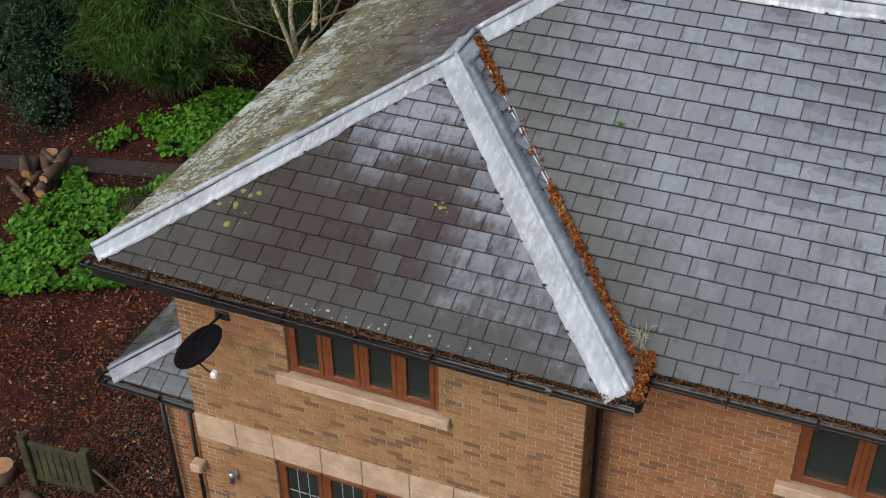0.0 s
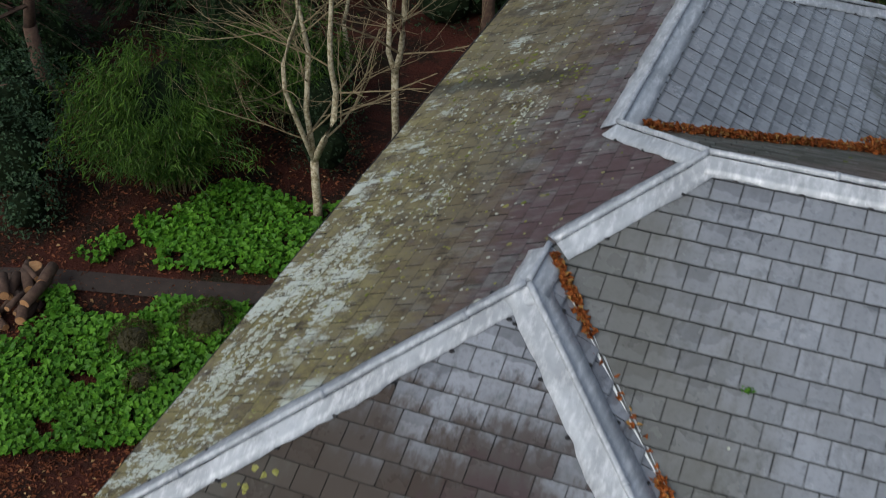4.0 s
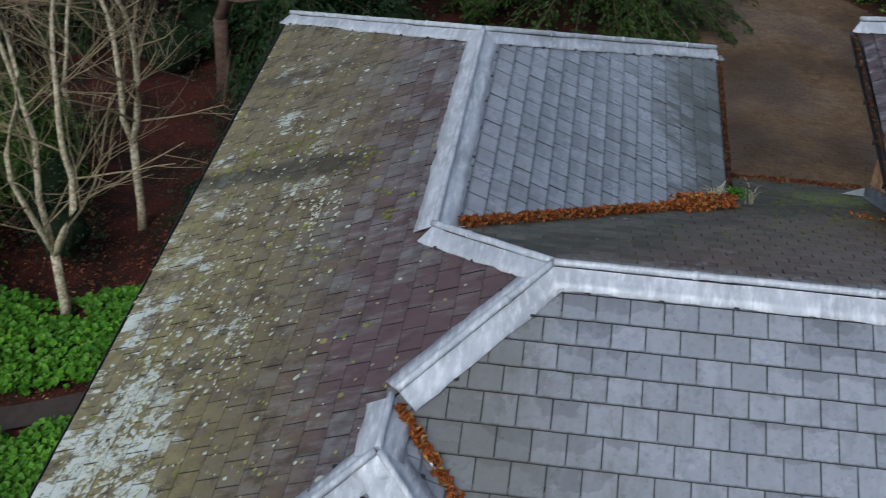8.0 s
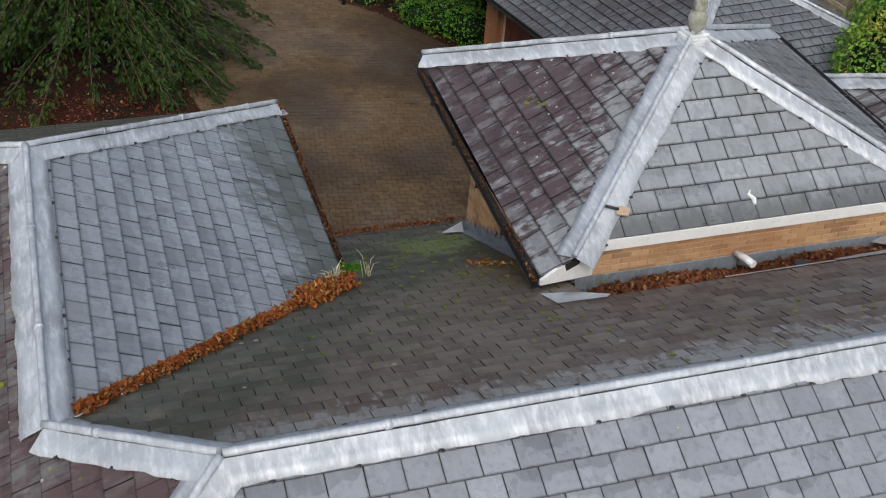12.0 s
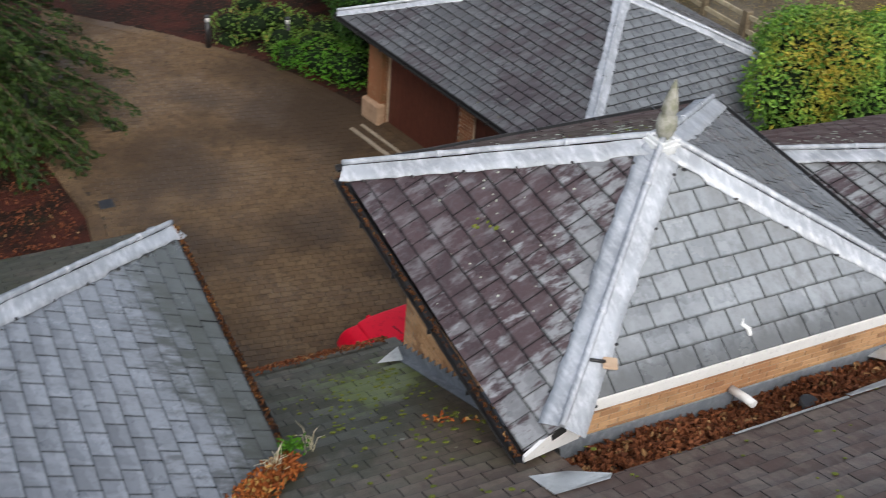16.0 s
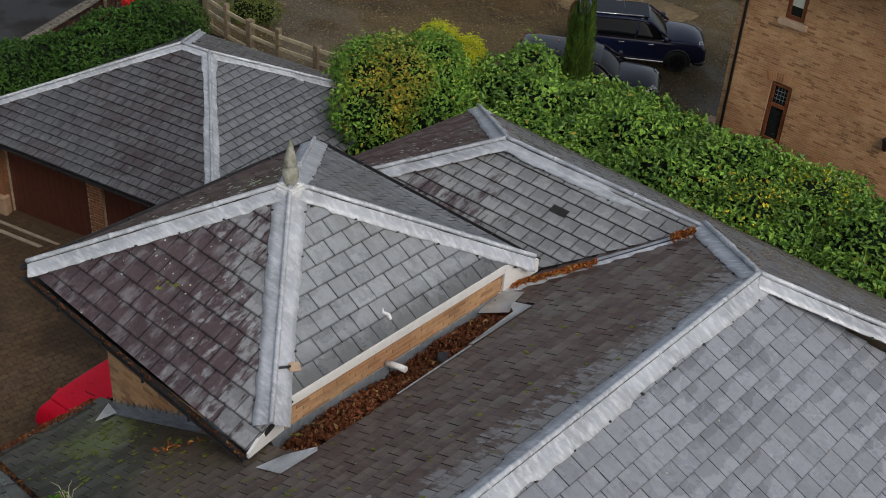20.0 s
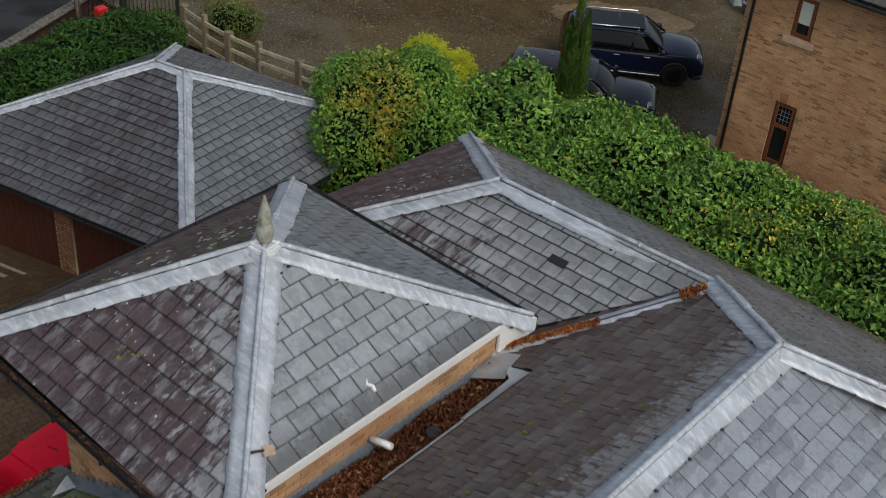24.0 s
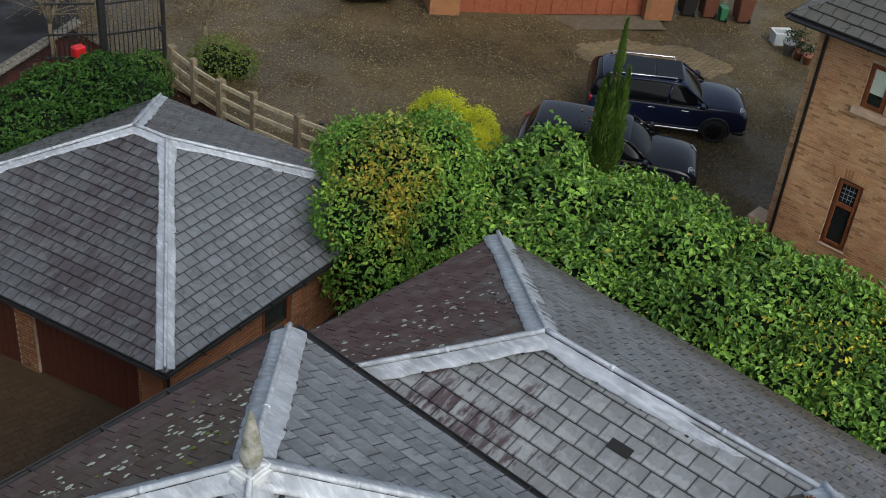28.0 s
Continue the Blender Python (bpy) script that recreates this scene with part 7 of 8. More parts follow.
for (ax, ay), (bx, by) in zip(FP, FP[1:]):
    for z in (0.25, 0.65, 1.02):
        d = Vector((bx - ax, by - ay, 0))
        m = Matrix.Translation((ax, ay, z)) @ Matrix.Rotation(math.atan2(d.y, d.x), 4, "Z")
        part("rail", boxes(((0.0, -0.06, -0.06), (d.length, -0.015, 0.06)), m=m, bevel=0.008), RAIL_WOOD, fence)
gate = thing("iron_gate", "tall black iron gate leaf with upright bars", "gate", at=(22.2, 29.22, 0.57), rz=-19)
for x, w, h in ((0.0, 0.09, 2.05), (1.6, 0.05, 1.95)):
    part("post", boxes(((x - w, -w, 0), (x + w, w, h)), bevel=0.01), IRON, gate)
for z in (0.25, 0.9, 1.75):
    part("rail", boxes(((0.09, -0.02, z), (1.55, 0.02, z + 0.05))), IRON, gate)
for k in range(12):
    bm = bmesh.new()
    tube(bm, [(0.17 + 0.118 * k, 0, 0.1), (0.17 + 0.118 * k, 0, 1.95)], 0.011, 6)
    part("bar", bm, IRON, gate)
part("latch", boxes(((1.5, -0.06, 0.8), (1.62, 0.06, 0.98)), bevel=0.01), IRON, gate)
gate = thing("iron_gate", "black iron side gate panel by the lane", "gate", at=(21.05, 30.1, 0.57), rz=-35)
for z in (0.25, 0.9, 1.75):
    part("rail", boxes(((0.0, -0.02, z), (1.3, 0.02, z + 0.05))), IRON, gate)
for k in range(10):
    bm = bmesh.new()
    tube(bm, [(0.1 + 0.12 * k, 0, 0.1), (0.1 + 0.12 * k, 0, 1.95)], 0.011, 6)
    part("bar", bm, IRON, gate)
RED = simple_mat("red_paint", (0.5, 0.012, 0.015), (0.55, 0.02, 0.02), 4, 0.4, 0)
pb = thing("post_box", "small red letter box on a post", "post box", at=(21.5, 29.3, 0.57))
part("post", boxes(((-0.04, -0.04, 0), (0.04, 0.04, 0.5)), bevel=0.008), IRON, pb)
part("box_body", boxes(((-0.16, -0.13, 0.5), (0.16, 0.13, 0.8)), bevel=0.03), RED, pb)


# ---- cars ----
def paint(name, c):
    m = mat(name, c, 0.12, 0.0, 0.3)
    b = m.node_tree.nodes["Principled BSDF"]
    b.inputs["Coat Weight"].default_value, b.inputs["Coat Roughness"].default_value = 0.12, 0.04
    n = Nodes(m)
    n.rough(n.band(n.noise(3, 4), 0.3, 0.7, 0.08, 0.18))
    return m


TYRE = simple_mat("tyre_rubber", (0.012, 0.012, 0.012), (0.02, 0.02, 0.02), 12, 0.85)
RIM = mat("dark_alloy", (0.03, 0.03, 0.032), 0.35, 0.8)
CHROME = mat("chrome_trim", (0.7, 0.7, 0.7), 0.15, 1.0)
LAMP_GLASS = mat("lamp_glass", (0.24, 0.25, 0.27), 0.1, 0.3, 0.8)
TAIL = mat("tail_lamp", (0.35, 0.01, 0.015), 0.2, 0, 0.7)
CAR_GLASS = mat("car_glass", (0.004, 0.005, 0.006), 0.03, 0, 0.14)


def loft(stations):
    """Rings of (x, [(y, z), ...]) for the right half, mirrored and skinned."""
    bm = bmesh.new()
    rings = []
    for x, half in stations:
        ring = [bm.verts.new((x, y, z)) for y, z in half] + [bm.verts.new((x, -y, z)) for y, z in reversed(half) if y > 1e-4]
        rings.append(ring)
    for a, b in zip(rings, rings[1:]):
        n = len(a)
        for j in range(n):
            bm.faces.new((a[j], a[(j + 1) % n], b[(j + 1) % n], b[j])).smooth = True
    bm.faces.new(rings[0][::-1])
    bm.faces.new(rings[-1])
    bmesh.ops.recalc_face_normals(bm, faces=bm.faces)
    return bm


def rounded(ob):
    mod = ob.modifiers.new("rounding", "SUBSURF")
    mod.levels = mod.render_levels = 2


def car(name, label, at, rz, L, W, H, color, rails=False, spec="suv", cabin=None):
    ob = thing(name, label, "car", "parked cars", at=at, rz=rz)
    w, h = W / 2, H
    belt = 0.64 * h
    hood = 0.64 * h

    def body(x, low, top, ww, crown=0.03):
        return (x, [(0.0, low), (ww * 0.8, low), (ww * 0.98, low + 0.12), (ww, 0.45 * top), (ww * 0.985, 0.75 * top), (ww * 0.93, top - 0.02), (ww * 0.82, top + 0.01), (ww * 0.45, top + crown), (0.0, top + crown * 1.3)])

    a = L / 2
    tail = 0.6 * h if spec != "saloon" else 0.58 * h
    stations = [body(-a, 0.32, tail - 0.18, w * 0.8), body(-a + 0.08, 0.24, tail, w * 0.9), body(-a + 0.5, 0.2, belt, w), body(-0.3, 0.2, belt, w), body(a - 1.35, 0.2, belt - 0.01, w), body(a - 0.75, 0.2, hood - 0.01, w * 0.985, 0.06), body(a - 0.36, 0.21, hood - 0.05, w * 0.96, 0.06), body(a - 0.14, 0.23, hood - 0.12, w * 0.9, 0.05), body(a - 0.03, 0.25, hood - 0.2, w * 0.83, 0.03), body(a + 0.01, 0.27, hood - 0.27, w * 0.76, 0.01), body(a + 0.02, 0.3, hood - 0.33, w * 0.7, 0.0)]
    upright = cabin or rails
    if upright:
        stations[:2] = [body(-a + 0.02, 0.4, tail - 0.12, w * 0.88), body(-a + 0.08, 0.3, tail + 0.02, w * 0.96)]
    shell = part("body", loft(stations), color, ob)
    rounded(shell)

    def cab(x, top, ww, tw):
        return (x, [(0.0, belt - 0.04), (ww, belt - 0.04), (ww * 0.985, belt + 0.03), (tw, top - 0.06), (tw * 0.93, top - 0.015), (tw * 0.5, top + 0.012), (0.0, top + 0.02)])

    back = -a + (0.02 if cabin else 0.06 if rails else 0.16)
    glass = part("greenhouse", loft([cab(back, belt + 0.02, w * 0.9, w * 0.86), *([cab(back + 0.02, h - 0.32, w * 0.92, w * 0.86), cab(back + 0.12, h - 0.14, w * 0.93, w * 0.82)] if upright else []), cab(back + 0.28, h - 0.09, w * 0.93, w * 0.74), cab(back + 0.6, h - 0.02, w * 0.94, w * 0.74), cab(0.1, h, w * 0.94, w * 0.74), cab(a - 1.75, h - 0.08, w * 0.94, w * 0.73), cab(a - 1.15, belt + 0.02, w * 0.9, w * 0.86)]), cabin or CAR_GLASS, shell, "" if cabin else "dark tinted windows")
    rounded(glass)
    def lid(x, top, ww):
        return (x, [(0.0, top - 0.06), (ww * 0.96, top - 0.08), (ww, top - 0.05), (ww * 0.97, top - 0.02), (ww * 0.88, top), (ww * 0.5, top + 0.018), (0.0, top + 0.024)])

    rounded(part("roof_panel", loft([lid(back + 0.26, h - 0.07, w * 0.72), lid(back + 0.3, h - 0.055, w * 0.74), lid(back + 0.6, h, w * 0.76), lid(0.1, h + 0.012, w * 0.76), lid(a - 1.85, h - 0.035, w * 0.75), lid(a - 1.76, h - 0.065, w * 0.74), lid(a - 1.74, h - 0.075, w * 0.73)]), color, shell))
    for y in (-1, 1):
        for x0, x1 in ((back + 0.42, back + 0.52), (-0.05, 0.03)):
            bm = bmesh.new()
            tube(bm, [(x0, y * w * 0.945, belt - 0.02), (x1, y * w * 0.76, h - 0.06)], 0.035, 6)
            part("pillar", bm, color, shell)
        bm = bmesh.new()
        tube(bm, [(a - 1.12, y * w * 0.9, belt), (a - 1.78, y * w * 0.745, h - 0.07)], 0.035, 6)
        part("pillar", bm, color, shell)
        part("side_trim", boxes(((back + 0.2, y * w * 0.975 - 0.012, belt - 0.02), (a - 1.15, y * w * 0.975 + 0.012, belt + 0.012))), CHROME, shell, "bright waist trim")
        part("sill_trim", boxes(((-a + 1.25, y * w - 0.02, 0.26), (a - 1.25, y * w + 0.035, 0.31)), bevel=0.01), CHROME, shell, "bright sill strip")
        m = Matrix.Translation((a - 1.3, y * (w + 0.08), belt + 0.08))
        part("mirror", boxes(((-0.06, -0.09, -0.06), (0.08, 0.09, 0.07)), m=m, bevel=0.03), color, shell)
        for x in (-0.45, 0.45):
            part("door_handle", boxes(((x - 0.09, y * w * 1.0 - 0.015, belt - 0.16), (x + 0.09, y * w * 1.0 + 0.02, belt - 0.13)), bevel=0.006), CHROME, shell)
        mh = Matrix.Translation((a - 0.16, y * w * 0.66, hood - 0.15)) @ Matrix.Rotation(radians(y * 28), 4, "Z") @ Matrix.Rotation(radians(52), 4, "Y")
        lamp_bm = lathe([(0.1, -0.06), (0.125, 0.0), (0.115, 0.018), (0.07, 0.03), (0.01, 0.034)], 20)
        bmesh.ops.transform(lamp_bm, matrix=mh, verts=lamp_bm.verts)
        head = part("headlight", lamp_bm, LAMP_GLASS, shell, "round clear headlamp")
        ring = bmesh.new()
        tube(ring, [(0.125 * math.cos(q), 0.125 * math.sin(q), 0.015) for q in (6.2832 * k / 20 for k in range(21))], 0.014, 6)
        bmesh.ops.transform(ring, matrix=mh, verts=ring.verts)
        part("bezel", ring, CHROME, head, "bright ring")
        part("tail_light", boxes(((-a + 0.06, y * w * 0.8 - 0.09, belt - 0.3), (-a + 0.16, y * w * 0.8 + 0.09, belt - 0.08)), bevel=0.03), TAIL, shell, "red tail lamp")
        if rails:
            bm = bmesh.new()
            tube(bm, [(back + 0.45, y * w * 0.68, h), (back + 0.6, y * w * 0.69, h + 0.06), (0.1, y * w * 0.69, h + 0.09), (a - 2.0, y * w * 0.68, h + 0.03), (a - 2.1, y * w * 0.68, h - 0.03)], 0.02, 6)
            part("roof_rail", bm, CHROME, shell, "silver roof rail")
        for x in (-a + 0.85, a - 0.85):
            wheel = bmesh.new()
            r = 0.33
            prof = [(r - 0.1, -0.1), (r - 0.02, -0.1), (r, -0.07), (r, 0.07), (r - 0.02, 0.1), (r - 0.1, 0.1)]
            rings = [[wheel.verts.new((q * math.cos(t), z, q * math.sin(t))) for t in (6.2832 * k / 24 for k in range(24))] for q, z in prof]
            for c, d in zip(rings, rings[1:] + rings[:1]):
                for k in range(24):
                    wheel.faces.new((c[k], c[(k + 1) % 24], d[(k + 1) % 24], d[k]))
            bmesh.ops.recalc_face_normals(wheel, faces=wheel.faces)
            mw = Matrix.Translation((x, y * (w - 0.055), r))
            bmesh.ops.transform(wheel, matrix=mw, verts=wheel.verts)
            tyre = part("tyre", wheel, TYRE, ob)
            arch = bmesh.new()
            tube(arch, [(x + (r + 0.05) * math.cos(q), y * (w - 0.005), r + (r + 0.05) * math.sin(q)) for q in (-0.25 + 3.64 * k / 14 for k in range(15))], 0.035, 6)
            part("arch_trim", arch, BLACK, shell, "black wheel arch trim")
            arch = bmesh.new()
            bmesh.ops.create_circle(arch, cap_ends=True, radius=r + 0.05, segments=28, matrix=Matrix.Translation((x, y * (w + 0.004), r + 0.02)) @ Matrix.Rotation(radians(90), 4, "X"))
            bmesh.ops.bisect_plane(arch, geom=arch.verts[:] + arch.edges[:] + arch.faces[:], plane_co=(0, 0, 0.22), plane_no=(0, 0, -1), clear_outer=True)
            part("wheel_well", arch, TYRE, shell)
            bm = bmesh.new()
            for k in range(10):
                box(bm, (0.03, -0.03, -0.016), (r - 0.09, 0.03, 0.016), mw @ Matrix.Translation((0, y * 0.06, 0)) @ Matrix.Rotation(6.2832 * k / 10, 4, "Y"))
            part("rim", bm, RIM, tyre)
            bm = bmesh.new()
            bmesh.ops.create_circle(bm, cap_ends=True, radius=r - 0.09, segments=20, matrix=mw @ Matrix.Translation((0, y * 0.02, 0)) @ Matrix.Rotation(radians(90), 4, "X"))
            part("hub_disc", bm, TYRE, tyre)
    part("bumper", boxes(((a - 0.4, -w * 0.9, 0.2), (a + 0.035, w * 0.9, 0.4)), bevel=0.09), BLACK, shell, "black lower bumper")
    part("grille", boxes(((a - 0.1, -w * 0.45, 0.42), (a - 0.015, w * 0.45, 0.62)), bevel=0.02), BLACK, shell)
    part("plate", boxes(((a - 0.02, -0.26, 0.36), (a + 0.012, 0.26, 0.46))), WHITE, shell, "plain white number plate")
    part("wiper", boxes(((a - 1.12, -0.5, belt + 0.0), (a - 1.1, 0.35, belt + 0.02))), BLACK, shell)
    return ob


NAVY = paint("navy_paint", (0.008, 0.012, 0.035))
INK = paint("black_paint", (0.006, 0.007, 0.011))
CAR_RED = simple_mat("red_car_paint", (0.86, 0.006, 0.03), (0.9, 0.008, 0.035), 2, 0.5, 0, 0.01, 0, 0.15)
suv = car("suv", "dark navy compact suv with silver roof rails", (32.4, 18.4, rise(32.4) + 0.01), -54, 4.3, 1.8, 1.5, NAVY, True)
part("sunroof", boxes(((-1.45, -0.55, 1.515), (-0.45, 0.55, 1.545)), ((-0.42, -0.55, 1.52), (0.3, 0.55, 1.545)), bevel=0.006), CAR_GLASS, suv, "dark glass sunroof").matrix_parent_inverse = Matrix()
car("hatchback", "black hatchback with leaves on its roof", (28.75, 17.75, rise(28.75) + 0.01), -61, 4.5, 1.8, 1.36, INK)
red = car("hatchback", "bright red hatchback seen over the eave", (11.8, 15.15, fall(15.15) + 0.016), 5, 4.2, 1.8, 1.56, CAR_RED, cabin=CAR_RED)
car("hatchback", "dark red car parked across the court", (32.26, 30.0, rise(32.26) + 0.01), -122, 4.0, 1.72, 1.4, paint("dark_red_paint", (0.3, 0.01, 0.02)))
bm = bmesh.new()
tube(bm, [(-1.3, 0, 1.55), (-1.5, 0, 1.8)], 0.008, 5)
part("aerial", bm, BLACK, red).matrix_parent_inverse = Matrix()
part("rear_window", boxes(((-2.03, -0.5, 0.9), (-1.95, 0.5, 1.02)), bevel=0.03), CAR_GLASS, red).matrix_parent_inverse = Matrix()
rnd = random.Random(91)
leaves("fallen_leaves", [((28.4 + rnd.gauss(0, 0.35), 18.4 + rnd.gauss(0, 0.5), rise(28.5) + 1.4), (0, 0, 1)) for k in range(14)], 0.09, AUTUMN_LEAF, "few brown leaves on the black car roof", "leaf litter", "stuff")

# ---- neighbouring house ----
nh = thing("house", "neighbouring buff brick house with brown timber windows", "house", at=(0, -0.16, 0.57))
NX = 28.6
DARK_GLASS = mat("dark_glass", (0.015, 0.017, 0.017), 0.05, 0, 0.6)
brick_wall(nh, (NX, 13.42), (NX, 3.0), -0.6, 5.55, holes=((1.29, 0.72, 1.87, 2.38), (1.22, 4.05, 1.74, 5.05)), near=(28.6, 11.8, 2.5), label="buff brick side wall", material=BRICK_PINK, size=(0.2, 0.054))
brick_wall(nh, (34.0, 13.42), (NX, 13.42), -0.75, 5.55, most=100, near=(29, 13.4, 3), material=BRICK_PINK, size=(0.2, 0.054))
brick_wall(nh, (NX, 3.0), (34.0, 3.0), -0.75, 5.2, bricks=False)
brick_wall(nh, (34.0, 3.0), (34.0, 13.42), -0.75, 5.2, bricks=False)
n_w = Slope([(28.1, 13.95, 5.6), (28.1, 2.5, 5.6), (31.3, 5.7, 7.4), (31.3, 10.75, 7.4)], (0, -1, 0))
n_n = Slope([(34.5, 13.95, 5.6), (28.1, 13.95, 5.6), (31.3, 10.75, 7.4)], (-1, 0, 0))
n_e = Slope([(34.5, 2.5, 5.6), (34.5, 13.95, 5.6), (31.3, 10.75, 7.4), (31.3, 5.7, 7.4)], (0, 1, 0))
n_s = Slope([(28.1, 2.5, 5.6), (34.5, 2.5, 5.6), (31.3, 5.7, 7.4)], (1, 0, 0))
for k, s in enumerate((n_w, n_n, n_e, n_s)):
    slating(deck(nh, s, "roof", "wet grey slate slope"), s, SLATE_EAST, (28.5, 13, 5.3), seed=130 + k, most=120 if k < 2 else 0)
gutter(nh, (28.05, 13.95, 5.6), (28.05, 2.5, 5.6))
gutter(nh, (34.5, 14.0, 5.6), (28.1, 14.0, 5.6))
part("soffit", boxes(((28.12, 2.6, 5.45), (28.6, 13.9, 5.47)), ((28.6, 13.42, 5.45), (34.4, 13.9, 5.47))), BLACK, nh)
mw = Matrix.Translation((NX, 0, 0)) @ Matrix.Rotation(radians(-90), 4, "Z")


def side_window(z0, z1, u0, u1, rows, blind=False):
    """A narrow window in the neighbour's side wall, u measured southwards from y = 0."""
    def wb(*pairs, bevel=0.0):
        return boxes(*pairs, m=mw, bevel=bevel)
    w = part("window", wb(((u0, 0.04, z0), (u0 + 0.06, 0.14, z1)), ((u1 - 0.06, 0.04, z0), (u1, 0.14, z1)), ((u0 + 0.06, 0.04, z0), (u1 - 0.06, 0.14, z0 + 0.06)), ((u0 + 0.06, 0.04, z1 - 0.06), (u1 - 0.06, 0.14, z1)), bevel=0.006), WOOD, nh, "narrow brown timber window")
    cuts = [z0 + 0.06] + [z0 + (z1 - z0) * f for f in rows] + [z1 - 0.06]
    for a, b in zip(cuts, cuts[1:]):
        part("casement", wb(((u0 + 0.05, 0.02, a), (u0 + 0.11, 0.1, b)), ((u1 - 0.11, 0.02, a), (u1 - 0.05, 0.1, b)), ((u0 + 0.11, 0.02, a), (u1 - 0.11, 0.1, a + 0.05)), ((u0 + 0.11, 0.02, b - 0.05), (u1 - 0.11, 0.1, b)), bevel=0.005), WOOD, w)
        part("pane", wb(((u0 + 0.1, 0.06, a + 0.04), (u1 - 0.1, 0.07, b - 0.04))), DARK_GLASS, w)
    if blind:
        part("blind", wb(((u0 + 0.1, 0.045, z0 + 0.35), (u1 - 0.1, 0.056, z1 - 0.1))), simple_mat("blind_cloth", (0.5, 0.55, 0.47), (0.56, 0.6, 0.52), 3, 0.8), w, "pale green roller blind")
    return w


NWU = -12.13
lower = side_window(0.72, 2.38, NWU, NWU + 0.58, (0.62,))
part("sill", boxes(((NWU - 0.02, -0.03, 0.68), (NWU + 0.6, 0.05, 0.72)), m=mw, bevel=0.006), STONE, lower, "narrow pale sill")
for k in range(3):
    part("lead_bar", boxes(((NWU + 0.2 + 0.09 * k, 0.048, 1.84), (NWU + 0.21 + 0.09 * k, 0.058, 2.24)), m=mw), LEAD_DARK, lower)
    part("lead_bar", boxes(((NWU + 0.14, 0.046, 1.92 + 0.11 * k), (NWU + 0.44, 0.056, 1.93 + 0.11 * k)), m=mw), LEAD_DARK, lower)
upper = side_window(4.05, 5.05, -12.2, -11.68, (), True)
part("sill", boxes(((-12.32, -0.1, 3.9), (-11.56, 0.1, 4.046)), m=mw, bevel=0.012), STONE, upper, "pale stone sill")
for k in range(13):
    f = (k - 6) / 6
    fan = mw @ Matrix.Translation((NWU + 0.26 + 0.36 * f, 0, 2.4 - 0.04 * f * f)) @ Matrix.Rotation(0.32 * f, 4, "Y")
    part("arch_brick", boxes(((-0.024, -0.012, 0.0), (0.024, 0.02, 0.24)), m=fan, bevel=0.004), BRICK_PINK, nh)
pipe(nh, [(28.2, 13.3, 5.52), (28.52, 13.22, 5.3), (28.54, 13.22, -0.5)], 0.04)
part("flue_vent", boxes(((-10.0, -0.1, 0.35), (-9.65, 0.02, 0.62)), m=mw, bevel=0.02), WHITE, nh, "white plastic boiler vent")
for x, y, z in ((28.75, 13.62, 0.42), (30.1, 13.66, 0.3)):
    part("step_stone", boxes(((x, y - 0.18, -0.5), (x + 0.55, y + 0.32, z)), bevel=0.02), STONE, nh, "pale stone block at the corner")
wl_ = thing("wall_lantern", "black wall lantern on the neighbouring house", "wall light", at=(28.5, 8.72, 2.5))
part("bracket", boxes(((0.0, -0.05, -0.15), (0.1, 0.05, 0.15)), bevel=0.01), IRON, wl_)
part("cage", lathe([(0.05, -0.16), (0.1, 0.1), (0.13, 0.12), (0.03, 0.22)], 6), IRON, wl_)

# ---- garage and bins across the court ----
fg = thing("garage", "far brick garage with wide red-brown doors", "garage", at=(32.44, 27.08, -0.08), rz=-37.7)
for x in (0.0, 6.98):
    part("pier", boxes(((x, -0.25, 0), (x + 0.95, 0.3, 2.6)), bevel=0.01), BRICK_RED, fg)
part("lintel", boxes(((0.95, -0.05, 2.2), (6.98, 0.3, 2.6))), BRICK_RED, fg)
part("rear_wall", boxes(((0, 5.2, 0), (7.93, 5.5, 2.6)), ((0, 0.3, 0), (0.3, 5.2, 2.6)), ((7.63, 0.3, 0), (7.93, 5.2, 2.6))), BRICK_RED, fg)
part("roof", boxes(((-0.4, -0.5, 2.6), (8.33, 5.9, 2.75)), bevel=0.02), SLATE_GARAGE, fg)
dd = part("garage_door", boxes(((0.95, 0.1, 0.04), (6.98, 0.15, 2.2))), DOOR_BROWN, fg)
RUST = simple_mat("orange_boards", (0.22, 0.06, 0.025), (0.28, 0.085, 0.035), 6, 0.55)
for k in range(12):
    part("board", boxes(((0.97 + 0.5 * k, 0.07, 0.06), (1.46 + 0.5 * k, 0.11, 2.18)), bevel=0.008), RUST, dd)
part("apron", boxes(((0.6, -0.9, 0.0), (7.5, 0.1, 0.035)), bevel=0.01), simple_mat("apron_concrete", (0.1, 0.08, 0.052), (0.13, 0.105, 0.07), 5, 0.8), fg)


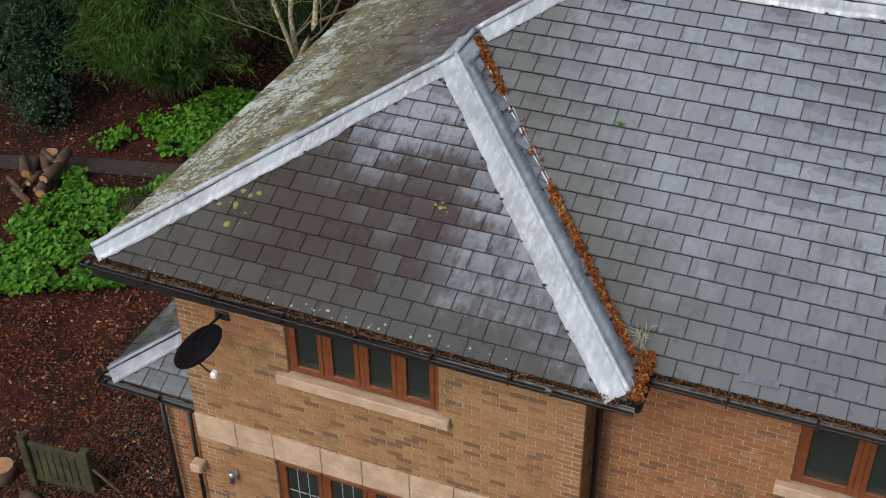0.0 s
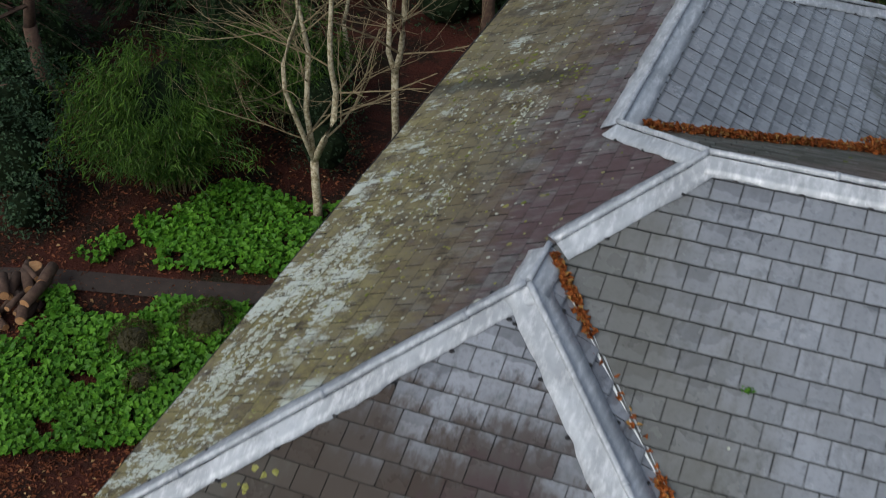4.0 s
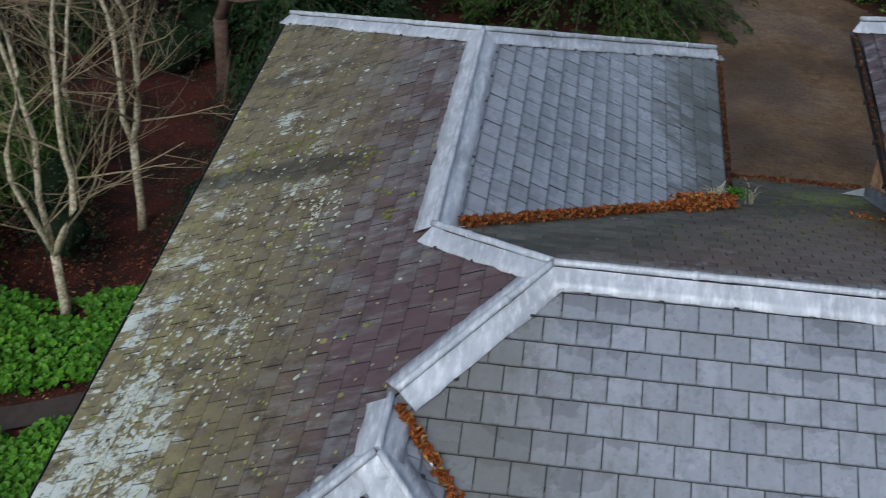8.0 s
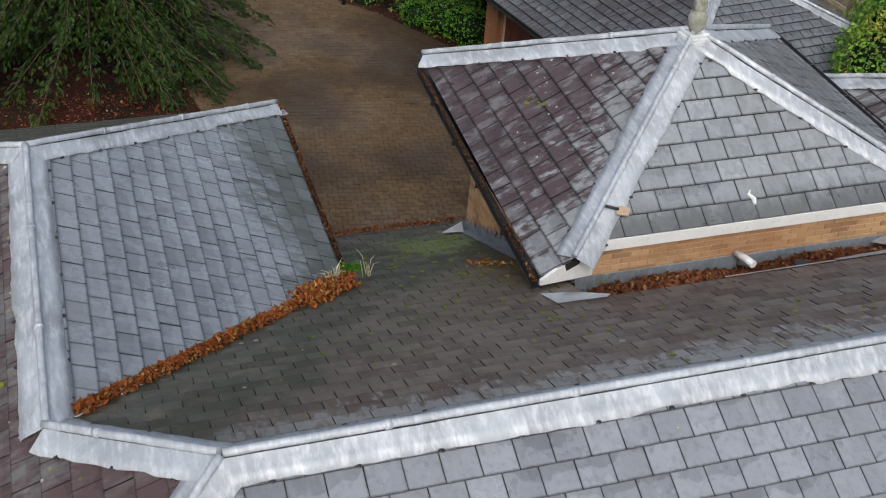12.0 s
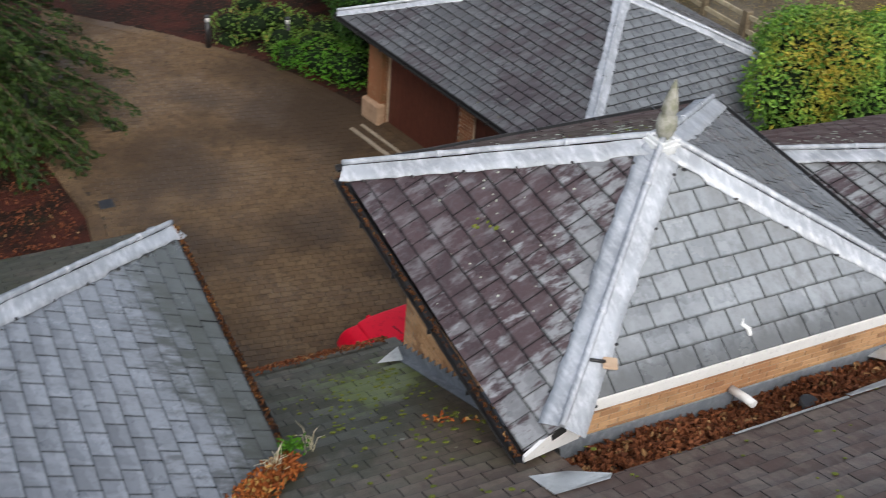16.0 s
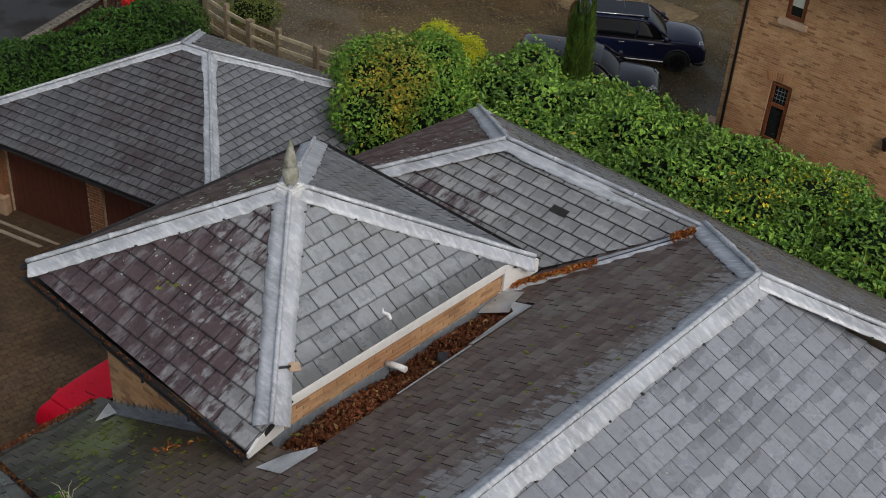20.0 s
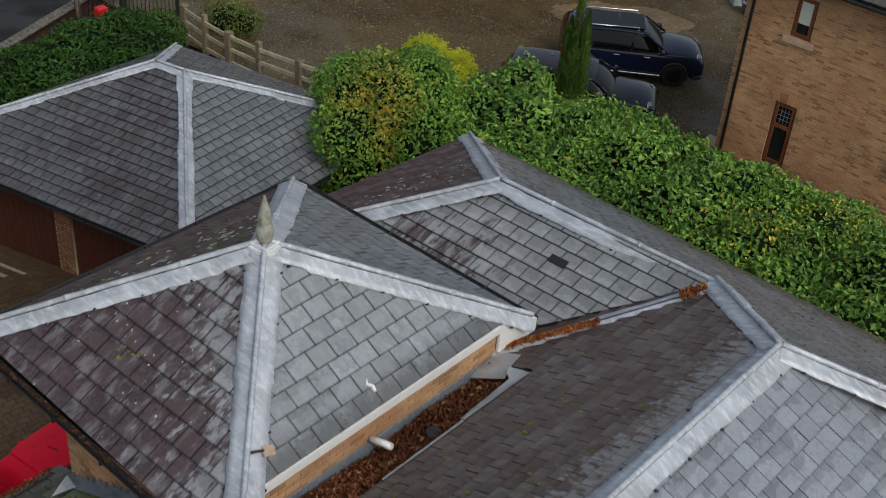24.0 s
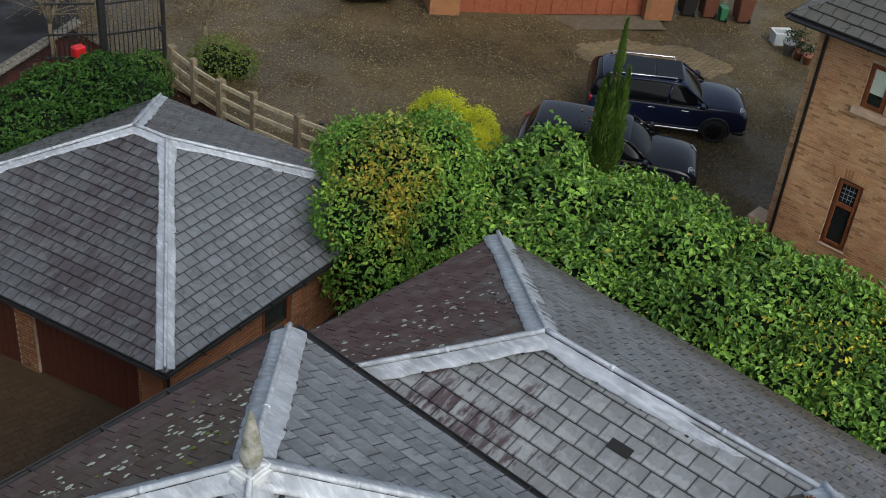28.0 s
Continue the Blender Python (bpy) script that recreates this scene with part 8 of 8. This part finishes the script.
def wheelie_bin(x, y, material, label, s=1.0):
    b = thing("wheelie_bin", label, "bin", "bins by the wall", at=(x, y, rise(x)), rz=-40)
    bm = bmesh.new()
    box(bm, (-0.27 * s, -0.33 * s, 0.06), (0.27 * s, 0.33 * s, 0.95 * s), None, 0.03)
    for v in bm.verts:
        f = 0.8 + 0.2 * v.co.z / (0.95 * s)
        v.co.x, v.co.y = v.co.x * f, v.co.y * f
    part("body", bm, material, b)
    part("lid", boxes(((-0.29 * s, -0.36 * s, 0.955 * s), (0.29 * s, 0.36 * s, 1.03 * s)), bevel=0.03), material, b)
    for y_ in (-0.24, 0.24):
        bm = bmesh.new()
        tube(bm, [(-0.03 + 0.2 * s, y_ * s, 0.09), (0.03 + 0.2 * s, y_ * s, 0.09)], 0.09, 12)
        part("wheel", bm, TYRE, b)


PLASTIC_GREEN = simple_mat("green_plastic", (0.02, 0.12, 0.05), (0.03, 0.15, 0.06), 5, 0.45, 0)
PLASTIC_BROWN = simple_mat("brown_plastic", (0.1, 0.035, 0.02), (0.12, 0.045, 0.025), 5, 0.5, 0)
wheelie_bin(39.8, 22.25, BLACK, "black wheeled bin beside the garage")
wheelie_bin(40.3, 21.75, PLASTIC_BROWN, "brown wheeled bin by the wall")
wheelie_bin(40.38, 21.22, PLASTIC_GREEN, "small green wheeled caddy", 0.5)
wheelie_bin(41.0, 20.85, PLASTIC_BROWN, "brown wheeled bin by the wall")
crate = thing("storage_crate", "clear plastic crate of garden odds", "crate", at=(40.5, 19.1, rise(40.5)), rz=-40)
part("tub", boxes(((-0.3, -0.22, 0), (0.3, -0.19, 0.4)), ((-0.3, 0.19, 0), (0.3, 0.22, 0.4)), ((-0.3, -0.19, 0), (-0.27, 0.19, 0.4)), ((0.27, -0.19, 0), (0.3, 0.19, 0.4)), ((-0.27, -0.19, 0), (0.27, 0.19, 0.03)), bevel=0.006), simple_mat("cloudy_plastic", (0.45, 0.5, 0.5), (0.5, 0.55, 0.55), 4, 0.3, 0), crate)
part("rim", boxes(((-0.32, -0.24, 0.4), (0.32, -0.2, 0.43)), ((-0.32, 0.2, 0.4), (0.32, 0.24, 0.43)), ((-0.32, -0.2, 0.4), (-0.28, 0.2, 0.43)), ((0.28, -0.2, 0.4), (0.32, 0.2, 0.43)), bevel=0.006), WHITE, crate)
part("contents", boxes(((-0.2, -0.15, 0.03), (0.1, 0.1, 0.26)), ((0.12, -0.1, 0.03), (0.24, 0.15, 0.32)), bevel=0.03), BLACK, crate)
TERRA = simple_mat("terracotta", (0.25, 0.09, 0.05), (0.32, 0.13, 0.08), 8, 0.8)
for k, (x, y, s, material) in enumerate(((39.9, 18.5, 1.25, simple_mat("grey_pot", (0.25, 0.25, 0.25), (0.3, 0.3, 0.3), 6, 0.7)), (39.8, 18.1, 0.85, TERRA), (39.7, 17.75, 0.9, TERRA), (40.5, 18.5, 1.0, TERRA))):
    pot = thing("plant_pot", "garden pot with a leafy green plant", "plant pot", "pots by the corner", at=(x, y, rise(x)))
    part("pot", lathe([(0.12 * s, 0), (0.17 * s, 0.3 * s), (0.19 * s, 0.3 * s), (0.19 * s, 0.35 * s), (0.15 * s, 0.34 * s)], 16), material, pot)
    leaves("plant", [((rnd.gauss(0, 0.12), rnd.gauss(0, 0.12), 0.35 * s + rnd.random() * 0.35), (0, 0, 1)) for q in range(90)], 0.1, SHRUB_LEAF, "", "", "stuff", pot, "leaf", 140 + k)
cb = thing("bollard_light", "short black bollard light at the fence end", "bollard light", "drive lights", at=(23.66, 22.6, rise(23.66)))
bm = bmesh.new()
tube(bm, [(0, 0, 0), (0, 0, 0.75)], 0.06, 12)
part("post", bm, IRON, cb)
bm = bmesh.new()
tube(bm, [(0, 0, 0.75), (0, 0, 0.8)], 0.065, 12)
part("cap", bm, IRON, cb)
